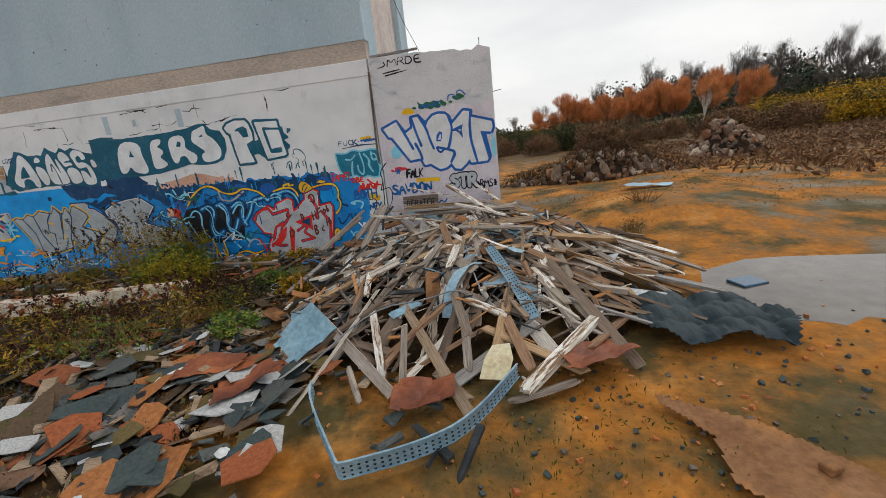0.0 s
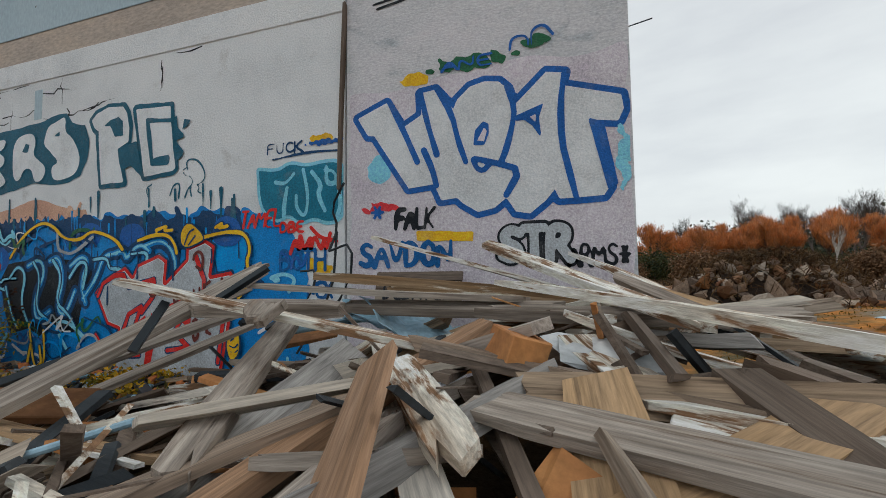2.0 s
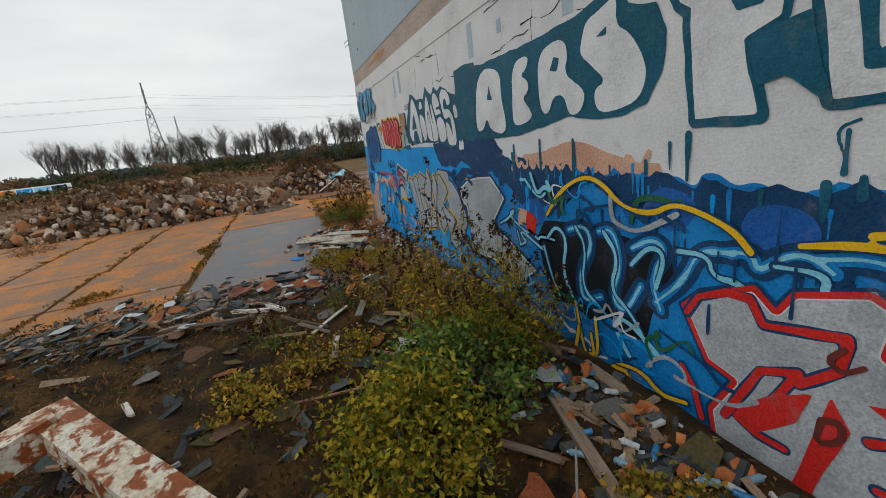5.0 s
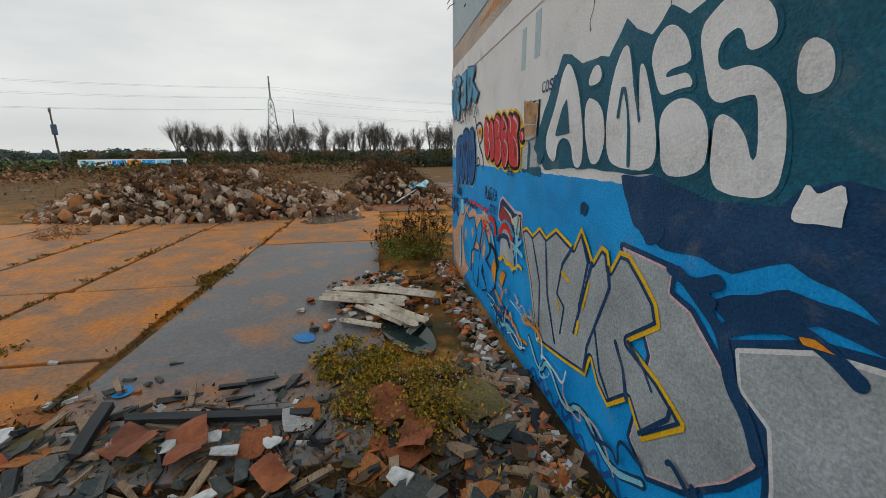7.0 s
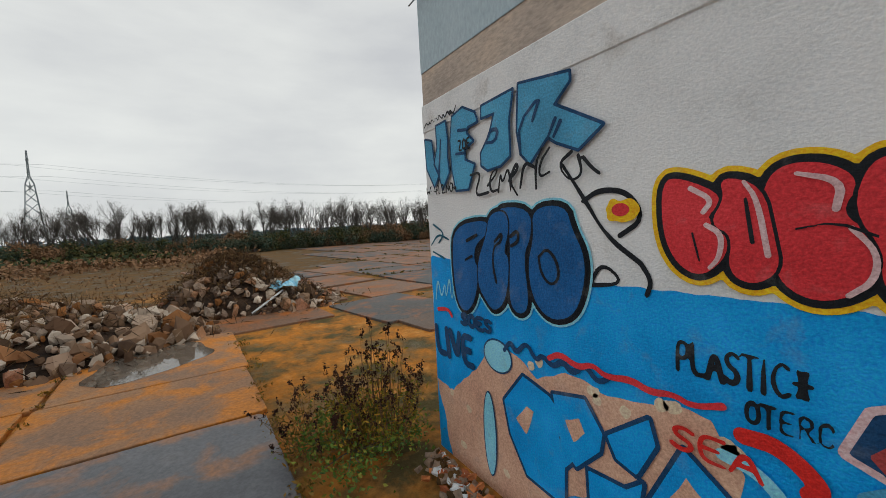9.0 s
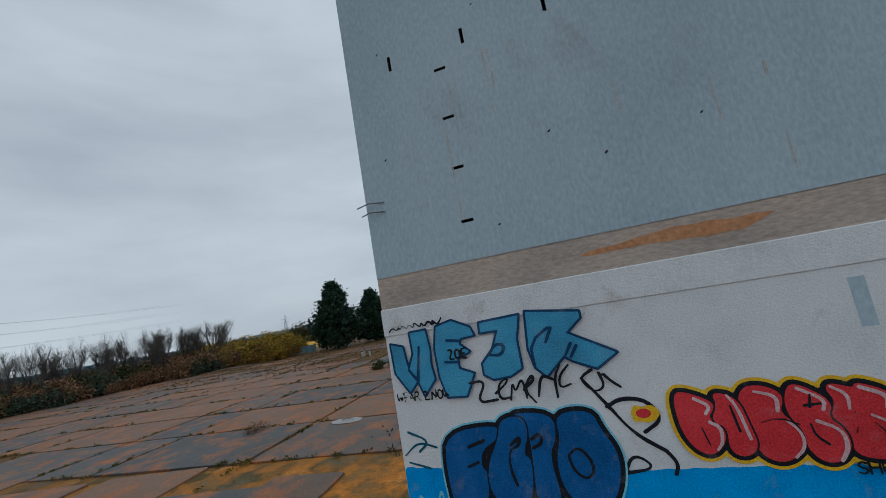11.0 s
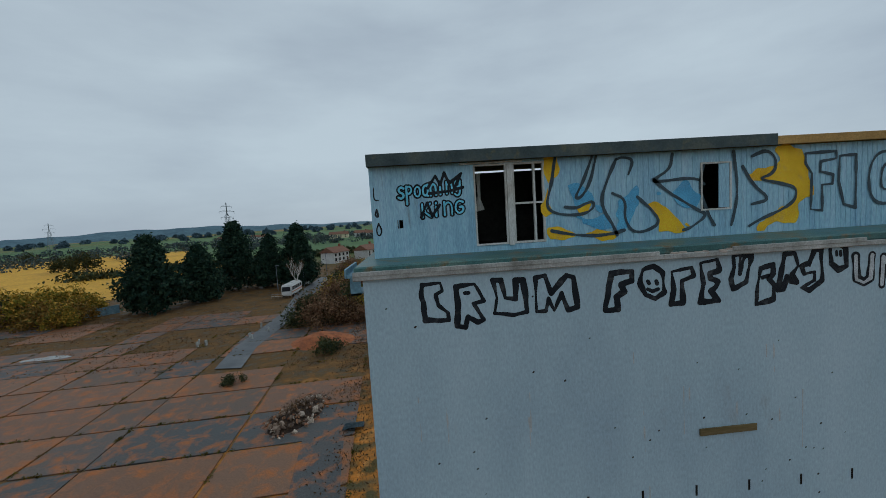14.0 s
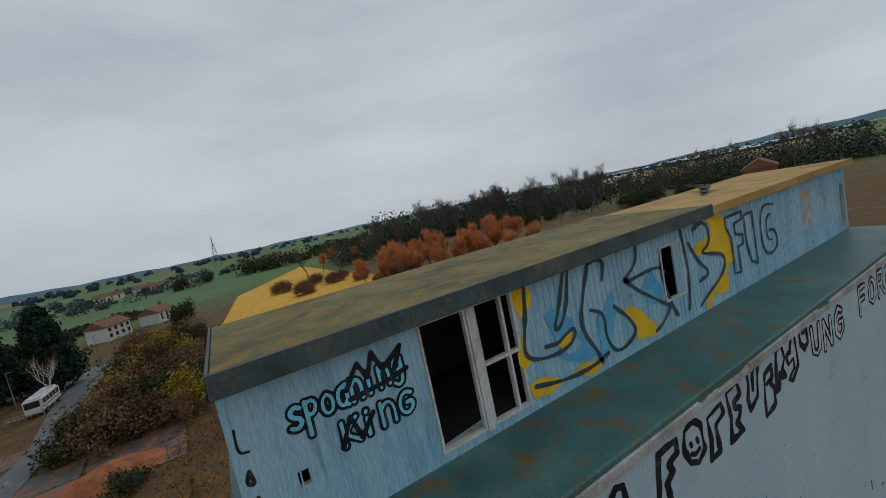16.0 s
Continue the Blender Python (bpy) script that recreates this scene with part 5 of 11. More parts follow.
laid = 0
while laid < 255:
    x, y = r_pile.uniform(18.9, 27.9), r_pile.uniform(-7.6, -0.5)
    h = ph(x, y)
    if h < 0.03 or x < 20.3 - 0.25 * (y + 4):
        continue
    L, me = boards[int(r_pile.integers(0, len(boards)))]
    out = math.degrees(math.atan2(y + 3.0, x - 23.0))
    if h > 1.15 and y > -4.2:
        turn = r_pile.normal(-24, 16)
    else:
        turn = out + r_pile.normal(0, 38)
    dx, dy = math.cos(math.radians(turn)), math.sin(math.radians(turn))
    ends = [ph(x + s * dx * L / 2, y + s * dy * L / 2) for s in (-1, 1)]
    dip = -math.degrees(math.atan2(ends[1] - ends[0], L))
    zc = max(h, sum(ends) / 2) + r_pile.uniform(-0.02, 0.12)
    if zc > 1.72 or (y > -0.5 - abs(dy) * L / 2):
        continue
    lay_plank(x, y, turn, dip * 0.9 + r_pile.normal(0, 6), zc, me)
    laid += 1

# Long boards that stand out on the heap's flanks: foot, head, width, thickness, pale or not.
LONG = [((21.20, -7.20, 0.02), (22.40, -4.20, 1.17), 0.16, 0.04, 0),
        ((20.40, -6.00, 0.10), (22.20, -3.90, 1.12), 0.20, 0.03, 1),
        ((19.60, -5.20, 0.10), (21.70, -3.00, 1.08), 0.26, 0.03, 0),
        ((19.00, -4.20, 0.20), (20.60, -1.60, 1.26), 0.13, 0.04, 0),
        ((21.90, -6.80, 0.05), (22.70, -4.50, 1.08), 0.18, 0.03, 1),
        ((22.70, -7.20, 0.05), (22.90, -5.30, 0.77), 0.14, 0.03, 1),
        ((25.00, -6.60, 0.05), (24.60, -4.40, 0.99), 0.17, 0.03, 1),
        ((26.10, -5.80, 0.05), (24.80, -3.30, 1.08), 0.15, 0.04, 0),
        ((19.60, -3.20, 0.90), (20.10, -1.20, 1.53), 0.17, 0.05, 0),
        ((19.40, -2.90, 0.81), (19.90, -1.00, 1.30), 0.15, 0.05, 0),
        ((23.60, -1.20, 1.35), (27.60, -3.60, 0.35), 0.16, 0.04, 1),
        ((24.40, -1.10, 1.17), (27.80, -4.30, 0.20), 0.13, 0.05, 0),
        ((24.40, -2.20, 1.30), (27.30, -4.60, 0.25), 0.18, 0.04, 1),
        ((25.00, -2.90, 1.08), (26.90, -5.30, 0.10), 0.12, 0.05, 0),
        ((24.10, -7.90, 0.10), (25.40, -6.20, 0.32), 0.17, 0.09, 1),
        ((23.90, -8.00, 0.04), (24.80, -7.60, 0.06), 0.14, 0.05, 0),
        ((22.60, -8.00, 0.06), (22.40, -6.70, 0.50), 0.10, 0.04, 0),
        ((22.10, -8.10, 0.08), (21.60, -7.20, 0.12), 0.08, 0.04, 0),
        ((23.40, -7.40, 0.04), (23.30, -6.40, 0.50), 0.13, 0.03, 0),
        ((26.30, -5.60, 0.06), (27.50, -5.20, 0.08), 0.10, 0.04, 0),
        ((24.90, -2.80, 1.12), (24.10, -4.80, 0.85), 0.12, 0.09, 0),
        ((24.80, -1.60, 1.22), (25.00, -4.20, 0.81), 0.14, 0.05, 1)]
# Boards on the crest: foot, head, width, thickness, and bare grey, white-painted or brown.
NEAR = [((20.85, -3.10, 1.66), (22.75, -2.96, 1.33), 0.10, 0.035, 1),
        ((21.05, -2.15, 1.72), (20.83, -3.80, 1.01), 0.15, 0.06, 0),
        ((21.60, -2.30, 1.66), (23.59, -1.25, 1.45), 0.10, 0.07, 2),
        ((21.00, -2.74, 1.46), (22.05, -2.62, 1.46), 0.12, 0.09, 0),
        ((21.43, -1.13, 2.03), (23.25, -1.00, 1.50), 0.07, 0.04, 1),
        ((22.48, -0.62, 1.96), (23.83, -2.88, 1.43), 0.12, 0.06, 1),
        ((22.82, -2.03, 1.60), (24.09, -3.61, 1.48), 0.10, 0.05, 1),
        ((21.74, -2.21, 1.45), (23.27, -2.24, 1.45), 0.13, 0.06, 0),
        ((22.76, -2.41, 1.45), (24.34, -2.43, 1.45), 0.14, 0.07, 0),
        ((21.87, -3.04, 1.55), (21.90, -3.23, 1.45), 0.10, 0.05, 0),
        ((21.94, -3.02, 1.55), (21.96, -3.21, 1.45), 0.10, 0.05, 0),
        ((20.96, -2.25, 1.60), (23.05, -2.18, 1.50), 0.14, 0.04, 0),
        ((21.80, -1.60, 1.54), (23.75, -0.95, 1.38), 0.10, 0.06, 2),
        ((23.30, -0.25, 1.85), (23.95, -1.55, 1.50), 0.08, 0.05, 1),
        ((23.68, -0.26, 1.70), (23.78, -1.58, 1.55), 0.08, 0.05, 0),
        ((22.56, -3.10, 1.30), (23.07, -3.85, 1.25), 0.13, 0.05, 1),
        ((22.96, -3.44, 1.28), (24.64, -4.06, 1.28), 0.18, 0.04, 0),
        ((21.32, -2.14, 1.35), (22.30, -3.92, 1.15), 0.13, 0.06, 0),
        ((23.47, -3.30, 1.28), (24.27, -3.41, 1.23), 0.22, 0.03, 1),
        ((22.47, -3.83, 1.20), (23.06, -3.65, 1.22), 0.05, 0.04, 0),
        ((23.12, -4.70, 1.22), (22.97, -5.35, 0.92), 0.13, 0.03, 1),
        ((22.62, -4.60, 1.14), (22.05, -5.60, 0.62), 0.09, 0.04, 1),
        ((23.56, -4.55, 1.05), (23.20, -5.40, 0.90), 0.10, 0.05, 0),
        ((24.40, -4.05, 1.22), (24.30, -4.95, 0.82), 0.05, 0.05, 2),
        ((22.75, -4.40, 1.20), (22.20, -5.75, 0.62), 0.11, 0.05, 0),
        ((23.50, -4.40, 1.25), (24.05, -4.95, 1.12), 0.12, 0.02, 1),
        ((20.60, -3.05, 1.00), (21.55, -5.00, 0.62), 0.30, 0.03, 2),
        ((20.45, -3.30, 1.08), (20.98, -2.05, 1.76), 0.13, 0.04, 0)]
for n, (a, b, w, t, pale) in enumerate(LONG + NEAR):
    a, b = Vector(a), Vector(b)
    d = b - a
    me = split_board("plank", d.length, w, t, 700 + n, (GREY_TIMBER, PALE_TIMBER, BROWN_TIMBER)[pale])
    part("plank", me, timber_heap, "", Matrix.Translation((a + b) / 2) @ d.to_track_quat("X", "Z").to_matrix().to_4x4() @ pose(0, 0, 0, r_pile.uniform(-20, 20), 0, 0))
for n, (a, b) in enumerate((((21.30, -2.40, 1.72), (21.00, -2.69, 1.43)), ((20.90, -1.65, 1.42), (20.87, -2.19, 1.30)), ((21.40, -2.00, 1.45), (21.04, -2.10, 1.25)), ((21.20, -3.05, 1.53), (21.20, -3.22, 1.30)), ((20.3, -4.0, 0.95), (20.55, -2.65, 1.30)), ((19.9, -4.4, 0.70), (20.6, -3.5, 1.1)), ((20.4, -5.0, 0.65), (21.0, -3.9, 1.12)))):
    part("batten", tube_mesh("batten", [(np.array([a, b]), 0.028)], BLACK_PIPE, 4), timber_heap, "tarred black batten")


q_h = np.random.default_rng(404)
for n in range(64):
    x, y = q_h.normal(23.0, 2.0), q_h.normal(-4.6, 1.5)
    if y > -0.8 or ph(x, y) < 0.04 or math.hypot(x - 22.2, y + 3.2) < 1.2:
        continue
    mat_ = (BLUE_STEEL, CARD, WHITE_BIT, CHAR, ZINC, RUST_BOARD, PALE_TIMBER)[n % 7]
    part("panel", plank_mesh("panel", q_h.uniform(0.3, 0.8), q_h.uniform(0.14, 0.34), 0.018, 1500 + n, mat_), timber_heap, ("pale blue metal offcut", "sodden brown board", "white plaster offcut", "charred board", "bent metal offcut", "orange-brown board", "flaking white panel")[n % 7],
         pose(x, y, ph(x, y) + 0.05, q_h.normal(0, 14), q_h.normal(0, 14), q_h.uniform(0, 360)))
sticks = []
for n in range(620):
    x, y = q_h.normal(23.0, 2.1), q_h.normal(-4.2, 1.8)
    if y > -0.5 or ph(x, y) < 0.02:
        continue
    l, w = q_h.uniform(0.08, 0.38), q_h.uniform(0.008, 0.03)
    v, f = box_data(-l, l, -w, w, -w * 0.5, w * 0.5)
    m = pose(x, y, ph(x, y) + q_h.uniform(-0.02, 0.14), q_h.normal(0, 18), q_h.normal(0, 18), q_h.uniform(0, 360))
    sticks.append(([tuple(m @ Vector(p)) for p in np.array(v) + q_h.uniform(-0.3, 0.3, (8, 3)) * w], f, int(q_h.choice([0, 0, 0, 1, 2, 2, 3]))))
part("splinter", joined("splinter", sticks, [TIMBER, PALE_TIMBER, CHAR, RUST_BOARD]), timber_heap, "splintered laths and offcuts")["kind"] = "stuff"


def bent_strip(name, points, width, mat, label, holes=False, parent=None, up=(0, 0, 1)):
    """A bent folded-edge metal strip that stands on edge or lies, with a row of dimples."""
    p = chaikin(np.array(points, float), 2)
    t = np.gradient(p, axis=0)
    t /= np.linalg.norm(t, axis=1, keepdims=True)
    u = np.broadcast_to(np.array(up, float), p.shape)
    u = u - (u * t).sum(1, keepdims=True) * t
    u /= np.linalg.norm(u, axis=1, keepdims=True)
    s = np.cross(t, u)
    prof = [(0, 0), (0, width), (0.025, width), (0.025, width - 0.008), (0.006, width - 0.008), (0.006, 0.008), (0.025, 0.008), (0.025, 0)]
    n, m = len(p), len(prof)
    vs = np.concatenate([[p[i] + s[i] * a + u[i] * b for a, b in prof] for i in range(n)])
    fs = [(i * m + k, i * m + (k + 1) % m, (i + 1) * m + (k + 1) % m, (i + 1) * m + k) for i in range(n - 1) for k in range(m)]
    fs += [tuple(range(m)), tuple((n - 1) * m + k for k in range(m - 1, -1, -1))]
    me = mesh_of(name, vs, fs, [mat])
    ob = part(name, me, parent, label) if parent else thing(name, label, "scrap metal", me)
    if holes:
        dv, df, base = [], [], 0
        seg = np.linalg.norm(np.diff(p, axis=0), axis=1).cumsum()
        for q in np.arange(0.06, seg[-1] - 0.05, 0.075):
            i = min(int(np.searchsorted(seg, q)), n - 2)
            for k in range(3):
                c = p[i] + t[i] * (q - (seg[i - 1] if i else 0)) + u[i] * width * (0.25 + 0.25 * k) - s[i] * 0.004
                ring = [c + 0.013 * (math.cos(g) * t[i] * 1.3 + math.sin(g) * u[i]) for g in np.arange(6) * math.pi / 3]
                ring2 = [c + s[i] * 0.04 + 0.013 * (math.cos(g) * t[i] * 1.3 + math.sin(g) * u[i]) for g in np.arange(6) * math.pi / 3]
                for rg in (ring, ring2):
                    dv += rg
                    df.append(tuple(base + j for j in range(6)))
                    base += 6
        part("hole", mesh_of("hole", dv, df, [BLACK_PIPE]), ob, "dark punched holes")["kind"] = "stuff"
    return ob


bent_strip("steel_strip", [(21.33, -7.75, 0.05), (21.45, -8.1, 0.02), (22.2, -9.08, 0.02), (22.24, -9.13, 0.02), (22.28, -9.13, 0.02), (23.0, -8.85, 0.02), (23.5, -8.5, 0.04), (24.05, -7.65, 0.16)], 0.20, BLUE_STEEL,
           "long bent pale blue perforated steel strip on mud", True)
bent_strip("steel_strip", [(23.62, -4.75, 1.08), (24.0, -5.6, 0.70), (24.3, -6.4, 0.33)], 0.18, BLUE_STEEL, "straight pale blue perforated strip on the heap", True, up=(0.9, 0.3, 0.3))
bent_strip("steel_strip", [(22.9, -6.2, 0.35), (22.95, -5.9, 0.75), (23.15, -5.5, 0.98), (23.5, -5.3, 0.9)], 0.16, BLUE_STEEL, "curled blue strip on the heap", False, up=(1, 0.2, 0.1))


def crumpled(name, label, category, outline, seed, mat, fold=0.12, lift=0.05, at=None):
    """A crumpled sheet: dense flat outline pushed into folds, with thickness."""
    def inside(X, Y):
        return -polygon_field(outline, 0.05, seed, 3.0)(X, Y)
    p = np.array(outline)
    q = np.random.default_rng(seed)
    a = q.uniform(0, 3.1, 4)

    def height(X, Y):
        z = 0 * X
        for k in range(4):
            w = (X * math.cos(a[k]) + Y * math.sin(a[k])) * (3.2 + 2.1 * k) + k
            z = z + np.abs(np.sin(w)) ** 0.7 / (1 + k)
        return lift + fold * (z - 0.8)
    span_ = max(np.ptp(p[:, 0]), np.ptp(p[:, 1]))
    n = int(np.clip(span_ / 0.05, 12, 60))
    me = sheet(name, height, p[:, 0].min() - 0.05, p[:, 0].max() + 0.05, p[:, 1].min() - 0.05, p[:, 1].max() + 0.05, n, n, mat, inside)
    for poly in me.polygons:
        poly.use_smooth = False
    ob = thing(name, label, category, me, at)
    mod = ob.modifiers.new("thickness", "SOLIDIFY")
    mod.thickness = 0.008
    return ob


crumpled("plastic_sheet", "crumpled dark wet plastic sheeting on mud", "sheeting", [(25.95, -5.5), (26.05, -6.5), (26.35, -6.95), (27.1, -6.8), (27.6, -6.95), (28.0, -6.3), (27.8, -5.7), (26.8, -5.2)], 4, TARP, 0.14, 0.10)
crumpled("zinc_sheet", "folded galvanised sheet leaning on the timber heap", "sheet metal", [(-0.45, -0.35), (0.45, -0.3), (0.4, 0.35), (-0.4, 0.3)], 8, ZINC, 0.10, 0.05, pose(20.7, -6.6, 0.28, 30, -28, 40))
crumpled("zinc_sheet", "torn blue-grey metal sheet among broken timber", "sheet metal", [(-0.5, -0.3), (0.5, -0.3), (0.45, 0.3), (-0.4, 0.35)], 18, ZINC, 0.12, 0.05, pose(22.0, -1.75, 1.18, 14, 10, 40))
crumpled("zinc_sheet", "flat grey metal sheet lying on the orange bank", "sheet metal", [(-0.9, -0.35), (0.8, -0.4), (0.9, 0.3), (-0.7, 0.4)], 28, ZINC, 0.05, 0.02, pose(29.9, 5.1, land_at(29.9, 5.1) + 0.08, 0, 0, -30))
crumpled("board_sheet", "sodden brown board lying on mud", "board", [(25.6, -7.95), (25.95, -8.55), (25.85, -9.1), (26.65, -10.05), (26.95, -9.75), (26.75, -9.35), (26.95, -9.05), (26.4, -8.4)], 3, CARD, 0.012, 0.03)
thing("half_brick", "brown half brick on the sodden board", "brick", box("half_brick", -0.075, 0.075, -0.055, 0.055, 0, 0.075, CARD, 0.012, 0.008), pose(26.6, -9.0, 0.045, 0, 0, 15))
cream = thing("cream_panel", "cream painted board leaning on the timber heap", "board", mesh_of("cream_panel", [(0, 0, 0), (0.36, 0.0, 0), (0.42, 0.32, 0), (0.36, 0.56, 0), (0.12, 0.52, 0), (0.03, 0.3, 0)] +
              [(0, 0, 0.02), (0.36, 0.0, 0.02), (0.42, 0.32, 0.02), (0.36, 0.56, 0.02), (0.12, 0.52, 0.02), (0.03, 0.3, 0.02)],
              [tuple(range(5, -1, -1)), tuple(range(6, 12))] + [(i, (i + 1) % 6, 6 + (i + 1) % 6, 6 + i) for i in range(6)], [CREAM]), pose(23.55, -7.55, 0.06, 28, 0, -8))
thing("crate_lid", "dark blue plastic lid on the mud", "lid", box("crate_lid", -0.28, 0.28, -0.2, 0.2, 0, 0.05, surface("blue_plastic", [(0.02, 0.06, 0.11), (0.04, 0.10, 0.17)], 0.4, 3, 12), 0.015), pose(28.5, -4.35, -0.075, 2, 1, 20))
for n, pts in enumerate(([(21.0, -7.4, 0.15), (21.9, -6.6, 0.75), (22.6, -6.1, 0.62), (23.2, -5.9, 0.75), (23.6, -6.1, 0.5)], [(23.3, -5.0, 1.2), (23.5, -5.8, 0.7), (23.9, -6.4, 0.25), (24.2, -6.2, 0.2)])):
    thing("cable", "thin grey cable trailing over the timber heap", "cable", tube_mesh("cable", [(chaikin(np.array(pts), 2), 0.013)], CABLE, 5))


crumpled("plywood_sheet", "delaminated orange-brown plywood sheet on the heap", "plywood", [(-0.11, -0.13), (0.10, -0.14), (0.12, 0.10), (0.02, 0.13), (-0.11, 0.10)], 44, CARD, 0.02, 0.02, pose(23.66, -4.70, 1.02, 20, 8, 20))
crumpled("zinc_sheet", "torn pale blue metal sheet on the heap", "sheet metal", [(-0.12, -0.10), (0.11, -0.11), (0.12, 0.08), (-0.10, 0.11)], 45, BLUE_STEEL, 0.06, 0.03, pose(24.2, -4.7, 0.95, 12, 10, 70))
crumpled("zinc_sheet", "crumpled pale blue metal sheet between beams", "sheet metal", [(-0.3, -0.22), (0.3, -0.25), (0.28, 0.2), (-0.25, 0.26)], 46, BLUE_STEEL, 0.09, 0.04, pose(22.15, -2.05, 1.26, 24, 14, 60))
crumpled("zinc_sheet", "bent pale blue metal sheet deep in the heap", "sheet metal", [(-0.10, -0.07), (0.10, -0.08), (0.09, 0.07), (-0.08, 0.08)], 47, BLUE_STEEL, 0.03, 0.02, pose(23.4, -4.95, 0.98, 10, -12, 10))
thing("stone", "rounded sandy stone on the heap", "stone", stone_mesh("stone", 660, BARE_BAND), pose(23.17, -4.97, 1.02, 10, 20, 30) @ Matrix.Scale(0.09, 4))
for n, (a, b) in enumerate((((23.05, -4.95, 1.05), (23.2, -4.85, 1.17)), ((23.22, -4.9, 1.06), (23.38, -4.76, 1.12)), ((21.0, -4.1, 0.9), (21.9, -3.7, 1.2)), ((23.7, -4.3, 1.14), (23.82, -4.95, 0.85)), ((24.0, -3.6, 1.2), (24.5, -4.3, 0.95)))):
    thing("pipe", "thin pale blue conduit among broken timber", "pipe", tube_mesh("pipe", [(chaikin(np.array([a, (Vector(a) + Vector(b)) / 2 + Vector((0.02, 0.03, 0.02)), b]), 1), 0.014)], BLUE_STEEL, 8), group="blue conduits")
thing("pipe", "thin pale blue plastic pipe lying in the heap", "pipe", tube_mesh("pipe", [(np.array([(21.38, -2.24, 1.27), (21.69, -1.40, 1.29)]), 0.03)], BLUE_STEEL, 10))
for n, (x, y, z, w, h_, rx, ry, rz, mat_, lab) in enumerate(((20.95, -1.45, 1.10, 0.55, 0.38, 12, -8, 30, CARD, "sodden brown panel lying in the heap"), (23.75, -3.55, 1.22, 0.5, 0.3, 8, 6, -20, PALE_TIMBER, "broken white painted board on the heap"),
                                                       (23.05, -3.1, 1.30, 0.16, 0.24, 4, 18, 30, RUST_BOARD, "rotten orange-brown block on the heap"), (22.9, -1.3, 1.15, 0.6, 0.4, -10, 5, 60, BLUE_STEEL, "flat pale blue metal panel in the heap"),
                                                       (24.5, -2.5, 1.25, 0.55, 0.35, 20, 10, 80, PALE_TIMBER, "broken white painted board on the heap"), (20.6, -3.4, 1.05, 0.7, 0.3, 15, 10, 50, CARD, "sodden brown panel lying in the heap"))):
    thing("board_offcut", lab, "board", box("board_offcut", -w / 2, w / 2, -h_ / 2, h_ / 2, -0.015, 0.02 + (0.12 if n == 2 else 0), mat_, 0.006, 0.012, n), pose(x, y, z, rx, ry, rz))


# ---------- slate and rubbish field ----------
def soil_height(X, Y):
    e = np.clip(np.minimum.reduce([(X - 6.3) / 1.2, (20.8 - X) / 1.5, (Y + 12.5) / 1.5, 1 + 0 * X]), 0, 1)
    return -0.12 + e * (0.13 + 0.16 * np.exp(-((Y + 0.6) / 1.6) ** 2) * np.clip((X - 9) / 3, 0, 1) + 0.10 * bumps(X, Y, 41, 0.8))


soil = thing("soil", "dark churned soil with rubbish", "soil", sheet("soil", soil_height, 6.0, 21.2, -12.8, -0.02, 110, 90, SOIL_AND_GAPS), kind="structure")


def sh(x, y):
    return float(soil_height(np.array(float(x)), np.array(float(y))))


slates = thing("slate_scatter", "scattered heap of broken roofing slates on dark soil", "broken slates")
r_sl = np.random.default_rng(77)
slate_shapes = [slate_mesh("slate", 800 + n, SLATE) for n in range(24)]


def scatter_slates(n, centre, reach, size, pile=0.1):
    k = 0
    while k < n:
        x, y = centre[0] + reach[0] * r_sl.normal(), centre[1] + reach[1] * r_sl.normal()
        if not (6.2 < x < 21.4 and -12.4 < y < -0.3) or (x < 8.2 and y < -2.5 and x < 6.9):
            continue
        z = max(0.0, sh(x, y)) + r_sl.uniform(0.01, pile)
        part("slate", slate_shapes[int(r_sl.integers(0, 24))], slates, at=tilt(x, y, z, r_sl.normal(0, 11), r_sl.normal(0, 11), r_sl.uniform(0, 360), size * r_sl.uniform(0.6, 1.35)))
        k += 1


scatter_slates(150, (18.7, -8.2), (1.6, 1.4), 0.68, 0.18)
scatter_slates(40, (20.4, -6.8), (0.7, 1.0), 0.62, 0.12)
scatter_slates(45, (8.2, -6.5), (0.6, 2.0), 0.55, 0.12)
scatter_slates(40, (8.4, -1.9), (0.8, 0.9), 0.5, 0.1)
scatter_slates(22, (12.0, -5.5), (2.2, 2.2), 0.5, 0.08)


litter = thing("slate_scatter", "sodden slates and split boards strewn among weeds", "broken slates")
for n in range(150):
    x, y = r_sl.uniform(10.5, 19.6), -0.5 - abs(r_sl.normal(0, 2.6))
    if y < -8.5:
        continue
    z = max(0.0, sh(x, y)) + r_sl.uniform(0.01, 0.07)
    if n % 3:
        part("slate", slate_shapes[int(r_sl.integers(0, 24))], litter, at=tilt(x, y, z, r_sl.normal(0, 10), r_sl.normal(0, 10), r_sl.uniform(0, 360), 0.55 * r_sl.uniform(0.5, 1.3)))
    elif y < -1.6:
        part("plank", boards[n % 26][1], litter, at=pose(x, y, z + 0.05, r_sl.uniform(-20, 20), r_sl.normal(0, 5), r_sl.uniform(0, 360)) @ Matrix.Scale(r_sl.uniform(0.45, 0.8), 4))


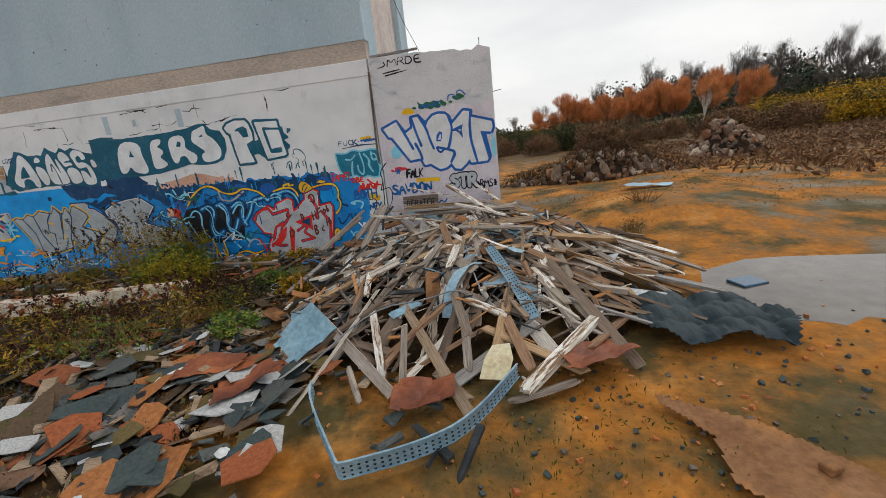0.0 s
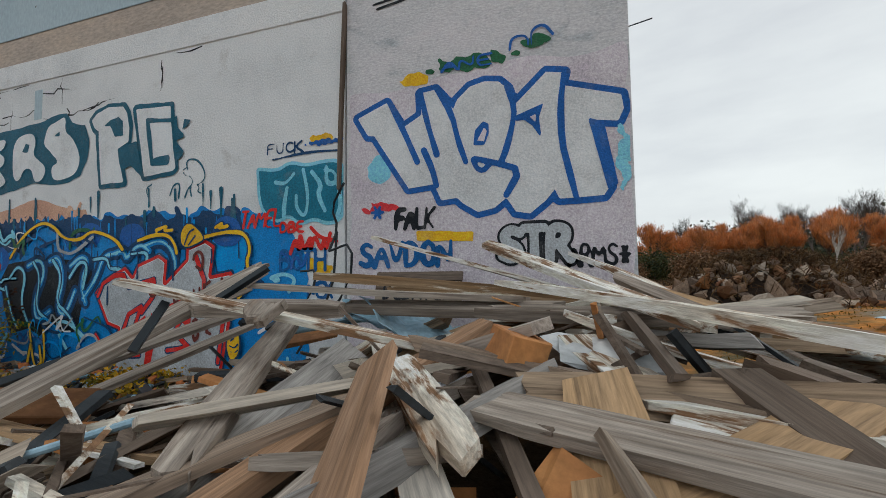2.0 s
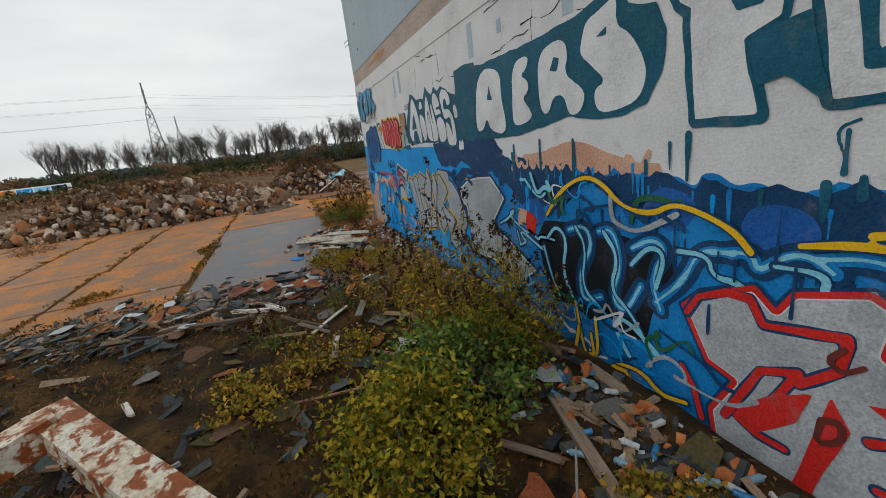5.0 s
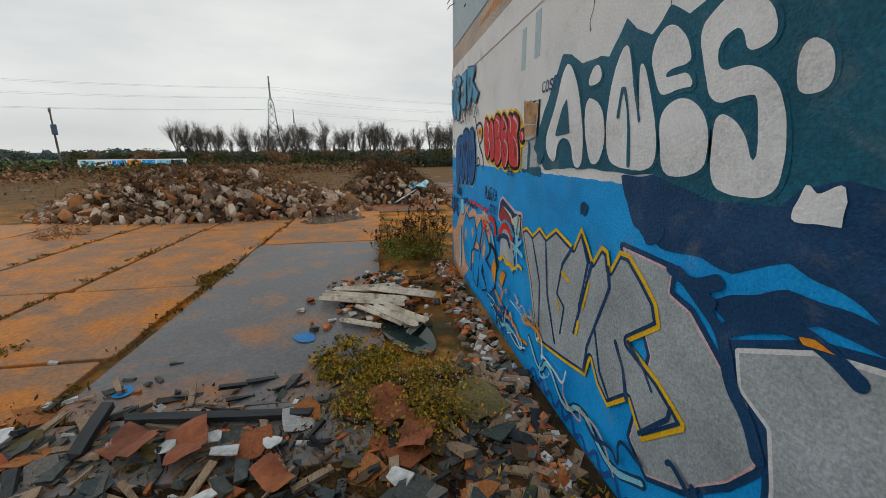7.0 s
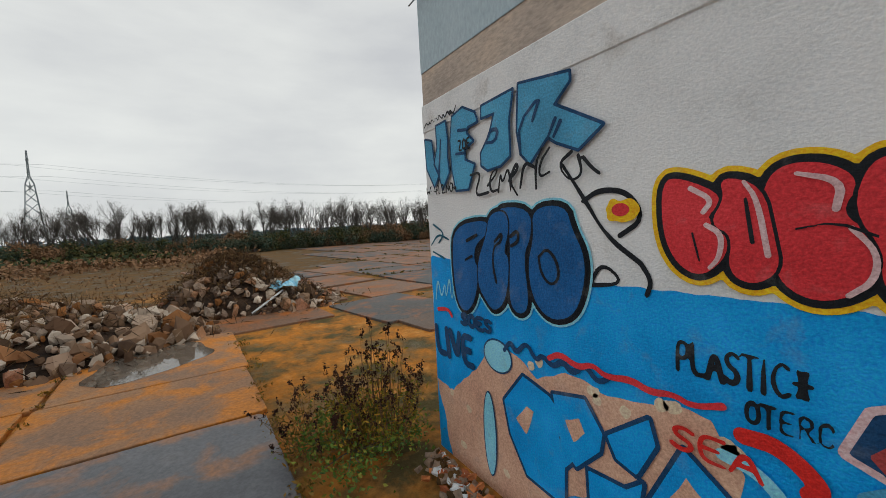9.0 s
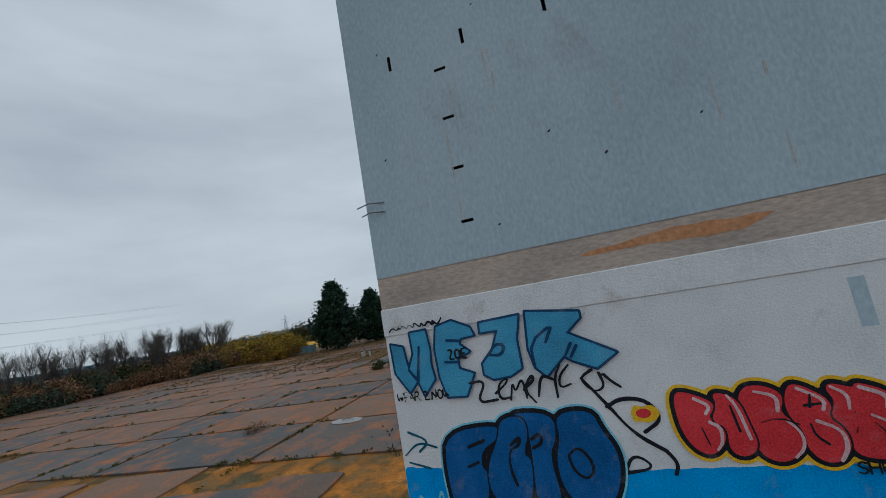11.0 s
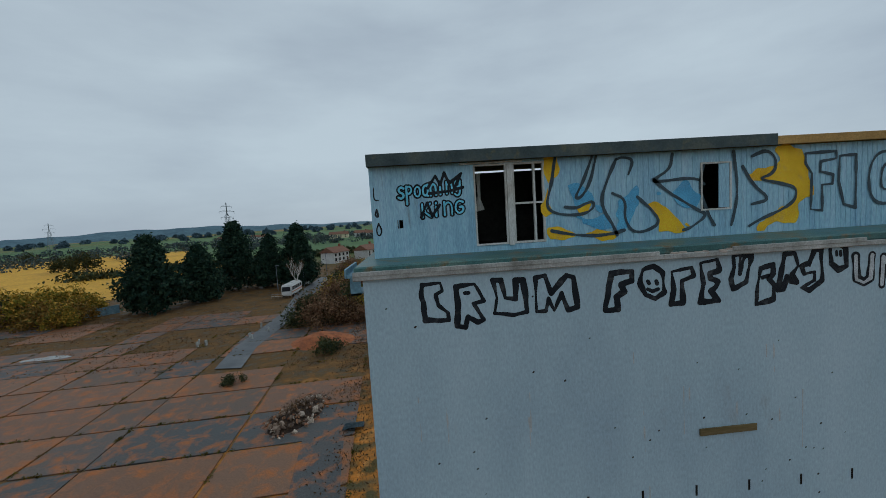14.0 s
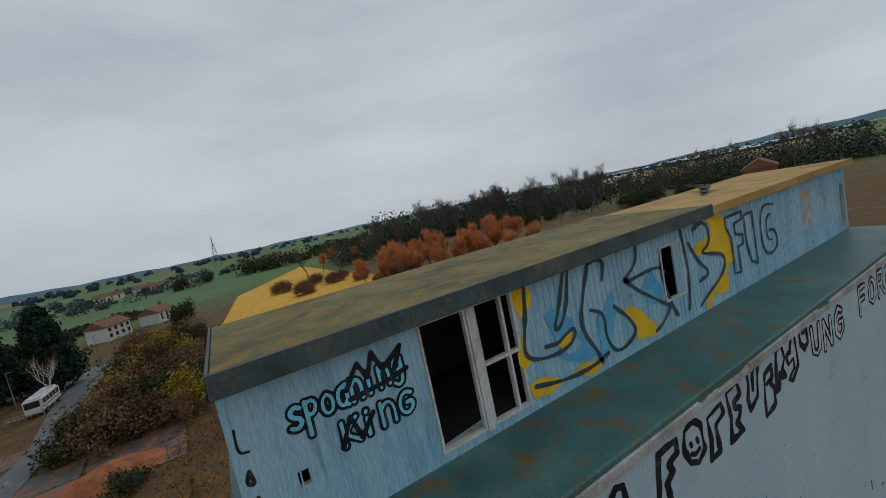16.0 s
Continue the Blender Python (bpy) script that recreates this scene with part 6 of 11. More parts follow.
def scrap_field():
    """Chips of slate, brick, plaster and splinters too small to count."""
    q = np.random.default_rng(9)
    for label, mat, count, size in (("small chips of slate", SLATE, 900, 0.10), ("orange brick crumbs", BRICK, 260, 0.055), ("white plaster chips", WHITE_BIT, 150, 0.05), ("dark splinters of wood", CHAR, 420, 0.09), ("brown wood splinters", TIMBER, 420, 0.10)):
        pieces = []
        for k in range(count):
            zone = q.uniform()
            if zone < 0.45:
                x, y = q.normal(17.5, 2.2), q.normal(-7.5, 2.2)
            elif zone < 0.75:
                x, y = q.uniform(6.5, 19.5), -0.25 - abs(q.normal(0, 0.9))
            else:
                x, y = q.normal(8.2, 1.0), q.uniform(-10, -0.6)
            if y > -0.12 or x < 3 or y < -12.4:
                continue
            z = max(0.03, sh(x, y) if 6 < x < 21 else 0.03)
            s = size * q.uniform(0.4, 1.6)
            l = (2.6 if mat in (CHAR, TIMBER) else 1.0)
            v, f = box_data(-s * l, s * l, -s * q.uniform(0.2, 0.6), s * q.uniform(0.2, 0.6), -0.01, 0.012 + 0.3 * s * q.uniform())
            m = tilt(x, y, z, q.normal(0, 12), q.normal(0, 12), q.uniform(0, 360))
            pieces.append(([tuple(m @ Vector(p)) for p in np.array(v) + q.uniform(-0.3, 0.3, (8, 3)) * s * 0.6], f, 0))
        thing("scraps", label + " strewn on the soil", "debris", joined("scraps", pieces, [mat]), kind="stuff")


scrap_field()
mud_bits = []
for n in range(420):
    x, y = q_h.normal(26.0, 2.6), q_h.normal(-8.4, 1.6)
    s = q_h.uniform(0.008, 0.034)
    v, f = box_data(-s, s, -s * 0.8, s * 0.7, -0.02, 0.012 + s * 0.4)
    m = tilt(x, y, land_at(x, y) + 0.005, q_h.normal(0, 15), q_h.normal(0, 15), q_h.uniform(0, 360))
    mud_bits.append(([tuple(m @ Vector(p)) for p in np.array(v) + q_h.uniform(-0.3, 0.3, (8, 3)) * s], f, int(q_h.choice([0, 0, 1, 2, 3]))))
thing("scraps", "stones, splinters and crumbs on the orange mud", "debris", joined("scraps", mud_bits, [SLATE, BRICK, TIMBER, RUST_BOARD]), kind="stuff")
WHITE_SHAPES = [slate_mesh("plaster_scrap", 900 + n, WHITE_BIT, 0.02) for n in range(6)]
for n in range(26):
    x, y = (r_sl.normal(18.8, 1.4), r_sl.normal(-8.0, 1.4)) if n < 15 else (r_sl.normal(8.2, 0.6), r_sl.uniform(-8.5, -1.5))
    thing("plaster_scrap", "broken white plasterboard scrap among slates", "scrap", WHITE_SHAPES[n % 6], tilt(x, y, max(0.05, sh(x, y)) + 0.09, r_sl.normal(0, 14), r_sl.normal(0, 14), r_sl.uniform(0, 360), 0.35 * r_sl.uniform(0.5, 1.3)), group="plaster scraps")

for n, (x, y, L, w, turn, mat, lab) in enumerate(((7.55, -4.3, 2.2, 0.13, 88, CHAR, "charred black beam on broken slates"), (7.6, -5.75, 0.9, 0.15, 12, CHAR, "charred upright board among slates"), (9.35, -4.8, 0.9, 0.10, 60, PALE_TIMBER, "split pale timber offcut on slates"),
                                                  (9.5, -4.3, 0.7, 0.12, 30, PALE_TIMBER, "pale timber offcut on rusty sheet"), (9.3, -6.3, 0.5, 0.09, 100, TIMBER, "short orange timber offcut on slates"), (9.6, -5.4, 1.3, 0.1, 80, TIMBER, "grey board on rubbish"),
                                                  (16.2, -1.4, 2.4, 0.13, 165, TIMBER, "brown plank along the wall foot"), (13.6, -1.9, 2.0, 0.12, 160, TIMBER, "brown plank in the undergrowth"), (18.3, -1.0, 1.8, 0.12, 150, CHAR, "black charred pole by the wall"),
                                                  (19.2, -2.4, 1.6, 0.14, 120, CHAR, "black wet pole on rubbish"))):
    thing("timber_offcut", lab, "timber", plank_mesh("timber_offcut", L, w, w * 0.6, 950 + n, mat), pose(x, y, max(0.05, sh(x, y)) + w * 0.35 + 0.03, r_sl.uniform(-10, 10), r_sl.uniform(-3, 3), turn))

RUSTY = surface("rusty_brown_sheet", [(0.09, 0.026, 0.014), (0.21, 0.062, 0.026), (0.33, 0.11, 0.04)], 0.65, 1.3, 14.0, stain=((0.42, 0.42, 0.42), 0.66, 0.72))
for n, (x, y, s, t) in enumerate(((8.06, -4.5, 0.34, 20), (8.0, -5.1, 0.24, 60), (7.75, -2.2, 0.30, 10), (8.3, -1.9, 0.30, -20), (8.7, -3.4, 0.22, 40), (19.4, -7.2, 0.5, 10), (20.3, -7.6, 0.45, 40), (17.4, -2.3, 0.35, 35), (22.9, -8.0, 0.4, 5), (25.1, -7.2, 0.45, 30))):
    crumpled("rusty_sheet", "curled rusty brown sheet lying on rubbish", "sheet metal", [(-s, -s * 0.6), (s, -s * 0.5), (s * 0.9, s * 0.6), (-s * 0.8, s * 0.7)], 100 + n, RUSTY, 0.09, 0.05, pose(x, y, max(0.03, sh(x, y) if x < 21 else 0.03) + 0.08, r_sl.normal(0, 6), r_sl.normal(0, 6), t))

crumpled("mossy_sheet", "flat mossy olive sheet beside the wall", "sheet", [(-0.32, -0.24), (0.3, -0.26), (0.34, 0.22), (-0.26, 0.28)], 140, FELT_MOSS, 0.03, 0.03, pose(7.76, -1.05, 0.13, 4, 3, 30))


def spray_can(label, mat):
    ob = thing("spray_can", label, "spray can", group="empty spray cans")
    part("body", tube_mesh("body", [(np.array([(0, 0, 0), (0, 0, 0.004), (0, 0, 0.15), (0, 0, 0.165)]), [0.030, 0.033, 0.033, 0.022])], mat, 14), ob)
    part("cap", tube_mesh("cap", [(np.array([(0, 0, 0.165), (0, 0, 0.178), (0, 0, 0.19)]), [0.012, 0.012, 0.006])], WHITE_BIT, 8), ob)
    return ob


can_kinds = [spray_can("empty silver spray can on rubbish", ZINC), spray_can("empty blue spray can on rubbish", surface("blue_can", [(0.03, 0.16, 0.36), (0.06, 0.24, 0.46)], 0.35, 4, 20, metal=0.3)), spray_can("empty white spray can on rubbish", WHITE_BIT)]
q_c = np.random.default_rng(15)
for n in range(40):
    x = q_c.uniform(13.4, 19.4)
    y = -0.35 - abs(q_c.normal(0, 0.55))
    m = pose(x, y, sh(x, y) + 0.05, 90 + q_c.normal(0, 14), 0, q_c.uniform(0, 360))
    if n < 3:
        can_kinds[n].matrix_basis = m
    else:
        copy_thing(can_kinds[n % 3], m)
brick_bit = [stone_mesh("brick_bit", 640 + k, BRICK) for k in range(5)]
for n in range(60):
    x = q_c.uniform(12.0, 19.6) if n < 45 else q_c.uniform(6.5, 10)
    y = -0.3 - abs(q_c.normal(0, 0.6))
    thing("brick_bit", "broken orange brick lump on rubbish", "brick", brick_bit[n % 5], pose(x, y, sh(x, y) + 0.03, *q_c.uniform(0, 360, 3)) @ Matrix.Scale(q_c.uniform(0.06, 0.17), 4), group="broken bricks")

ring = np.array([(0.17 * math.cos(a), 0.17 * math.sin(a), 0.0) for a in np.linspace(0, 2 * math.pi, 25)])
hoop = thing("plastic_hoop", "black plastic hoop with a pale rim lying on wet soil", "hoop", at=pose(18.4, -3.5, sh(18.4, -3.5) + 0.10, 12, 8, 0))
part("band", tube_mesh("band", [(ring, 0.022)], BLACK_PIPE, 8), hoop)
part("rim", tube_mesh("rim", [(ring * 0.93 + np.array([0, 0, 0.022]), 0.006)], WHITE_BIT, 6), hoop, "pale worn rim")
thing("foam_lump", "crumbling orange foam lump on wet soil", "foam", stone_mesh("foam_lump", 671, RUST_BOARD, 0.4), pose(18.55, -3.05, sh(18.55, -3.05) + 0.09, 20, 10, 40) @ Matrix.Scale(0.17, 4))
crumpled("peg_board", "brown perforated board lying in weeds", "board", [(-0.3, -0.22), (0.28, -0.24), (0.3, 0.2), (-0.26, 0.24)], 150, CARD, 0.03, 0.03, pose(17.3, -4.85, sh(17.3, -4.85) + 0.14, 14, -10, 25))
for n in range(2):
    thing("cable", "bright blue cable end on broken timber", "cable", tube_mesh("cable", [(chaikin(np.array([(18.5, -2.0 + 0.06 * n, 0.36), (18.75, -2.1, 0.40), (19.05, -2.25 - 0.08 * n, 0.34)]), 2), 0.012)], P_SPLASH, 6), group="blue cable ends")

# White rusty portal frame lying in the weeds.
portal = thing("steel_portal_frame", "fallen white-painted rusty steel box frame in weeds", "steel frame")


def box_beam(name, a, b, w, h):
    a, b = Vector(a), Vector(b)
    d = b - a
    L = d.length
    v, f = [], []
    n = 9
    q = np.random.default_rng(int(L * 1000))
    for i in range(n):
        x = L * i / (n - 1)
        for p, s in ((-1, -1), (1, -1), (1, 1), (-1, 1)):
            v.append((x, p * w / 2 + q.uniform(-0.006, 0.006), s * h / 2 + q.uniform(-0.006, 0.006)))
    for i in range(n - 1):
        f += [(i * 4 + k, i * 4 + (k + 1) % 4, (i + 1) * 4 + (k + 1) % 4, (i + 1) * 4 + k) for k in range(4)]
    f += [(3, 2, 1, 0), tuple((n - 1) * 4 + k for k in range(4))]
    me = mesh_of(name, v, f, [RUST_WHITE])
    return part(name, me, portal, "", Matrix.Translation(a) @ d.to_track_quat("X", "Z").to_matrix().to_4x4())


box_beam("beam", (16.4, -3.86, 0.40), (13.6, -6.3, 0.95), 0.36, 0.30)
box_beam("leg", (13.75, -6.15, 0.96), (16.2, -9.7, 0.25), 0.34, 0.30)
part("end_plate", box("end_plate", -0.02, 0.02, -0.22, 0.22, -0.2, 0.2, RUSTY, 0.006), portal, "rusted end plate", Matrix.Translation((16.42, -3.84, 0.396)) @ Vector((2.8, 2.44, -0.55)).to_track_quat("X", "Z").to_matrix().to_4x4())


# ---------- corrugated sheets on the apron ----------
def corrugated(name, length, width, seed, waves=5):
    q = np.random.default_rng(seed)
    n = waves * 8 + 1
    ys = np.linspace(-width / 2, width / 2, n)
    z = 0.028 * np.cos(np.linspace(0, waves * 2 * np.pi, n))
    xs = np.array([-length / 2, 0, length / 2])
    vs, m = [], n
    for lift in (0, 0.009):
        for x in xs:
            e = q.uniform(-0.04, 0.04, n) if x else 0 * ys
            vs += [(x + e[i], ys[i], z[i] + lift) for i in range(n)]
    fs = []
    for j in range(2):
        for i in range(n - 1):
            fs += [(j * m + i + 1, j * m + i, (j + 1) * m + i, (j + 1) * m + i + 1), (3 * m + j * m + i, 3 * m + j * m + i + 1, 3 * m + (j + 1) * m + i + 1, 3 * m + (j + 1) * m + i)]
    for i in range(n - 1):
        fs += [(i, i + 1, 3 * m + i + 1, 3 * m + i), (2 * m + i + 1, 2 * m + i, 5 * m + i, 5 * m + i + 1)]
    for j in range(2):
        fs += [(j * m, 3 * m + j * m, 3 * m + (j + 1) * m, (j + 1) * m), (j * m + n - 1, (j + 1) * m + n - 1, 3 * m + (j + 1) * m + n - 1, 3 * m + j * m + n - 1)]
    return mesh_of(name, vs, fs, [ASBESTOS])


for n, (x, y, z, L, W, t, a, b) in enumerate(((4.75, -2.0, 0.20, 1.7, 0.42, 30, 4, -5), (4.55, -2.35, 0.14, 1.6, 0.30, 36, -3, -3), (3.7, -2.7, 0.16, 1.9, 0.5, 75, 5, 2), (3.1, -2.3, 0.13, 1.9, 0.3, 84, -4, 2),
                                              (3.4, -1.8, 0.17, 1.5, 0.34, 70, 6, 3), (2.75, -2.7, 0.10, 1.5, 0.26, 95, 3, 0), (5.1, -1.55, 0.10, 0.95, 0.16, -28, 2, -2), (4.9, -2.7, 0.09, 0.8, 0.2, 60, 0, 0))):
    thing("corrugated_sheet", "broken pale corrugated cement sheet on concrete", "roof sheet", corrugated("corrugated_sheet", L, W, 1000 + n, max(1, int(W / 0.14))), pose(x, y, z, a, b, t), group="broken corrugated sheets")
bits = []
for n in range(330):
    x, y = r_sl.normal(3.2, 0.9), r_sl.normal(-2.3, 0.6)
    s = r_sl.uniform(0.03, 0.11)
    v, f = box_data(-s, s, -s * 0.7, s * 0.6, -0.01, 0.02 + s * 0.3)
    m = tilt(x, y, 0.05, r_sl.normal(0, 15), r_sl.normal(0, 15), r_sl.uniform(0, 360))
    bits.append(([tuple(m @ Vector(p)) for p in np.array(v) + r_sl.uniform(-0.3, 0.3, (8, 3)) * s], f, int(r_sl.integers(0, 4))))
thing("scraps", "broken cement sheet and slate fragments on concrete", "debris", joined("scraps", bits, [ASBESTOS, SLATE, SOIL_AND_GAPS, BRICK]), kind="stuff")
bits = []
for n in range(620):
    x = r_sl.uniform(0.3, 10.0)
    y = -0.22 - abs(r_sl.normal(0, 0.33)) * (0.6 + 0.09 * x)
    s = r_sl.uniform(0.02, 0.085)
    v, f = box_data(-s, s, -s * 0.8, s * 0.7, -0.02, 0.015 + s * 0.45)
    m = tilt(x, y, max(0.03, sh(x, y) if x > 6.2 else 0.03), r_sl.normal(0, 18), r_sl.normal(0, 18), r_sl.uniform(0, 360))
    bits.append(([tuple(m @ Vector(p)) for p in np.array(v) + r_sl.uniform(-0.3, 0.3, (8, 3)) * s], f, int(r_sl.choice([0, 0, 0, 1, 2, 3, 4]))))
thing("scraps", "stones, slate and brick crumbs along the wall foot", "debris", joined("scraps", bits, [RUBBLE, SLATE, BRICK, WHITE_BIT, SOIL_AND_GAPS]), kind="stuff")


def splash(label, cx, cy, rx, ry, seed, mat, turn=0.0):
    def field(X, Y):
        c, s = math.cos(turn), math.sin(turn)
        return (np.hypot(((X - cx) * c + (Y - cy) * s) / rx, (-(X - cx) * s + (Y - cy) * c) / ry) - 1 + 0.5 * ragged(X, Y, seed, 7.0)) * 0.3
    v, f = flat_shape(field, cx - 2 * rx, cx + 2 * rx, cy - 2 * rx, cy + 2 * rx, 0.03)
    return thing("paint_splash", label, "paint", mesh_of("paint_splash", [(x, y, 0.042) for x, y in v], f, [mat]))


splash("spilt blue paint on wet concrete", 5.2, -3.75, 0.22, 0.15, 1, P_SPLASH, 0.4)
splash("spilt blue paint on wet concrete", 6.6, -6.0, 0.16, 0.13, 2, P_SPLASH)


# ---------- rubble heaps ----------
def rubble_heap(label, centre, reach, height, turn, stones, seed, big=0.55, twigs=0):
    q = np.random.default_rng(seed)
    ob = thing("rubble_heap", label, "rubble heap")
    c, s = math.cos(math.radians(turn)), math.sin(math.radians(turn))

    def hgt(X, Y):
        a, b = ((X - centre[0]) * c + (Y - centre[1]) * s) / reach[0], (-(X - centre[0]) * s + (Y - centre[1]) * c) / reach[1]
        r_ = np.hypot(a, b)
        return height * np.clip(1 - r_ ** 1.6, -0.2, 1) * (0.85 + 0.28 * ragged(X, Y, seed, 0.6)) + 0.18 * bumps(X, Y, seed, 1.6) * np.clip(1.1 - r_, 0, 1)
    m = max(reach) * 1.1
    base = land_at(*centre)
    # This dark sheet shows between the stones as their painted shade.
    part("core", sheet("core", lambda X, Y: base + hgt(X, Y) - 0.15, centre[0] - m, centre[0] + m, centre[1] - m, centre[1] + m, 80, 80, RUBBLE_CORE, lambda X, Y: hgt(X, Y) + 0.1), ob, "dark rubble and brambles, gap shade painted in")
    shapes = [stone_mesh("stone", seed * 50 + k, RUBBLE) for k in range(14)]
    n, loose = 0, []
    while n < stones:
        a, b = q.uniform(-1.02, 1.02, 2)
        if a * a + b * b > 1.02:
            continue
        x, y = centre[0] + a * reach[0] * c - b * reach[1] * s, centre[1] + a * reach[0] * s + b * reach[1] * c
        z = base + float(hgt(np.array(x), np.array(y)))
        if z < base - 0.05:
            z = base
        size = big * q.choice([0.4, 0.55, 0.75, 1.0, 1.45], p=[0.3, 0.3, 0.22, 0.13, 0.05]) * q.uniform(0.8, 1.2)
        pm = pose(x, y, z + 0.05 * size, *q.uniform(0, 360, 3)) @ Matrix.Diagonal((size, size * q.uniform(0.7, 1), size * q.uniform(0.5, 0.9), 1))
        if n < 290:
            part("stone", shapes[n % 14], ob, at=pm)
        else:
            me = shapes[n % 14]
            loose.append(([tuple(pm @ v.co) for v in me.vertices], [tuple(p.vertices) for p in me.polygons], 0))
        n += 1
    if loose:
        ob2 = part("loose_rubble", joined("loose_rubble", loose, [RUBBLE_REST]), ob)
        ob2["kind"] = "stuff"
    if twigs:
        a, b = q.normal(0, 0.4, (2, twigs))
        X, Y = centre[0] + a * reach[0] * c - b * reach[1] * s, centre[1] + a * reach[0] * s + b * reach[1] * c
        pts = np.stack([X, Y, base + np.maximum(0, hgt(X, Y)) + q.uniform(0, 0.55, twigs)], 1)
        ob3 = part("bramble", leaf_cloud("bramble", pts, 0.026, BRAMBLE, q, 1.2, 16.0), ob, "dark bare brambles")
        ob3["kind"] = "stuff"
    return ob


rubble_heap("long heap of broken concrete and brick on the yard", (-13.3, -12.4), (9.6, 4.6), 3.1, 86, 2300, 2, 0.46, 5200)
rubble_heap("lower heap of rubble overgrown with dark brambles", (-17.6, -1.5), (5.0, 3.1), 2.3, 60, 700, 3, 0.44, 6500)
rubble_heap("brown heap of brick and concrete rubble on the bank", (30.4, 12.6), (3.9, 2.8), 2.0, -25, 620, 4, 0.40, 5200)
rubble_heap("low dark tail of rubble beside the brown heap", (26.8, 14.6), (3.2, 1.8), 0.9, -10, 150, 9, 0.34, 1500)
rubble_heap("small heap of pale rubble before the trees", (41.0, 21.5), (2.6, 2.2), 2.3, -10, 230, 5, 0.55)
rubble_heap("dark heap of demolition rubbish by the yard edge", (-10.4, 26.3), (4.0, 2.2), 1.0, 70, 190, 6, 0.45, 900)
crumpled("tarpaulin", "torn pale blue tarpaulin caught on the rubble", "tarpaulin", [(-1.1, -0.35), (0.2, -0.5), (1.1, -0.2), (0.9, 0.4), (-0.3, 0.3), (-1.0, 0.5)], 51, BLUE_TARP, 0.22, 0.1, pose(-15.4, 0.2, 1.0, 24, -8, 40))
crumpled("plastic_sheet", "small dark plastic sheet on the yard edge", "sheeting", [(-0.9, -0.4), (0.8, -0.5), (0.9, 0.3), (-0.6, 0.5)], 52, TARP, 0.1, 0.08, pose(-9.6, 22.0, 0.05, 0, 0, 20))
thing("pole", "white plastic pole lying on rubble", "pole", tube_mesh("pole", [(np.array([(-14.2, -1.4, 0.15), (-14.9, 0.1, 0.95)]), 0.05)], WHITE_BIT, 8))


# ---------- graffiti ----------
SKY_BLUE = paint("bright_blue_wall_paint", (0.009, 0.29, 0.84))
MID_BLUE = paint("cobalt_wall_paint", (0.011, 0.205, 0.58))
NAVY = paint("navy_spray_paint", (0.008, 0.048, 0.13))
TEAL = paint("dark_teal_spray_paint", (0.010, 0.095, 0.155))
SILVER = paint("silver_spray_paint", (0.40, 0.43, 0.46), 0.45)
SILVER_WHITE = paint("worn_white_silver_paint", (0.66, 0.69, 0.72), 0.5)
WHITE_P = paint("white_spray_paint", (0.74, 0.78, 0.82))
GREY_P = paint("mid_grey_spray_paint", (0.32, 0.36, 0.39), 0.5)
LIGHT_BLUE = paint("pale_blue_spray_paint", (0.22, 0.58, 0.82))
STEEL_BLUE = paint("steel_blue_spray_paint", (0.07, 0.30, 0.50))
ROYAL = paint("royal_blue_spray_paint", (0.015, 0.10, 0.36))
DEEP_BLUE = paint("deep_blue_spray_paint", (0.010, 0.10, 0.30))
YELLOW = paint("yellow_spray_paint", (0.85, 0.44, 0.012))
RED = paint("red_spray_paint", (0.62, 0.022, 0.018))
ROSE = paint("rose_red_spray_paint", (0.62, 0.035, 0.045))
PEACH = paint("peach_spray_paint", (0.62, 0.35, 0.25))
ORANGE = paint("orange_spray_paint", (0.78, 0.26, 0.02))
BLACK_P = paint("black_spray_paint", (0.008, 0.011, 0.016))
GREEN_P = paint("green_spray_paint", (0.02, 0.11, 0.05))
LILAC = paint("lilac_wash", (0.60, 0.54, 0.62))
PINK = paint("pale_pink_spray_paint", (0.66, 0.42, 0.44))
MAROON = paint("maroon_spray_paint", (0.30, 0.045, 0.045))
SAND = paint("cream_spray_paint", (0.66, 0.50, 0.36))
PETROL = paint("petrol_blue_spray_paint", (0.015, 0.17, 0.27))
WALL_P = paint("grey_infill_paint", (0.46, 0.48, 0.50))


def strokes(*texts):
    return [chaikin(np.array([[float(c) for c in q.split(",")] for q in t.split()]), 2) for t in texts]


def outlines(texts, smooth=0):
    return [chaikin(np.array([[float(c) for c in q.split(",")] for q in t.split()]), smooth) if smooth else np.array([[float(c) for c in q.split(",")] for q in t.split()]) for t in texts]


def rounded(texts):
    """Closed outlines with softened corners."""
    out = []
    for p in outlines(texts):
        for _ in range(2):
            nxt = np.roll(p, -1, 0)
            p = np.stack([0.75 * p + 0.25 * nxt, 0.25 * p + 0.75 * nxt], 1).reshape(-1, 2)
        out.append(p)
    return out


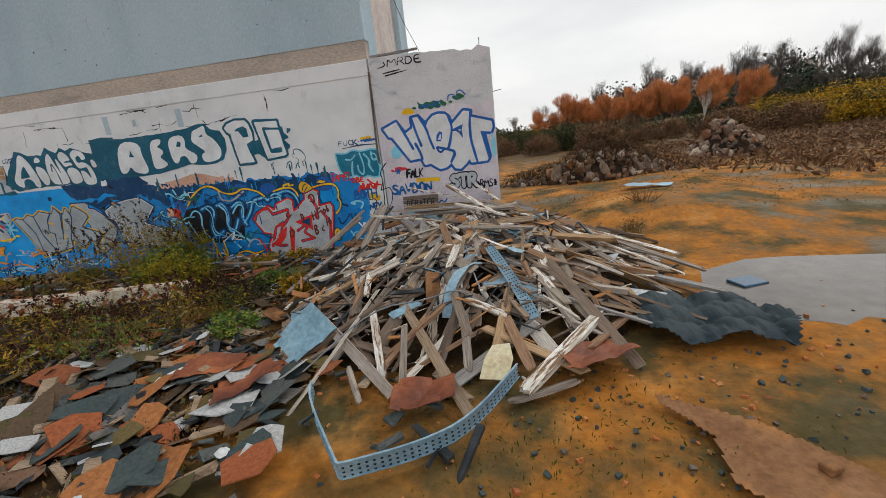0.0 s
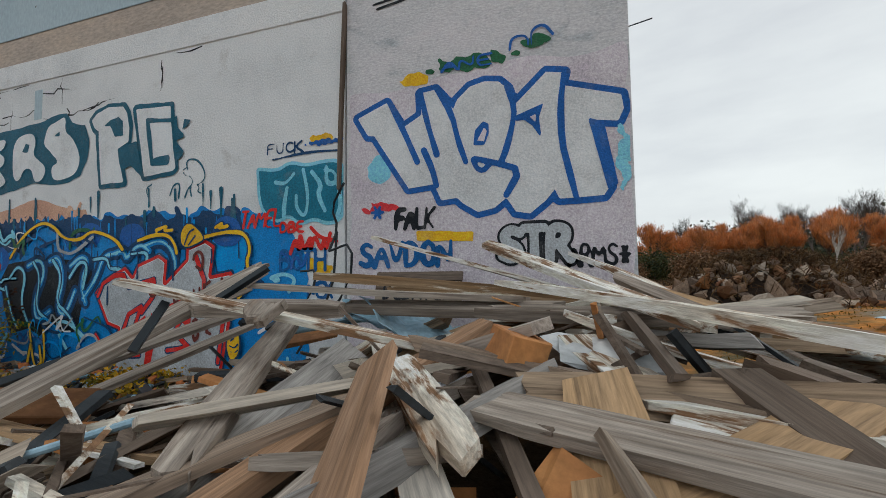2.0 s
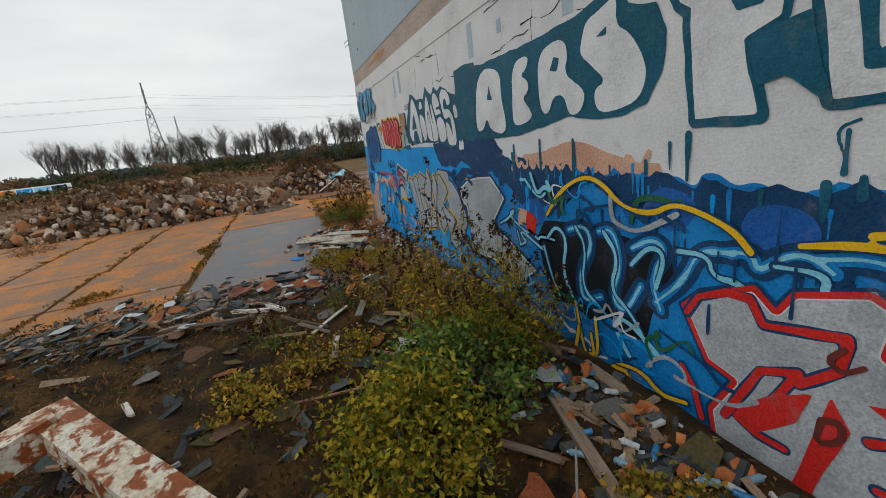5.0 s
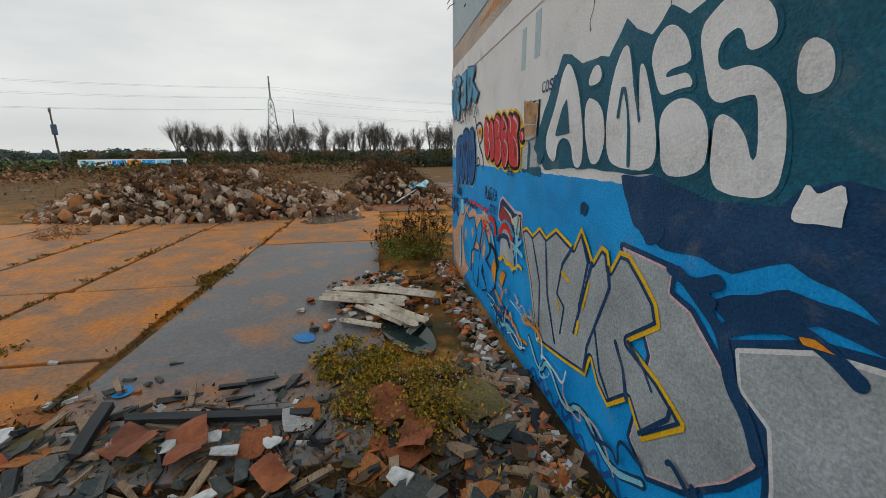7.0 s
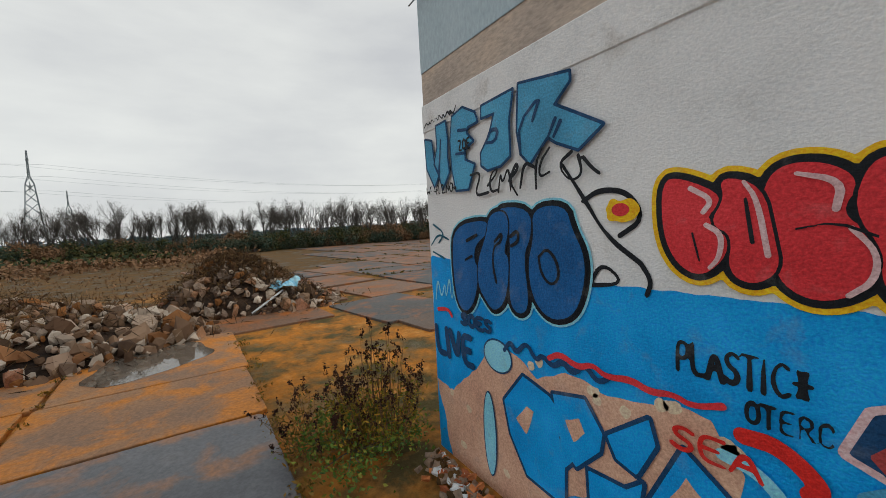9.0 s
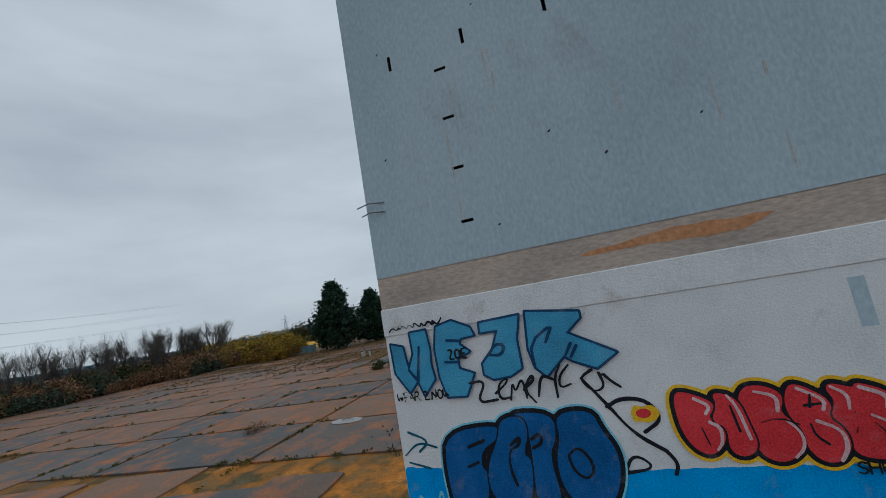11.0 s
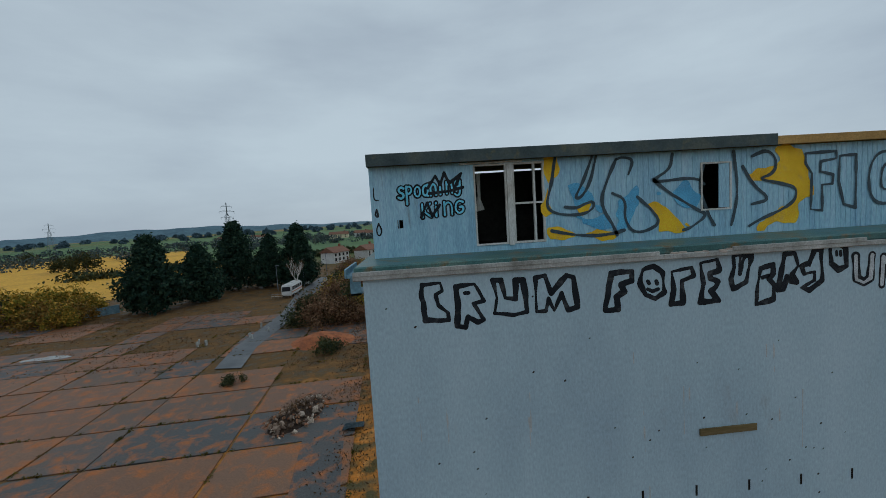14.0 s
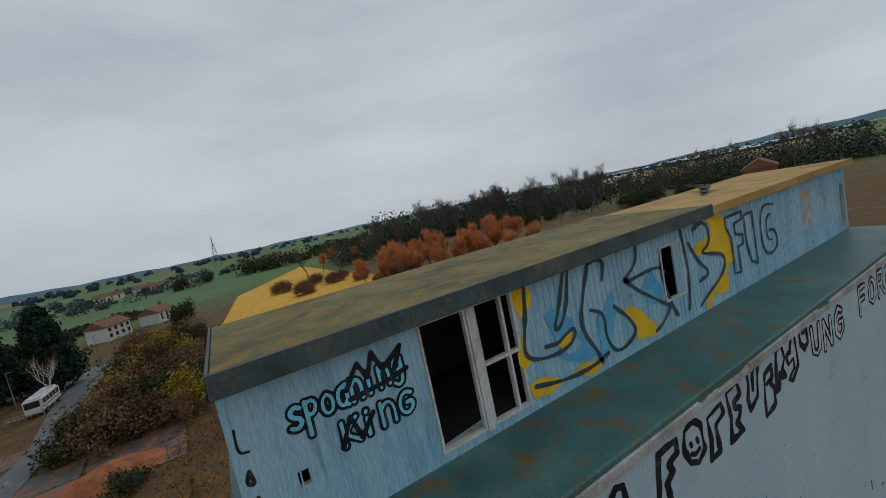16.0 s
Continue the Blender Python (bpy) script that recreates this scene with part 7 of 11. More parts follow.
RED_BACK = ("15.80,1.40 16.00,1.61 16.47,1.82 16.64,1.67 16.74,1.85 17.19,2.00 17.37,1.90 17.34,1.57 17.75,1.91 17.75,2.08 18.12,2.20 18.30,2.10 18.24,1.66 18.61,1.72 18.70,1.57 18.59,0.91 18.42,0.07 18.22,0.18 18.05,0.05 17.59,0.12 17.24,0.03 16.73,0.03 16.23,0.09 16.16,0.40 16.36,0.82 16.10,0.89",)
RED_STROKES = ("15.88,1.34 15.99,1.55 16.25,1.68 16.45,1.69 16.57,1.49 17.11,1.61", "15.86,0.72 16.01,0.52 16.11,0.24", "16.33,0.43 16.59,1.06 16.86,1.19 16.71,0.83 16.45,0.49 16.62,0.42 16.84,0.43",
               "17.12,1.57 17.10,1.34 16.87,1.09", "17.33,0.88 17.80,1.15 17.55,0.81 17.85,0.59 17.42,0.53", "18.10,1.24 18.12,1.60 17.95,1.95", "18.40,0.40 18.50,1.10 18.25,1.45")
DARK_BUBBLE = ("13.25,1.62 13.48,1.91 14.03,2.00 14.64,2.00 15.15,1.94 15.60,1.88 15.70,1.68 15.55,1.33 15.37,0.77 15.00,0.69 14.80,0.81 14.42,0.60 14.11,0.76 13.66,0.68 13.40,1.11",)
DARK_LINES = ("13.55,1.66 13.76,1.89 14.01,1.73 13.88,1.21 14.12,0.86", "14.19,1.94 14.40,1.70 14.29,1.10 14.66,0.91", "14.71,1.96 14.96,1.70 14.82,1.23 15.14,1.05 15.32,0.84", "15.15,1.65 15.38,1.93 15.60,1.88 15.49,1.47",
              "13.45,1.50 13.62,1.05 13.80,0.80", "15.72,1.95 16.05,1.98 16.10,1.78 16.35,1.80 16.55,1.60", "16.60,2.02 16.95,2.05 16.92,1.85 17.2,1.98")
YELLOW_LOW = ("14.26,0.49 14.14,-0.08 14.56,0.19 14.50,0.47", "14.61,-0.40 14.92,0.19 15.12,0.23 15.31,-0.02 15.66,0.06")
RED_BITS = ("17.28,1.17 17.95,1.40 17.88,1.14 17.87,0.85 17.65,1.01",
            "16.42,0.59 16.70,0.88 16.96,1.05 16.89,0.74 16.62,0.44",
            "17.08,1.11 17.22,0.89 17.04,0.05 16.91,0.05",)
RUNS = ("13.58,2.02 13.92,2.42 14.38,2.64 14.71,2.57 15.01,2.32 15.42,2.28 15.67,2.43 15.95,2.38 16.27,2.26 16.42,2.10",
        "16.76,2.23 17.10,2.31 17.40,2.30 17.54,2.14 17.58,2.01",
        "17.15,2.38 17.39,2.45 17.29,2.36 17.48,2.37",
        "18.08,2.23 18.25,2.26 18.55,2.30 18.87,2.27 18.97,2.03 18.89,1.84 18.97,1.70 18.93,1.50 18.76,1.34",
        "18.32,2.37 18.47,2.44 18.35,2.35 18.54,2.38",
        "14.19,0.84 14.38,0.03 14.65,0.19 14.58,0.74",
        "14.69,-0.28 14.90,0.24 15.35,0.37 15.63,0.20 15.94,0.30",)
CAP = ("17.71,2.09 17.67,2.31 17.78,2.44 17.90,2.41 18.10,2.23 18.03,2.18",)
BLUE_BACK = ("18.23,2.19 18.86,2.25 18.95,2.05 18.88,1.83 18.95,1.69 18.92,1.50 18.73,1.35 18.70,1.57 18.61,1.72 18.34,1.72",
             "13.68,1.87 14.38,2.59 15.01,2.28 15.96,2.34 16.46,2.07 16.38,1.76 15.86,1.40 15.81,0.60 15.49,0.19 15.06,0.30 14.17,-0.40 13.59,0.44",)
SCRIPT = ("14.04,1.87 14.36,2.01 14.52,1.74 14.24,1.28 14.32,0.88 14.67,1.08",
          "14.61,1.95 14.86,2.03 15.00,1.64 14.84,1.12 15.07,0.99 15.29,1.43",
          "15.15,1.85 15.42,2.02 15.61,1.93 15.42,1.55 15.56,1.23",
          "15.49,1.30 15.80,1.63 15.96,2.03 16.27,2.04",
          "16.07,2.01 16.42,2.10 16.47,1.93 16.64,2.11 16.81,2.17 16.97,2.06",
          "16.85,2.14 17.18,2.23 17.41,2.12 17.53,1.88 17.51,1.66",)
TAGS = ("17.91,1.90 17.92,1.98 18.02,2.03 18.10,1.95 18.08,1.73 17.97,1.80",
        "17.11,1.53 17.02,1.40 17.12,1.33 17.23,1.44",
        "17.53,1.42 17.56,1.21 17.63,1.27 17.59,1.41",
        "17.93,1.45 17.95,1.20",
        "18.04,1.48 18.05,1.23",
        "17.94,1.31 18.05,1.38",
        "18.12,1.53 18.14,1.26",
        "18.12,1.50 18.23,1.57",
        "18.13,1.39 18.22,1.45",
        "18.34,1.51 18.31,1.39 18.38,1.37 18.41,1.49 18.34,1.51",
        "18.46,1.61 18.46,1.41 18.52,1.47 18.48,1.52",
        "17.93,0.98 17.94,0.68 18.04,0.77 18.01,0.87 17.94,0.85 18.02,0.94 17.99,1.02 17.93,0.98",
        "18.24,0.97 18.17,0.84 18.26,0.81",
        "17.05,0.88 17.03,0.65 17.19,0.77 17.17,0.94 17.05,0.88",
        "18.38,1.16 18.39,0.95",
        "18.48,1.21 18.49,1.01",
        "18.39,1.06 18.49,1.12",)
PG = ("15.55,4.34 15.68,4.45 15.94,4.52 16.29,4.49 16.39,4.37 16.45,4.12 16.44,3.88 16.20,3.78 16.25,3.52 16.35,3.21 15.83,3.21 15.77,3.63 15.73,4.13 15.62,4.20",
      "16.59,4.40 17.35,4.36 17.36,4.07 17.47,3.35 17.42,3.31 16.81,3.26",)
PG_DARK = ("15.82,4.20 16.02,4.30 16.20,4.33 16.30,4.24 16.32,3.99 16.12,3.98 16.00,4.18",
           "17.41,4.13 17.48,4.19 17.52,3.99 17.65,3.87 17.64,3.79 17.51,3.77 17.64,3.60 17.60,3.51 17.49,3.45",
           "17.61,3.95 17.64,4.10 17.76,4.07 17.70,3.99",
           "16.22,3.78 16.63,3.86 16.80,3.25 16.50,3.48 16.32,3.43",)
PG_LINE = ("17.37,4.12 16.86,4.18 16.98,3.46 17.30,3.46 17.31,3.53 17.05,3.51",)
AERS = ("11.61,4.35 12.42,4.27 12.42,3.77 12.55,3.31 12.35,3.22 11.99,3.31 11.87,3.55 11.72,3.31 11.39,3.32",
        "12.80,4.25 13.25,4.29 13.19,4.11 13.00,4.04 13.22,3.93 13.21,3.79 13.04,3.72 13.19,3.58 13.31,3.41 12.78,3.30 12.74,3.58",
        "13.48,4.22 13.83,4.33 14.05,4.27 14.10,4.09 14.03,3.93 14.14,3.81 14.42,3.65 14.33,3.41 14.11,3.37 14.02,3.64 13.79,3.66 13.68,3.45 13.53,3.46 13.45,3.73",
        "14.36,4.22 14.42,4.38 14.68,4.45 14.89,4.51 14.88,4.23 15.04,4.12 15.23,3.89 15.30,3.65 15.16,3.42 14.73,3.36 14.58,3.42 14.55,3.64 14.74,3.70 14.51,3.90 14.32,4.05",)
AERS_DARK = ("11.91,3.81 12.03,4.06 12.14,3.79",
             "13.71,3.97 13.82,4.13 13.93,4.09 13.88,3.95",
             "14.60,4.18 14.75,4.25 14.75,4.16",)
AERS_BACK = ("11.37,4.48 12.62,4.40 13.44,4.42 14.20,4.44 14.69,4.57 14.91,4.58 15.04,4.38 15.36,4.28 15.48,4.03 15.42,3.67 15.30,3.41 15.02,3.32 14.49,3.29 14.15,3.33 13.56,3.27 12.62,3.19 12.06,3.18 11.28,3.26",)
SKETCH = ("16.92,2.88 16.84,3.07 16.98,3.13",
          "17.36,2.92 17.43,3.09 17.57,3.11 17.54,2.87",
          "17.67,2.87 17.74,3.03 17.79,3.02",
          "17.80,2.88 17.76,3.03 17.83,3.10 17.77,3.20 17.64,3.22 17.61,3.31 17.69,3.33",
          "17.71,3.30 17.68,3.43 17.77,3.47 17.92,3.43 18.04,3.28 18.07,3.14 17.95,3.05 17.88,3.08 17.96,3.00 17.91,2.95 17.99,2.91",)
MONES = ("7.08,3.43 7.40,3.89 7.61,4.35 7.81,4.30 8.08,3.88 8.23,3.20 7.98,3.18 7.87,3.52 7.53,3.51 7.50,3.17",
         "8.17,4.00 8.27,4.18 8.40,4.20 8.49,4.02",
         "8.12,3.93 8.48,3.84 8.59,3.59 8.61,3.38 8.49,3.21 8.29,3.27",
         "8.63,3.33 8.61,3.95 8.83,4.33 8.95,4.06 9.07,3.69 9.13,3.61 9.04,4.06 9.13,4.06 9.32,3.62 9.41,3.28 9.27,3.19 8.83,3.21",
         "9.20,4.07 9.24,4.21 9.37,4.28 9.52,4.20 9.62,4.06 9.65,3.95 9.44,3.95 9.38,3.90 9.51,3.90 9.64,3.90 9.71,3.78 9.57,3.80 9.44,3.77 9.34,3.78 9.25,3.95",
         "9.38,3.65 9.56,3.74 9.72,3.70 9.85,3.57 9.91,3.39 9.89,3.20 9.48,3.15 9.41,3.43",
         "9.69,4.15 9.81,4.24 9.89,4.29 10.19,4.19 10.30,3.95 10.09,3.90 10.05,4.06 9.98,4.09 9.86,4.01 9.91,3.84 10.06,3.86 10.18,3.84 10.33,3.71 10.41,3.53 10.45,3.30 10.42,3.09 10.09,3.08 9.94,3.17 9.92,3.49 9.94,3.58 10.02,3.58 10.16,3.47 10.28,3.23 10.23,3.67 10.13,3.68 9.88,3.64 9.76,3.90",
         "10.41,3.87 10.47,3.92 10.57,3.86 10.61,3.74 10.59,3.64 10.45,3.63 10.41,3.75",)
MONES_DARK = ("7.45,3.55 7.63,3.87 7.73,3.95 7.88,3.55",)
MONES_LINE = ("8.81,3.67 8.85,3.97 8.98,3.65 9.04,3.24",
              "9.01,3.94 9.13,3.61",)
MONES_BACK = ("6.72,3.41 7.05,3.89 7.53,4.48 7.75,4.43 8.03,4.26 8.41,4.27 8.56,4.21 8.80,4.47 8.95,4.33 9.17,4.23 9.36,4.37 9.56,4.26 9.79,4.35 10.62,4.07 10.79,3.25 10.53,3.19 10.44,3.07 10.21,3.05 9.97,3.04 9.76,3.09 9.37,3.16 8.50,3.16 7.16,3.15",)
WHITE_GAP = ("10.56,3.01 10.59,3.17 10.64,3.12 10.75,3.18 10.78,3.12 10.78,3.00",)
NEUR = ("6.41,2.18 6.65,2.26 6.89,2.19 7.14,2.35 7.38,2.26 7.67,2.43 8.16,2.30 8.31,2.56 8.49,2.38 8.60,2.25 8.74,2.45 8.87,2.42 8.93,2.26 9.05,2.47 9.21,2.47 9.43,2.32 9.62,2.17 9.70,1.98 9.33,1.68 9.74,1.56 10.07,1.39 10.08,1.33 9.65,0.89 9.52,1.01 9.41,1.14 9.10,0.85 8.87,0.98 8.72,1.17 8.64,0.92 8.11,0.81 7.21,0.66 6.88,1.44",)
NEUR_LINE = ("6.89,2.15 7.25,1.57 7.31,0.85",
             "7.39,2.18 7.53,1.50 7.84,0.94",
             "8.16,2.30 7.92,2.02 7.82,1.61 8.04,1.51 7.98,1.13",
             "8.33,2.47 8.52,2.20 8.40,1.66",
             "8.60,2.22 8.49,1.86 8.32,1.30",
             "8.90,2.26 8.96,2.07 8.64,1.29 8.61,0.99",
             "8.77,1.53 8.92,1.15 9.13,0.96",
             "9.14,1.59 9.30,1.39 9.39,1.14",
             "9.33,1.68 9.57,1.55 9.70,1.42",
             "9.61,0.95 9.91,1.31 9.92,1.41",)
NEUR_YEL = ("7.93,1.92 8.12,1.87",
            "7.91,1.43 7.83,1.54",
            "8.38,1.32 8.42,1.48",
            "8.58,2.00 8.49,1.68",)
GREY_A = ("9.07,2.51 9.73,2.48 9.73,2.29 9.96,2.23 10.31,1.94 10.49,1.85 10.60,1.67 10.62,1.49 10.46,1.23 10.12,0.85 9.74,0.62 9.47,0.79 9.61,1.69",)
GREY_B = ("10.35,2.15 10.81,2.37 11.30,2.45 11.82,2.49 12.29,2.13 11.79,1.60 12.54,1.30 13.20,1.02 12.60,0.62 11.70,0.85 10.90,0.80 10.75,1.20 10.72,1.45 10.64,1.78 10.42,1.90",)
CLOUD = ("8.93,3.15 9.04,2.98 9.24,2.78 9.55,2.65 10.00,2.67 10.24,2.60 10.57,2.74 10.80,2.66 11.03,2.50 11.5,2.42 12.1,2.62 12.3,2.95 11.9,3.35 11.3,3.55 10.9,3.32 10.4,3.18 9.7,3.10",)
CLOUD_LOW = ("10.05,2.36 10.28,2.26 10.78,2.48 11.07,2.42 11.4,2.2 11.75,1.9 11.95,2.1 11.7,2.45 11.2,2.62 10.6,2.58",)
SWEEP = ("9.80,2.49 10.01,2.36 10.26,2.19 10.36,1.89 10.52,1.76 10.62,1.57",
         "10.26,2.23 10.45,2.36 10.66,2.43 10.84,2.39 11.00,2.30",
         "9.72,2.49 9.95,2.42 10.14,2.51",
         "9.95,2.40 10.12,2.36",)
FLASH = ("10.71,2.40 10.79,2.42 10.90,2.39 10.82,2.38 10.74,2.37",)
WEAR = ("20.67,3.72 21.09,3.88 21.31,3.52 21.57,3.66 21.56,3.94 21.76,3.96 21.99,3.68 22.04,3.79 22.20,3.93 22.38,3.97 22.56,3.94 22.66,3.84 22.73,3.62 23.11,3.97 23.31,3.93 23.27,3.79 23.90,3.59 23.92,3.43 23.86,3.30 23.55,3.35 23.75,2.58 23.69,2.49 23.39,2.48 23.22,2.48 23.17,2.59 23.07,2.47 22.89,2.33 22.73,2.36 22.62,2.53 22.48,2.42 22.28,2.38 22.09,2.50 22.02,2.57 21.82,2.55 21.73,2.76 21.39,2.73 20.91,3.46 20.82,3.47",)
WEAR_LINES = ("21.13,3.89 21.31,3.52 21.51,3.06",
              "21.57,3.93 21.64,3.58 21.77,3.13",
              "21.60,3.20 21.71,2.95 21.76,2.74",
              "21.78,3.96 21.97,3.62 22.05,3.26 22.14,3.00",
              "22.66,3.86 22.74,3.59 22.71,3.39 22.64,3.12 22.56,2.94",
              "22.25,3.03 22.55,2.94 22.79,2.85 22.62,2.56",
              "22.23,3.02 22.27,2.91 22.35,2.87 22.43,2.95",
              "23.31,3.92 23.26,3.58 23.26,3.13 23.33,2.80 23.40,2.48",)
WEAR_DARK = ("22.24,3.20 22.26,3.38 22.36,3.48 22.43,3.44 22.43,3.32 22.37,3.19",
             "22.74,3.49 22.88,3.54 23.07,3.60 23.02,3.45 23.04,3.19 22.94,3.35 22.85,3.43 22.74,3.43",
             "23.55,3.37 23.71,3.31 23.84,2.60 23.73,2.55",)
WEAR_GAP = ("22.29,3.25 22.37,3.40 22.41,3.36 22.37,3.23",
            "22.91,3.46 22.99,3.49 22.98,3.38",)
FACADE = ("1.28,15.31 1.68,15.33 1.71,15.15 1.56,15.08 1.61,14.83 1.81,14.65 1.83,14.48 1.30,14.52 1.28,14.92 1.24,15.11",
          "2.01,15.22 2.43,15.25 2.56,14.99 2.62,14.86 2.38,14.82 2.61,14.43 2.48,14.38 2.25,14.53 2.18,14.29 2.00,14.33 2.05,14.79",
          "2.84,15.30 3.03,15.30 3.10,14.88 3.34,14.84 3.35,15.27 3.53,15.27 3.59,14.53 3.28,14.49 2.85,14.56 2.92,14.90",
          "3.81,15.29 4.02,15.32 4.15,14.91 4.52,15.29 4.67,15.24 4.75,14.55 4.52,14.50 4.39,14.89 4.21,14.51 4.08,14.79 4.02,14.52 3.80,14.52",
          "5.55,15.27 6.03,15.28 6.04,15.06 5.78,15.00 5.85,14.83 5.66,14.72 5.69,14.42 5.38,14.42 5.47,14.86",
          "6.29,15.29 6.54,15.36 6.74,15.19 6.80,14.75 6.57,14.60 6.33,14.70 6.21,14.99",
          "6.97,15.20 7.44,15.27 7.50,15.07 7.21,14.97 7.24,14.45 6.94,14.44 7.02,14.79",
          "7.66,15.35 8.05,15.41 8.11,15.15 7.87,15.10 7.90,14.97 8.08,14.89 8.02,14.77 7.89,14.69 8.11,14.44 7.64,14.44 7.72,14.86",
          "8.45,15.46 8.62,15.48 8.61,15.04 8.72,15.47 8.89,15.46 8.76,14.84 8.43,14.67 8.39,14.93 8.47,15.18",
          "9.11,15.13 9.42,15.20 9.43,14.98 9.31,14.86 9.45,14.71 9.44,14.38 9.00,14.28 9.04,14.75",
          "9.70,15.41 9.95,15.43 10.04,15.12 9.89,14.94 10.01,14.73 9.86,14.78 9.76,14.88 9.67,14.59 9.53,14.57 9.61,14.96",
          "10.43,15.48 10.60,15.47 10.64,14.74 10.31,14.53 10.12,14.60 10.43,14.76 10.45,14.96 10.20,14.91 10.11,15.12 10.32,15.16",
          "10.90,15.64 11.20,15.49 11.25,15.03 11.04,14.95 10.86,15.12 10.81,15.45",)
FACADE_IN = ("2.21,15.06 2.29,15.06",
             "6.40,15.02 6.43,14.97",
             "6.60,15.01 6.62,14.95",
             "6.39,14.84 6.51,14.78 6.64,14.82",
             "9.16,14.91 9.30,14.95",
             "10.98,15.40 10.99,15.31",
             "11.08,15.39 11.09,15.30",)
FIST = ("18.56,0.67 18.64,0.85 18.77,0.85 18.81,0.70 18.77,0.51 18.64,0.43",)
FAT = ("3.97,4.00 4.12,4.00 4.43,3.83 4.27,3.68 4.41,3.61 4.44,3.41 4.26,3.23 4.08,3.32 3.97,3.57",
       "4.40,3.98 4.65,3.89 4.71,3.55 4.75,3.31 4.60,3.20 4.45,3.28 4.49,3.56 4.33,3.64 4.44,3.82",
       "4.66,3.85 4.75,4.01 4.97,4.00 5.13,3.87 5.03,3.68 5.19,3.54 5.24,3.35 5.09,3.17 4.90,3.13 4.74,3.26 4.76,3.45 4.70,3.62",
       "5.11,3.70 5.18,3.98 5.31,3.98 5.57,3.77 5.48,3.60 5.61,3.46 5.63,3.26 5.49,3.11 5.33,3.13 5.23,3.28 5.25,3.45",
       "5.51,3.57 5.62,3.77 5.55,3.91 5.60,3.97 5.81,3.88 5.83,3.96 6.14,3.81 6.00,3.62 6.08,3.50 6.15,3.29 6.13,3.12 5.68,3.15 5.64,3.36 5.59,3.47",
       "6.16,3.63 6.30,3.67 6.37,3.61 6.33,3.53 6.24,3.53",)
FATHI = ("4.19,3.92 4.35,3.82 4.28,3.73",
         "4.30,3.63 4.41,3.56 4.39,3.38 4.32,3.30",
         "4.55,3.93 4.63,3.80 4.69,3.41",
         "4.84,3.95 5.06,3.88 5.03,3.71",
         "5.10,3.59 5.21,3.45 5.20,3.28 5.09,3.18",
         "5.27,3.95 5.51,3.80 5.47,3.69",
         "5.38,3.57 5.59,3.46 5.60,3.26 5.51,3.13",
         "5.59,3.94 5.73,3.84 5.71,3.68",
         "5.85,3.91 6.08,3.80 6.04,3.67",
         "5.89,3.60 6.08,3.48 6.14,3.29 6.13,3.15",
         "6.27,3.64 6.33,3.60 6.33,3.55",)
FATIN = ("4.20,3.57 4.25,3.35",
         "4.56,3.81 4.60,3.50",
         "4.84,3.59 5.03,3.63 5.21,3.54",
         "5.30,3.75 5.46,3.76",
         "5.38,3.87 5.35,3.73",
         "5.31,3.54 5.33,3.41 5.43,3.31",
         "5.75,3.65 5.76,3.53 5.71,3.42",
         "5.89,3.53 5.99,3.39 6.00,3.28",)
PEACH_CLOUD = ("0.03,1.13 0.47,1.02 1.27,1.72 1.55,2.10 1.90,2.09 2.40,1.86 2.84,2.06 3.27,1.98 3.81,2.03 4.06,2.09 4.32,2.10 4.44,1.92 4.51,1.73 4.48,1.54 0.91,-0.56 0.38,-0.10",)
PEACH_LET = ("1.79,1.36 2.17,1.80 2.60,1.69 2.83,1.50 2.73,1.25 2.98,1.13 2.80,0.93 2.78,0.47 2.18,0.52 1.89,0.94",
             "2.66,1.74 3.10,1.83 3.31,1.54 3.27,1.34 2.96,1.02 2.76,1.18",
             "3.36,1.55 3.80,1.89 3.86,1.67 3.67,1.30 3.46,1.36",
             "3.12,1.07 3.56,1.10 3.73,1.25 3.66,0.85 3.58,0.64 3.48,0.26 3.15,0.32 3.13,0.74",
             "3.70,0.93 4.10,1.75 4.54,1.42 4.51,1.34 4.18,1.08 4.75,0.98 4.97,0.73 4.48,0.37 4.00,0.94 3.86,0.72 4.35,0.48 3.93,0.31 3.65,0.44",)
PEACH_IN = ("2.02,1.20 2.22,1.45 2.36,1.42 2.20,1.05",
            "2.84,1.50 3.02,1.58 3.10,1.46 2.94,1.28",
            "3.92,1.15 4.12,1.52 4.30,1.38 4.06,1.06",)
SPOTS = ("2.31,1.97 2.45,2.05 3.21,1.95 3.24,1.87 3.91,2.06 4.01,2.08 3.56,1.87 4.42,1.93 4.44,1.87 0.47,1.02 0.93,0.91 0.74,0.26 2.04,1.52 1.76,0.32 4.48,1.89",)
ARCH = ("5.09,2.18 5.20,2.47 5.34,2.54 6.04,2.37 6.35,2.39 6.35,2.17 6.30,2.05 6.08,2.03 5.92,2.05 5.30,2.10",
        "5.18,2.21 5.36,2.43 5.87,2.27 5.92,2.17 5.63,2.16 5.26,2.12",
        "5.37,2.43 5.86,2.33 5.97,2.23 5.95,2.15 5.87,2.26 5.48,2.37",
        "5.92,2.26 6.21,2.37 6.34,2.35 6.29,2.07 6.10,2.08",
        "5.32,1.86 5.50,2.05 5.75,2.03 5.99,1.82 6.11,1.51 6.04,1.33 5.65,1.46 5.27,1.43",
        "5.24,1.01 5.43,1.21 5.67,1.21 5.46,0.90",)
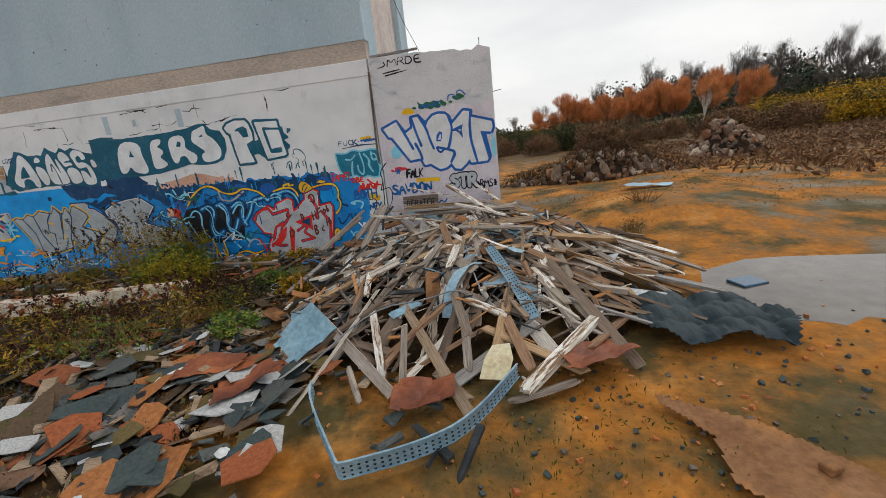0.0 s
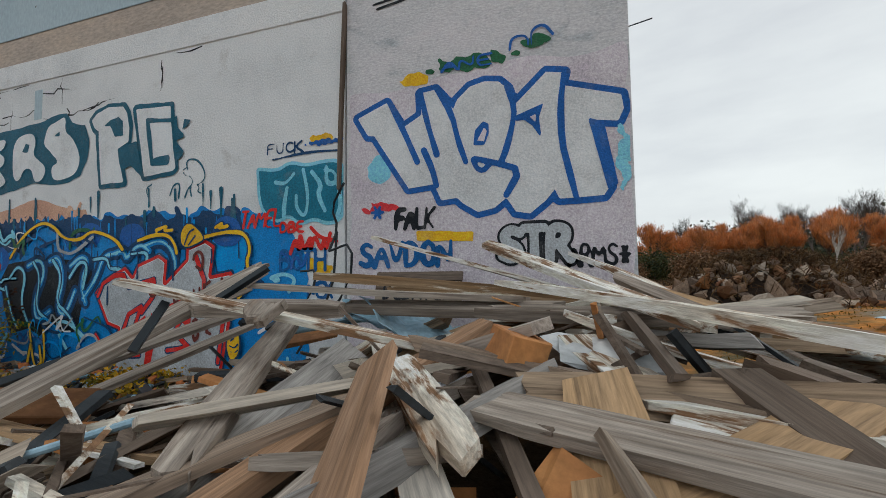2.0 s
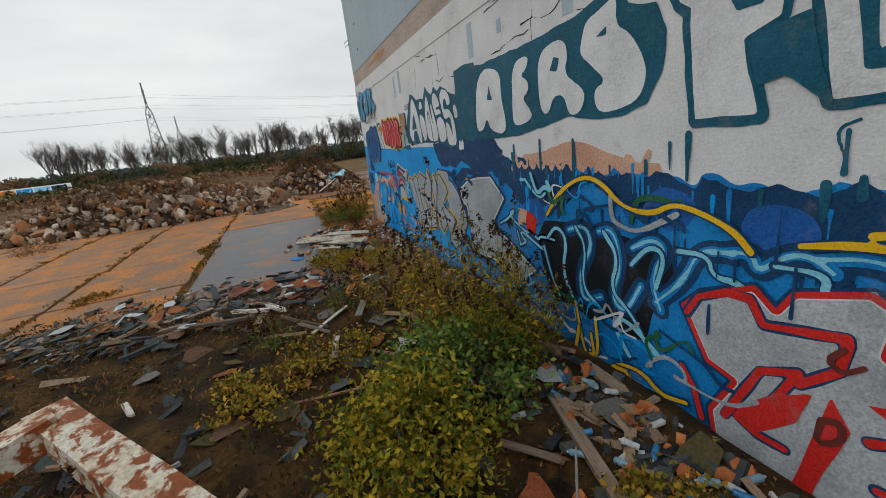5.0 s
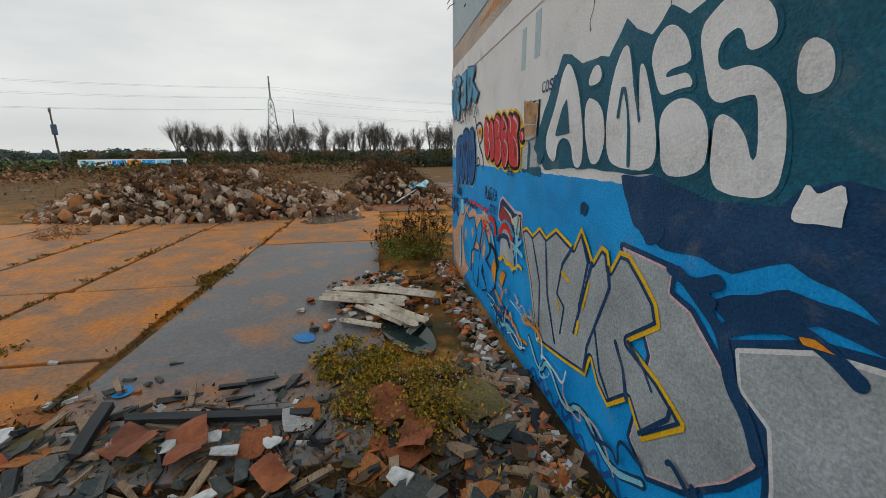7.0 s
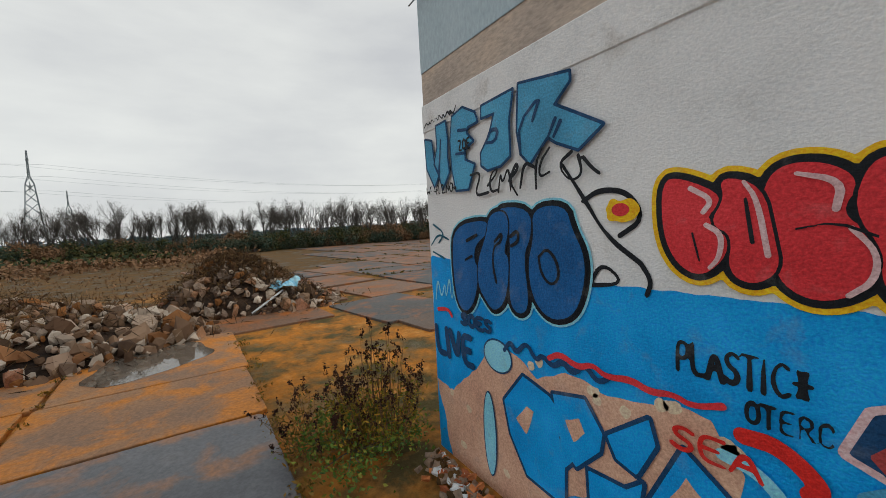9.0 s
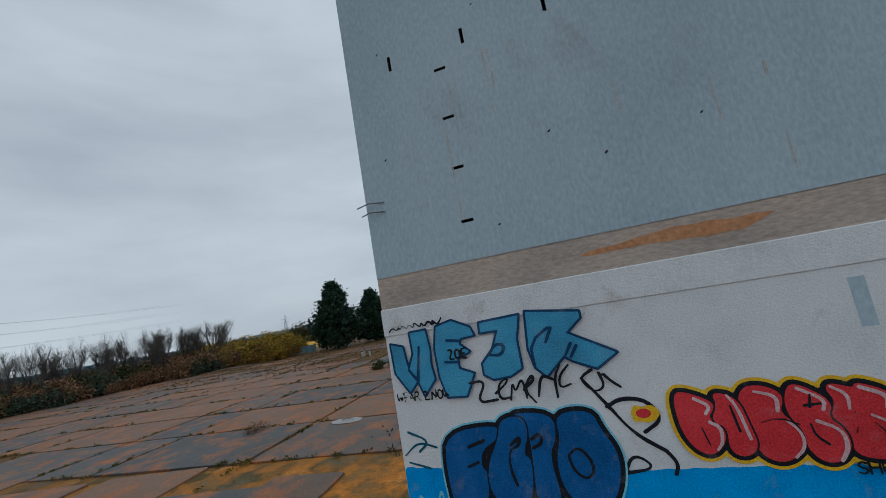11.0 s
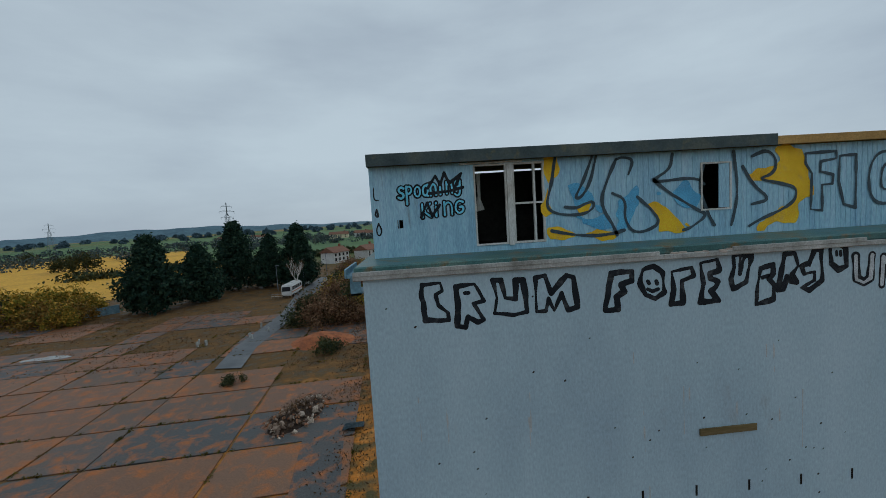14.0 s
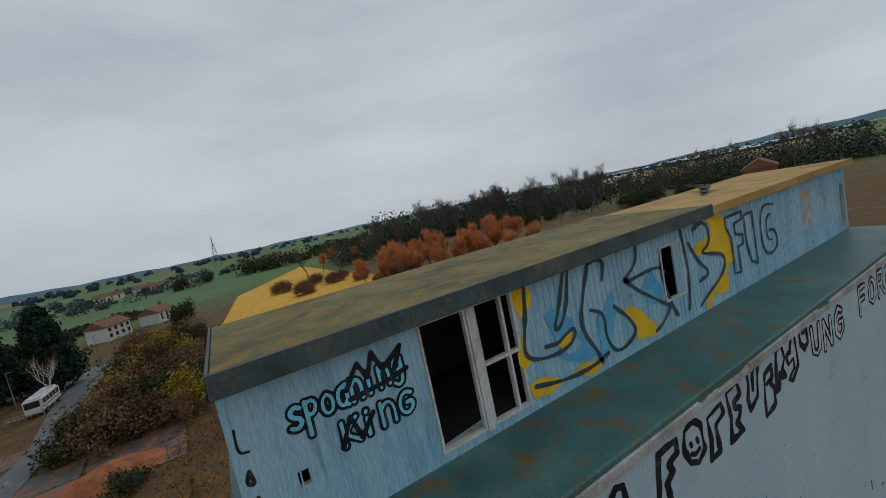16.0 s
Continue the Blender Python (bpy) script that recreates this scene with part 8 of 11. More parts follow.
ARCS = ("5.18,1.93 5.47,2.15 5.80,2.14 6.01,1.99",
        "5.22,1.88 5.48,2.09 5.77,2.07 6.00,1.86",
        "5.09,1.72 5.25,1.83 5.69,1.92 5.86,1.77",
        "4.53,2.06 4.76,2.08 4.98,1.89 4.92,1.81",
        "4.39,1.85 4.65,1.82 4.86,1.57 4.98,1.40",
        "4.63,1.53 4.96,1.50 5.15,1.20",
        "5.24,1.39 5.44,1.43 5.50,1.54 5.73,1.40 5.98,1.49 6.12,1.42 6.36,1.58 6.51,1.55",)
STARS = ("6.00,1.87 6.52,1.77",
         "6.14,1.66 6.35,2.17",
         "6.06,1.76 6.45,1.98",
         "6.18,2.15 6.30,1.48",
         "6.26,2.36 6.15,2.10",)

STEEL_WORD = ("0.09,5.13 0.30,5.07 0.35,4.70 0.46,4.94 0.45,5.27 0.73,5.28 0.76,4.99 0.74,4.74 0.77,4.52 0.56,4.28 0.48,4.52 0.32,4.35 0.11,4.66",
              "0.91,5.30 1.18,5.36 1.46,5.22 1.51,5.09 1.28,5.07 1.25,4.99 1.40,4.86 1.19,4.78 1.19,4.63 1.41,4.54 1.24,4.22 0.93,4.23 0.85,4.55 0.84,4.97",
              "1.61,5.26 2.22,5.29 2.13,4.95 2.13,4.53 1.95,4.44 1.69,4.42 1.56,4.50 1.56,4.66 1.75,4.85 1.87,5.11 1.60,5.11",
              "2.32,5.32 3.06,5.21 3.06,5.12 2.84,4.94 3.43,4.60 3.14,4.42 2.85,4.55 2.74,4.63 2.46,4.38 2.32,4.52 2.27,4.79",)
STEEL_LINES = ("0.58,5.03 0.48,4.52",
               "0.35,4.70 0.48,4.52",
               "1.06,5.07 1.25,5.04",
               "0.98,4.75 1.18,4.73",
               "1.68,4.77 1.79,4.92 1.94,4.89 1.87,4.75 1.68,4.77",
               "2.32,4.52 2.31,4.87 2.67,5.10 2.53,4.85",
               "2.86,4.79 2.75,4.62",
               "2.93,4.75 2.83,4.61",)
BUBBLE = ("0.80,3.69 1.60,3.77 1.59,3.60 1.30,3.45 1.24,3.21 1.35,3.09 1.23,2.62 0.98,2.42 0.78,2.58 0.72,3.20",
          "1.66,3.83 1.97,3.87 2.03,3.66 1.89,3.33 2.01,3.28 1.92,2.74 1.68,2.55 1.54,2.65 1.35,2.86 1.37,3.21 1.60,3.57",
          "1.78,3.91 2.41,3.87 2.40,3.54 2.25,3.33 2.33,2.72 2.17,2.58 2.00,2.69 2.03,3.12 2.05,3.33 2.06,3.72",
          "2.46,3.86 2.93,3.87 3.00,3.62 3.16,3.33 3.12,2.97 2.97,2.69 2.65,2.61 2.41,2.83 2.36,3.23 2.48,3.54",)
BUBBLE_IN = ("1.12,3.49 1.36,3.57",
             "1.06,3.21 1.23,3.27",
             "1.75,3.48 1.91,3.60 1.87,3.47 1.72,3.42 1.69,3.16 1.75,2.94",
             "2.07,3.55 2.20,3.63 2.21,3.49 2.07,3.43",
             "2.53,3.31 2.66,3.42 2.80,3.28 2.83,3.09 2.70,2.99 2.56,3.12 2.53,3.31",)
HUT_LINES = ("4.94,18.17 4.81,17.43 4.65,16.92 4.79,16.71 5.23,16.60 5.71,16.62 5.95,16.78 5.91,16.94 5.65,16.86 5.46,16.77 5.16,16.82",
             "5.93,18.12 5.63,17.39 5.42,17.06 5.57,17.02 5.84,17.38 6.02,18.08",
             "6.56,17.99 6.29,17.42 6.13,16.97 6.21,16.63 6.43,16.28 6.54,16.00",
             "6.56,17.99 6.74,18.04 7.04,17.96 6.89,17.58",
             "4.78,16.22 5.37,16.08 5.90,16.02 6.43,16.04 6.74,16.12",
             "8.10,18.04 8.03,17.65 7.57,17.41 7.65,17.33 8.73,17.41 8.97,17.21",
             "7.12,16.98 7.58,16.55 7.75,16.20 7.05,15.97 6.74,16.39 6.81,16.93 6.44,17.11",
             "7.57,17.41 7.96,17.06 8.76,16.54 9.08,16.39 8.61,16.07 8.38,16.02",
             "8.95,17.71 8.81,17.21 9.08,16.39 9.25,16.10",
             "9.80,18.03 9.94,16.88 9.73,16.07",
             "10.06,17.62 10.36,17.10 10.87,16.69 10.32,16.59",
             "10.32,17.87 10.75,18.03 11.03,17.77 10.95,17.37 10.45,17.26 11.30,17.08 11.64,16.92 11.50,16.52 10.47,16.13 10.25,16.01",)
HUT_FUG = ("11.85,17.87 11.85,17.60 12.04,17.32 12.01,16.35 12.35,16.30 12.34,17.00 12.64,17.01 12.65,17.26 12.28,17.36 12.29,17.63 12.75,17.69 12.73,17.89",
           "12.84,17.75 12.82,17.07 12.98,16.43 13.33,16.32 13.33,16.97 13.32,17.77",)
HUT_BLUE = ("6.59,16.94 7.12,17.31 7.23,16.77 6.89,16.22 6.59,16.13",
            "7.73,17.01 8.42,17.24 8.98,16.94 8.76,16.54 8.12,16.85",
            "5.25,17.38 5.54,16.87 6.13,16.63 5.99,17.24",
            "5.53,16.54 6.21,16.56 6.43,16.21 5.83,16.16",)
HUT_YELLOW = ("4.61,18.14 5.05,18.19 4.97,17.94 4.84,17.43 4.68,16.92 4.79,16.71 4.64,16.63",
              "5.46,16.78 5.84,16.96 5.91,16.85 5.61,16.65",
              "4.71,16.26 5.53,16.14 6.74,16.12 6.66,15.95 4.75,16.01",
              "7.15,16.95 7.66,16.74 8.21,16.30 8.38,16.02 7.67,15.99 7.62,16.48",
              "8.48,16.18 8.90,16.01 8.65,15.96",
              "9.91,16.33 10.09,15.98 9.74,15.96",
              "10.91,18.02 11.80,18.04 12.01,16.76 11.71,16.36 11.53,16.09 10.55,15.95 10.69,16.29 11.37,16.52 11.59,16.86 10.67,17.25 10.32,17.11 10.15,17.39 10.79,17.45 11.03,17.74",)
CROWN = ("1.59,17.52 1.80,17.82 1.91,17.58 2.03,17.89 2.14,17.61 2.47,17.85 2.31,17.55",
         "1.38,16.79 1.55,17.15 1.66,16.81 1.87,17.08",
         "1.62,17.38 2.17,17.42 2.49,17.49",)


def tangle(x0, x1, z, height, seed, n=9):
    """A loose looping pen line."""
    q = np.random.default_rng(seed)
    xs = np.linspace(x0, x1, n) + q.normal(0, 0.28 * (x1 - x0), n) * 0.8
    return [chaikin(np.stack([xs, z + height * q.uniform(0, 1, n)], 1), 2)]


def scribble(x0, x1, z, height, seed, n=9):
    q = np.random.default_rng(seed)
    xs = np.linspace(x0, x1, n)
    return [chaikin(np.stack([xs + q.uniform(-0.04, 0.04, n), z + height * np.where(np.arange(n) % 2, 1, 0) * q.uniform(0.5, 1, n)], 1), 2)]


# Rolled coats on the lower wall.
layers("wall_paint", [patch([(-0.0, -0.5), (11.7, -0.5), (11.5, 3.0), (9.9, 3.06), (3.0, 3.08), (0.0, 3.22)], 0.018, 1, SKY_BLUE, 0.05, 14),
                      patch([(11.3, -0.5), (19.4, -0.5), (19.85, 0.6), (19.95, 1.4), (19.7, 2.2), (18.9, 2.62), (11.1, 2.75)], 0.08, 2, MID_BLUE, 0.03, 13),
                      patch([(10.2, 2.9), (11.7, 2.65), (12.8, 2.15), (13.6, 2.1), (18.6, 2.0), (18.8, 2.6), (15, 2.68), (12.5, 2.8), (11.8, 3.05), (10.0, 3.1)], 0.10, 3, NAVY, 0.03, 15)],
       tower, "rolled bright blue and navy paint with ragged edges", lift=0.003, step=0.002)
layers("wall_paint", [patch([(20.55, 0.3), (23.95, 0.3), (23.95, 4.2), (21.6, 4.1), (20.6, 4.0)], 0.08, 4, LILAC, 0.06, 4)], annexe, "faded lilac wash", lift=0.008)

q_dr = np.random.default_rng(63)
for n, (mat_, count, z0, z1, lift_) in enumerate(((MID_BLUE, 46, 2.3, 2.8, 0.0105), (SKY_BLUE, 22, 2.35, 2.75, 0.0115), (NAVY, 40, 1.6, 2.3, 0.0125), (TEAL, 26, 2.6, 3.1, 0.0135))):
    xs_ = q_dr.uniform(11.9, 18.7, count)
    lettering("paint_run", [np.array([(x, z), (x + 0.01, z - l)]) for x, z, l in zip(xs_, q_dr.uniform(z0, z1, count), q_dr.uniform(0.12, 0.55, count))], [(0.011 + 0.003 * n, mat_)], tower, "runs and smears of paint on the dark band", lift=lift_, rough=0.014, res=0.016, stuff=True)
# Large letters on the white course.
def filled(shapes, mat, parent, label, lift, rough=0.012, seed=5, y=0.0, grain=9.0, res=0.02):
    """Sprayed areas with slightly uneven edges."""
    for n, shape in enumerate(outlines(shapes)):
        layers("graffiti", [patch(shape, rough, seed + n, mat, res, grain)], parent, label, y, lift)


filled(MONES_BACK, TEAL, tower, "dark teal shading behind the white letters", 0.0085, 0.03, 61, grain=6)
filled(CLOUD, NAVY, tower, "dark navy cloud of spray under the white letters", 0.0078, 0.10, 71, grain=4)
filled(CLOUD_LOW, NAVY, tower, "navy swoosh over the grey letter", 0.0094, 0.05, 72, grain=5)
filled(("10.6,4.5 11.5,4.5 11.6,3.3 11.2,3.1 10.75,3.2 10.55,3.6",), TEAL, tower, "dark teal shading between the words", 0.0081, 0.05, 73, grain=5)
filled(AERS_BACK, TEAL, tower, "dark teal shading behind the white letters", 0.0085, 0.04, 62, grain=6)
block_letters(outlines(PG), [(0.075, TEAL)], tower, "dark teal outline of the block letters", lift=0.0105, rough=0.012)
for shapes_, lift_ in ((MONES, 0.0125), (AERS, 0.0130), (PG, 0.0135)):
    for shape_ in rounded(shapes_) if shapes_ is not PG else outlines(PG):
        block_letters([shape_], [(0.028, TEAL), (0.0, WHITE_P)], tower, "white letter with dark teal outline", lift=lift_, rough=0.006)
filled(MONES_DARK + AERS_DARK + PG_DARK, TEAL, tower, "dark teal letter counters and splashes", 0.0205, 0.018, 33)
lettering("graffiti", outlines(MONES_LINE, 1), [(0.022, TEAL)], tower, "dark teal inner strokes", lift=0.0205, rough=0.008)
lettering("graffiti", outlines(PG_LINE), [(0.040, TEAL)], tower, "dark teal inner stroke of the block letter", lift=0.0205, rough=0.010)
filled(WHITE_GAP, WHITE_P, tower, "white plaster showing through the teal", 0.0165, 0.03, 44)
layers("graffiti", [(blob(7.05, 3.62, 0.10, 0.09, 0.02, 3), (6.8, 7.3, 3.4, 3.9), 0.02, TEAL), (blob(7.0, 3.3, 0.12, 0.1, 0.02, 4), (6.8, 7.3, 3.1, 3.5), 0.02, TEAL)], tower, "spray dots", lift=0.0155)
lettering("graffiti", outlines(SKETCH, 2), [(0.012, TEAL)], tower, "thin outline sketch", lift=0.006)
lettering("graffiti", scribble(12.6, 15.3, 2.66, 0.28, 5, 26), [(0.035, PEACH)], tower, "peach tag", lift=0.010)
layers("graffiti", [patch([(12.9, 2.6), (15.6, 2.55), (15.5, 2.85), (14.2, 3.0), (13.0, 2.85)], 0.08, 8, PEACH, 0.03, 5)], tower, "faded peach patch", lift=0.004)

# The annexe wall: big rounded word.
block_letters(outlines(WEAR), [(0.072, ROYAL), (0.0, SILVER_WHITE)], annexe, "large silver rounded letters with blue outline", lift=0.014)
lettering("graffiti", outlines(WEAR_LINES, 1), [(0.036, ROYAL)], annexe, "blue inner outlines of the silver letters", lift=0.022, rough=0.006)
filled(WEAR_DARK, ROYAL, annexe, "blue letter counters", 0.0225, 0.004)
filled(WEAR_GAP, LILAC, annexe, "lilac wall showing in the counters", 0.026, 0.004)
layers("graffiti", [(blob(21.47, 4.13, 0.2, 0.085, 0.02, 2), (21, 22, 3.9, 4.4), 0.02, YELLOW), (blob(22.2, 4.24, 0.45, 0.09, 0.05, 3), (21.5, 23, 4, 4.5), 0.02, GREEN_P), (blob(23.0, 4.36, 0.14, 0.08, 0.03, 5), (22.7, 23.3, 4.1, 4.6), 0.02, GREEN_P)], annexe, "yellow and green spray blots", lift=0.012)
lettering("graffiti", strokes("22.7,4.3 22.72,4.45 22.9,4.45 22.92,4.32", "22.95,4.32 22.95,4.5 23.1,4.55 23.2,4.4") + word("ANE", 21.85, 4.17, 0.13, 0.2), [(0.014, ROYAL)], annexe, "blue tag", lift=0.026)
lettering("graffiti", word("FALK", 21.2, 2.22, 0.25, 0.12, slant=0.1), [(0.022, BLACK_P)], annexe, "black tag", lift=0.018, rough=0.014)
lettering("graffiti", word("SAVDON", 20.70, 1.75, 0.30, 0.19), [(0.028, DEEP_BLUE)], annexe, "dark blue tag", lift=0.018, rough=0.014)
layers("graffiti", [patch([(21.5, 2.07), (22.2, 2.04), (22.22, 2.15), (21.5, 2.17)], 0.02, 6, YELLOW, 0.02)], annexe, "yellow spray bar", lift=0.017)
lettering("graffiti", word("STR", 22.55, 1.80, 0.36, 0.24), [(0.085, BLACK_P), (0.055, SILVER)], annexe, "silver tag with black outline", lift=0.018)
lettering("graffiti", word("ARMS*", 23.3, 1.72, 0.24, 0.11), [(0.018, BLACK_P)], annexe, "black tag", lift=0.018)
lettering("graffiti", word("*", 20.85, 2.35, 0.2, 0.2) + scribble(21.2, 22.4, 1.35, 0.2, 8, 14), [(0.02, ROYAL)], annexe, "blue marks", lift=0.018)
lettering("graffiti", word("MRDE", 21.05, 5.42, 0.2, 0.22) + strokes("20.75,5.4 21.0,5.45 20.95,5.55", "20.9,5.25 21.4,5.3", "20.95,5.18 21.6,5.26"), [(0.014, BLACK_P)], annexe, "thin black tag", lift=0.012)
layers("graffiti", [(blob(20.95, 3.0, 0.2, 0.16, 0.05, 4), (20.6, 21.3, 2.7, 3.3), 0.03, LIGHT_BLUE), (blob(21.0, 2.5, 0.22, 0.06, 0.04, 7), (20.6, 21.4, 2.3, 2.7), 0.03, ROSE), (blob(23.9, 2.9, 0.07, 0.3, 0.03, 9), (23.7, 23.96, 2.5, 3.3), 0.03, LIGHT_BLUE)], annexe, "faded spray blots", lift=0.011)

part("lettering", joined("lettering", [([(x, -0.026, z) for x, z in v_], f_, 0) for v_, f_ in [flat_shape(stroke_field(word("DEBATER", 0.12, 0.14, 0.2, 0.1, 0.25), 0.014), 0.02, 1.06, 0.08, 0.4, 0.012)]], [BLACK_P]), debate, "black hand lettering")

# Round the joint.
BUBBLE_RIM = ("19.07,3.16 19.11,2.62 19.38,2.41 19.59,2.52 19.77,2.37 20.00,2.45 20.20,2.36 20.40,2.40 20.44,2.61 20.44,2.91 20.40,3.17 20.14,3.18 19.86,3.14 19.60,3.22 19.40,3.11 19.07,3.16",)
BUBBLE_PEN = ("19.36,2.97 19.53,2.93 19.67,3.07", "19.56,2.88 19.51,2.65 19.51,2.47", "19.82,3.11 19.91,2.73 19.86,2.43 19.71,2.58 19.71,2.76", "19.96,3.07 20.12,2.88 20.05,2.75 20.17,2.52",
              "20.17,3.08 20.32,3.05 20.36,2.89 20.19,2.88 20.19,3.12", "20.38,2.86 20.42,2.60 20.36,2.43")
block_letters(rounded(BUBBLE_RIM), [(0.05, LIGHT_BLUE), (0.0, PETROL)], tower, "petrol blue bubble with pale blue edge", lift=0.012)
lettering("graffiti", outlines(BUBBLE_PEN, 2), [(0.028, LIGHT_BLUE)], tower, "pale blue bubble letters", lift=0.019, rough=0.01)
lettering("graffiti", word("FUCK", 19.2, 3.38, 0.15, 0.14) + strokes("19.3,3.3 19.9,3.36 20.4,3.33"), [(0.014, NAVY)], tower, "small navy tag", lift=0.010)
layers("graffiti", [(blob(20.1, 3.53, 0.2, 0.055, 0.02, 2), (19.8, 20.44, 3.35, 3.7), 0.02, YELLOW), (blob(20.15, 3.47, 0.27, 0.04, 0.02, 3), (19.8, 20.44, 3.35, 3.7), 0.02, ROYAL)], tower, "yellow and blue spray blot", lift=0.010)
lettering("graffiti", word("TAMEL", 18.75, 2.34, 0.24, 0.12, slant=0.2) + word("DBE", 19.45, 2.25, 0.14, 0.12), [(0.017, RED)], tower, "red tag", lift=0.018)
lettering("graffiti", scribble(19.65, 20.25, 1.95, 0.35, 11, 12) + strokes("19.95,2.3 20.1,2.15 20.35,2.1"), [(0.028, RED)], tower, "red scribble", lift=0.018)
lettering("graffiti", word("BOTH", 19.45, 1.72, 0.28, 0.17), [(0.024, DEEP_BLUE)], tower, "dark blue tag", lift=0.018)
lettering("graffiti", word("NEX", 19.9, 1.35, 0.2, 0.12), [(0.02, DEEP_BLUE)], tower, "dark blue tag", lift=0.013)
layers("graffiti", [(blob(20.1, 1.75, 0.22, 0.1, 0.06, 2), (19.7, 20.44, 1.4, 2.0), 0.03, YELLOW)], tower, "yellow spray blot", lift=0.010)

# Silver and red piece.
filled(BLUE_BACK[:1], SKY_BLUE, tower, "bright blue shape behind the silver letters", 0.009, 0.01, 12)
filled(BLUE_BACK[1:], MID_BLUE, tower, "cobalt shape behind the script", 0.0095, 0.02, 13)
block_letters(outlines(BLUE_BACK[:1]), [(0.03, NAVY)], tower, "navy edge of the bright blue shape", lift=0.0075)
lettering("graffiti", outlines(SCRIPT, 2), [(0.105, NAVY), (0.045, MID_BLUE), (0.018, LIGHT_BLUE)], tower, "blue script with navy outline", lift=0.015, rough=0.01)
block_letters(outlines(RED_BACK), [(0.030, NAVY), (0.0, RED), (-0.052, WHITE_P), (-0.064, SILVER)], tower, "angular silver letters edged in red and navy", lift=0.024)
filled(DARK_BUBBLE, BLACK_P, tower, "black fill of the round script letters", 0.0130, 0.03, 91, grain=5)
lettering("graffiti", outlines(DARK_LINES, 2), [(0.045, NAVY), (0.024, LIGHT_BLUE)], tower, "pale blue outlines of the black letters", lift=0.0215, rough=0.008)
lettering("graffiti", outlines(YELLOW_LOW), [(0.05, NAVY), (0.03, YELLOW)], tower, "yellow outline strokes low on the wall", lift=0.046)
lettering("graffiti", outlines(RED_STROKES), [(0.050, NAVY), (0.034, RED)], tower, "red inner strokes of the silver letters", lift=0.0345, rough=0.008)
filled(RED_BITS, RED, tower, "red counters of the silver letters", 0.0405, 0.006)
block_letters(outlines(RED_BITS[:1]), [(-0.07, NAVY)], tower, "navy core of the red counter", lift=0.0425)
lettering("graffiti", [np.array([(x, z), (x + 0.008, z - l)]) for x, z, l in ((16.15, 2.05, 0.35), (16.3, 2.0, 0.2), (16.75, 2.05, 0.42), (17.5, 1.9, 0.3), (18.25, 2.05, 0.2), (18.75, 2.15, 0.25), (16.1, 1.5, 0.3), (18.15, 1.55, 0.25), (14.3, 2.3, 0.3), (15.7, 2.2, 0.25), (13.2, 2.6, 0.4), (12.2, 2.7, 0.5), (16.6, 2.5, 0.45), (17.4, 2.55, 0.4))], [(0.013, NAVY)], tower, "navy drips", lift=0.041)
DARK_RED = surface("dark_red_marks", [(0.10, 0.018, 0.014), (0.15, 0.03, 0.022)], 0.6)
lettering("graffiti", outlines(TAGS, 1), [(0.024, DARK_RED)], tower, "dark red letters tagged over the silver", lift=0.0445)
lettering("graffiti", outlines(RUNS, 2), [(0.045, NAVY), (0.027, YELLOW)], tower, "yellow outline strokes", lift=0.043)
block_letters(rounded(CAP), [(0.045, NAVY), (0.02, YELLOW)], tower, "yellow cap shape", lift=0.050)
lettering("graffiti", strokes("17.74,2.12 17.82,2.32 17.92,2.36", "17.82,2.12 17.95,2.26"), [(0.012, NAVY)], tower, "navy lines of the cap", lift=0.058)
block_letters(rounded(FIST), [(0.03, NAVY), (0.0, YELLOW)], tower, "orange-yellow rounded shape", lift=0.050)
lettering("graffiti", strokes("18.62,0.66 18.72,0.62 18.78,0.68", "18.62,0.58 18.72,0.55 18.78,0.60", "18.64,0.72 18.70,0.76"), [(0.011, NAVY)], tower, "navy inner lines", lift=0.060)
layers("graffiti", [(blob(x, z, 0.28, 0.22, 0.02, n), (x - 0.5, x + 0.5, z - 0.4, z + 0.4), 0.03, ROYAL) for n, (x, z) in enumerate(((13.2, 2.0), (15.6, 2.35), (16.6, 2.3), (18.5, 2.3)))], tower, "blue bubbles", lift=0.008)

for n, (x, z, w_, h_, m_) in enumerate(((18.85, 0.9, 0.5, 0.5, NAVY), (19.0, 0.35, 0.6, 0.4, LIGHT_BLUE), (19.2, 1.2, 0.5, 0.5, LIGHT_BLUE), (18.95, 0.0, 0.7, 0.35, NAVY), (19.3, 0.7, 0.45, 0.4, WHITE_P), (18.8, 1.5, 0.4, 0.4, NAVY), (19.45, 1.65, 0.4, 0.4, ROYAL), (19.0, -0.15, 0.5, 0.3, YELLOW))):
    lettering("graffiti", tangle(x, x + w_, z, h_, 420 + n, 7), [(0.022 + 0.004 * (n % 3), m_)], tower, "loose spray strokes beside the silver letters", lift=0.016 + 0.0006 * n)

# Grey shapes between.
block_letters(outlines(GREY_A), [(0.045, NAVY), (0.0, PINK), (-0.02, GREY_P)], tower, "large grey letter with navy outline", lift=0.0105)
block_letters(outlines(GREY_B), [(0.05, NAVY), (0.0, SILVER_WHITE), (-0.03, GREY_P)], tower, "large grey angular letter with navy outline", lift=0.012)
lettering("graffiti", outlines(SWEEP, 2), [(0.05, NAVY)], tower, "sweeping navy strokes", lift=0.022, rough=0.012)
filled(FLASH, ORANGE, tower, "orange flash", 0.030, 0.004, res=0.012)
lettering("graffiti", tangle(12.2, 13.4, 1.5, 0.5, 31, 9) + tangle(12.5, 13.3, 1.2, 0.5, 32, 8), [(0.05, NAVY), (0.02, LIGHT_BLUE)], tower, "navy and pale blue strokes", lift=0.013)
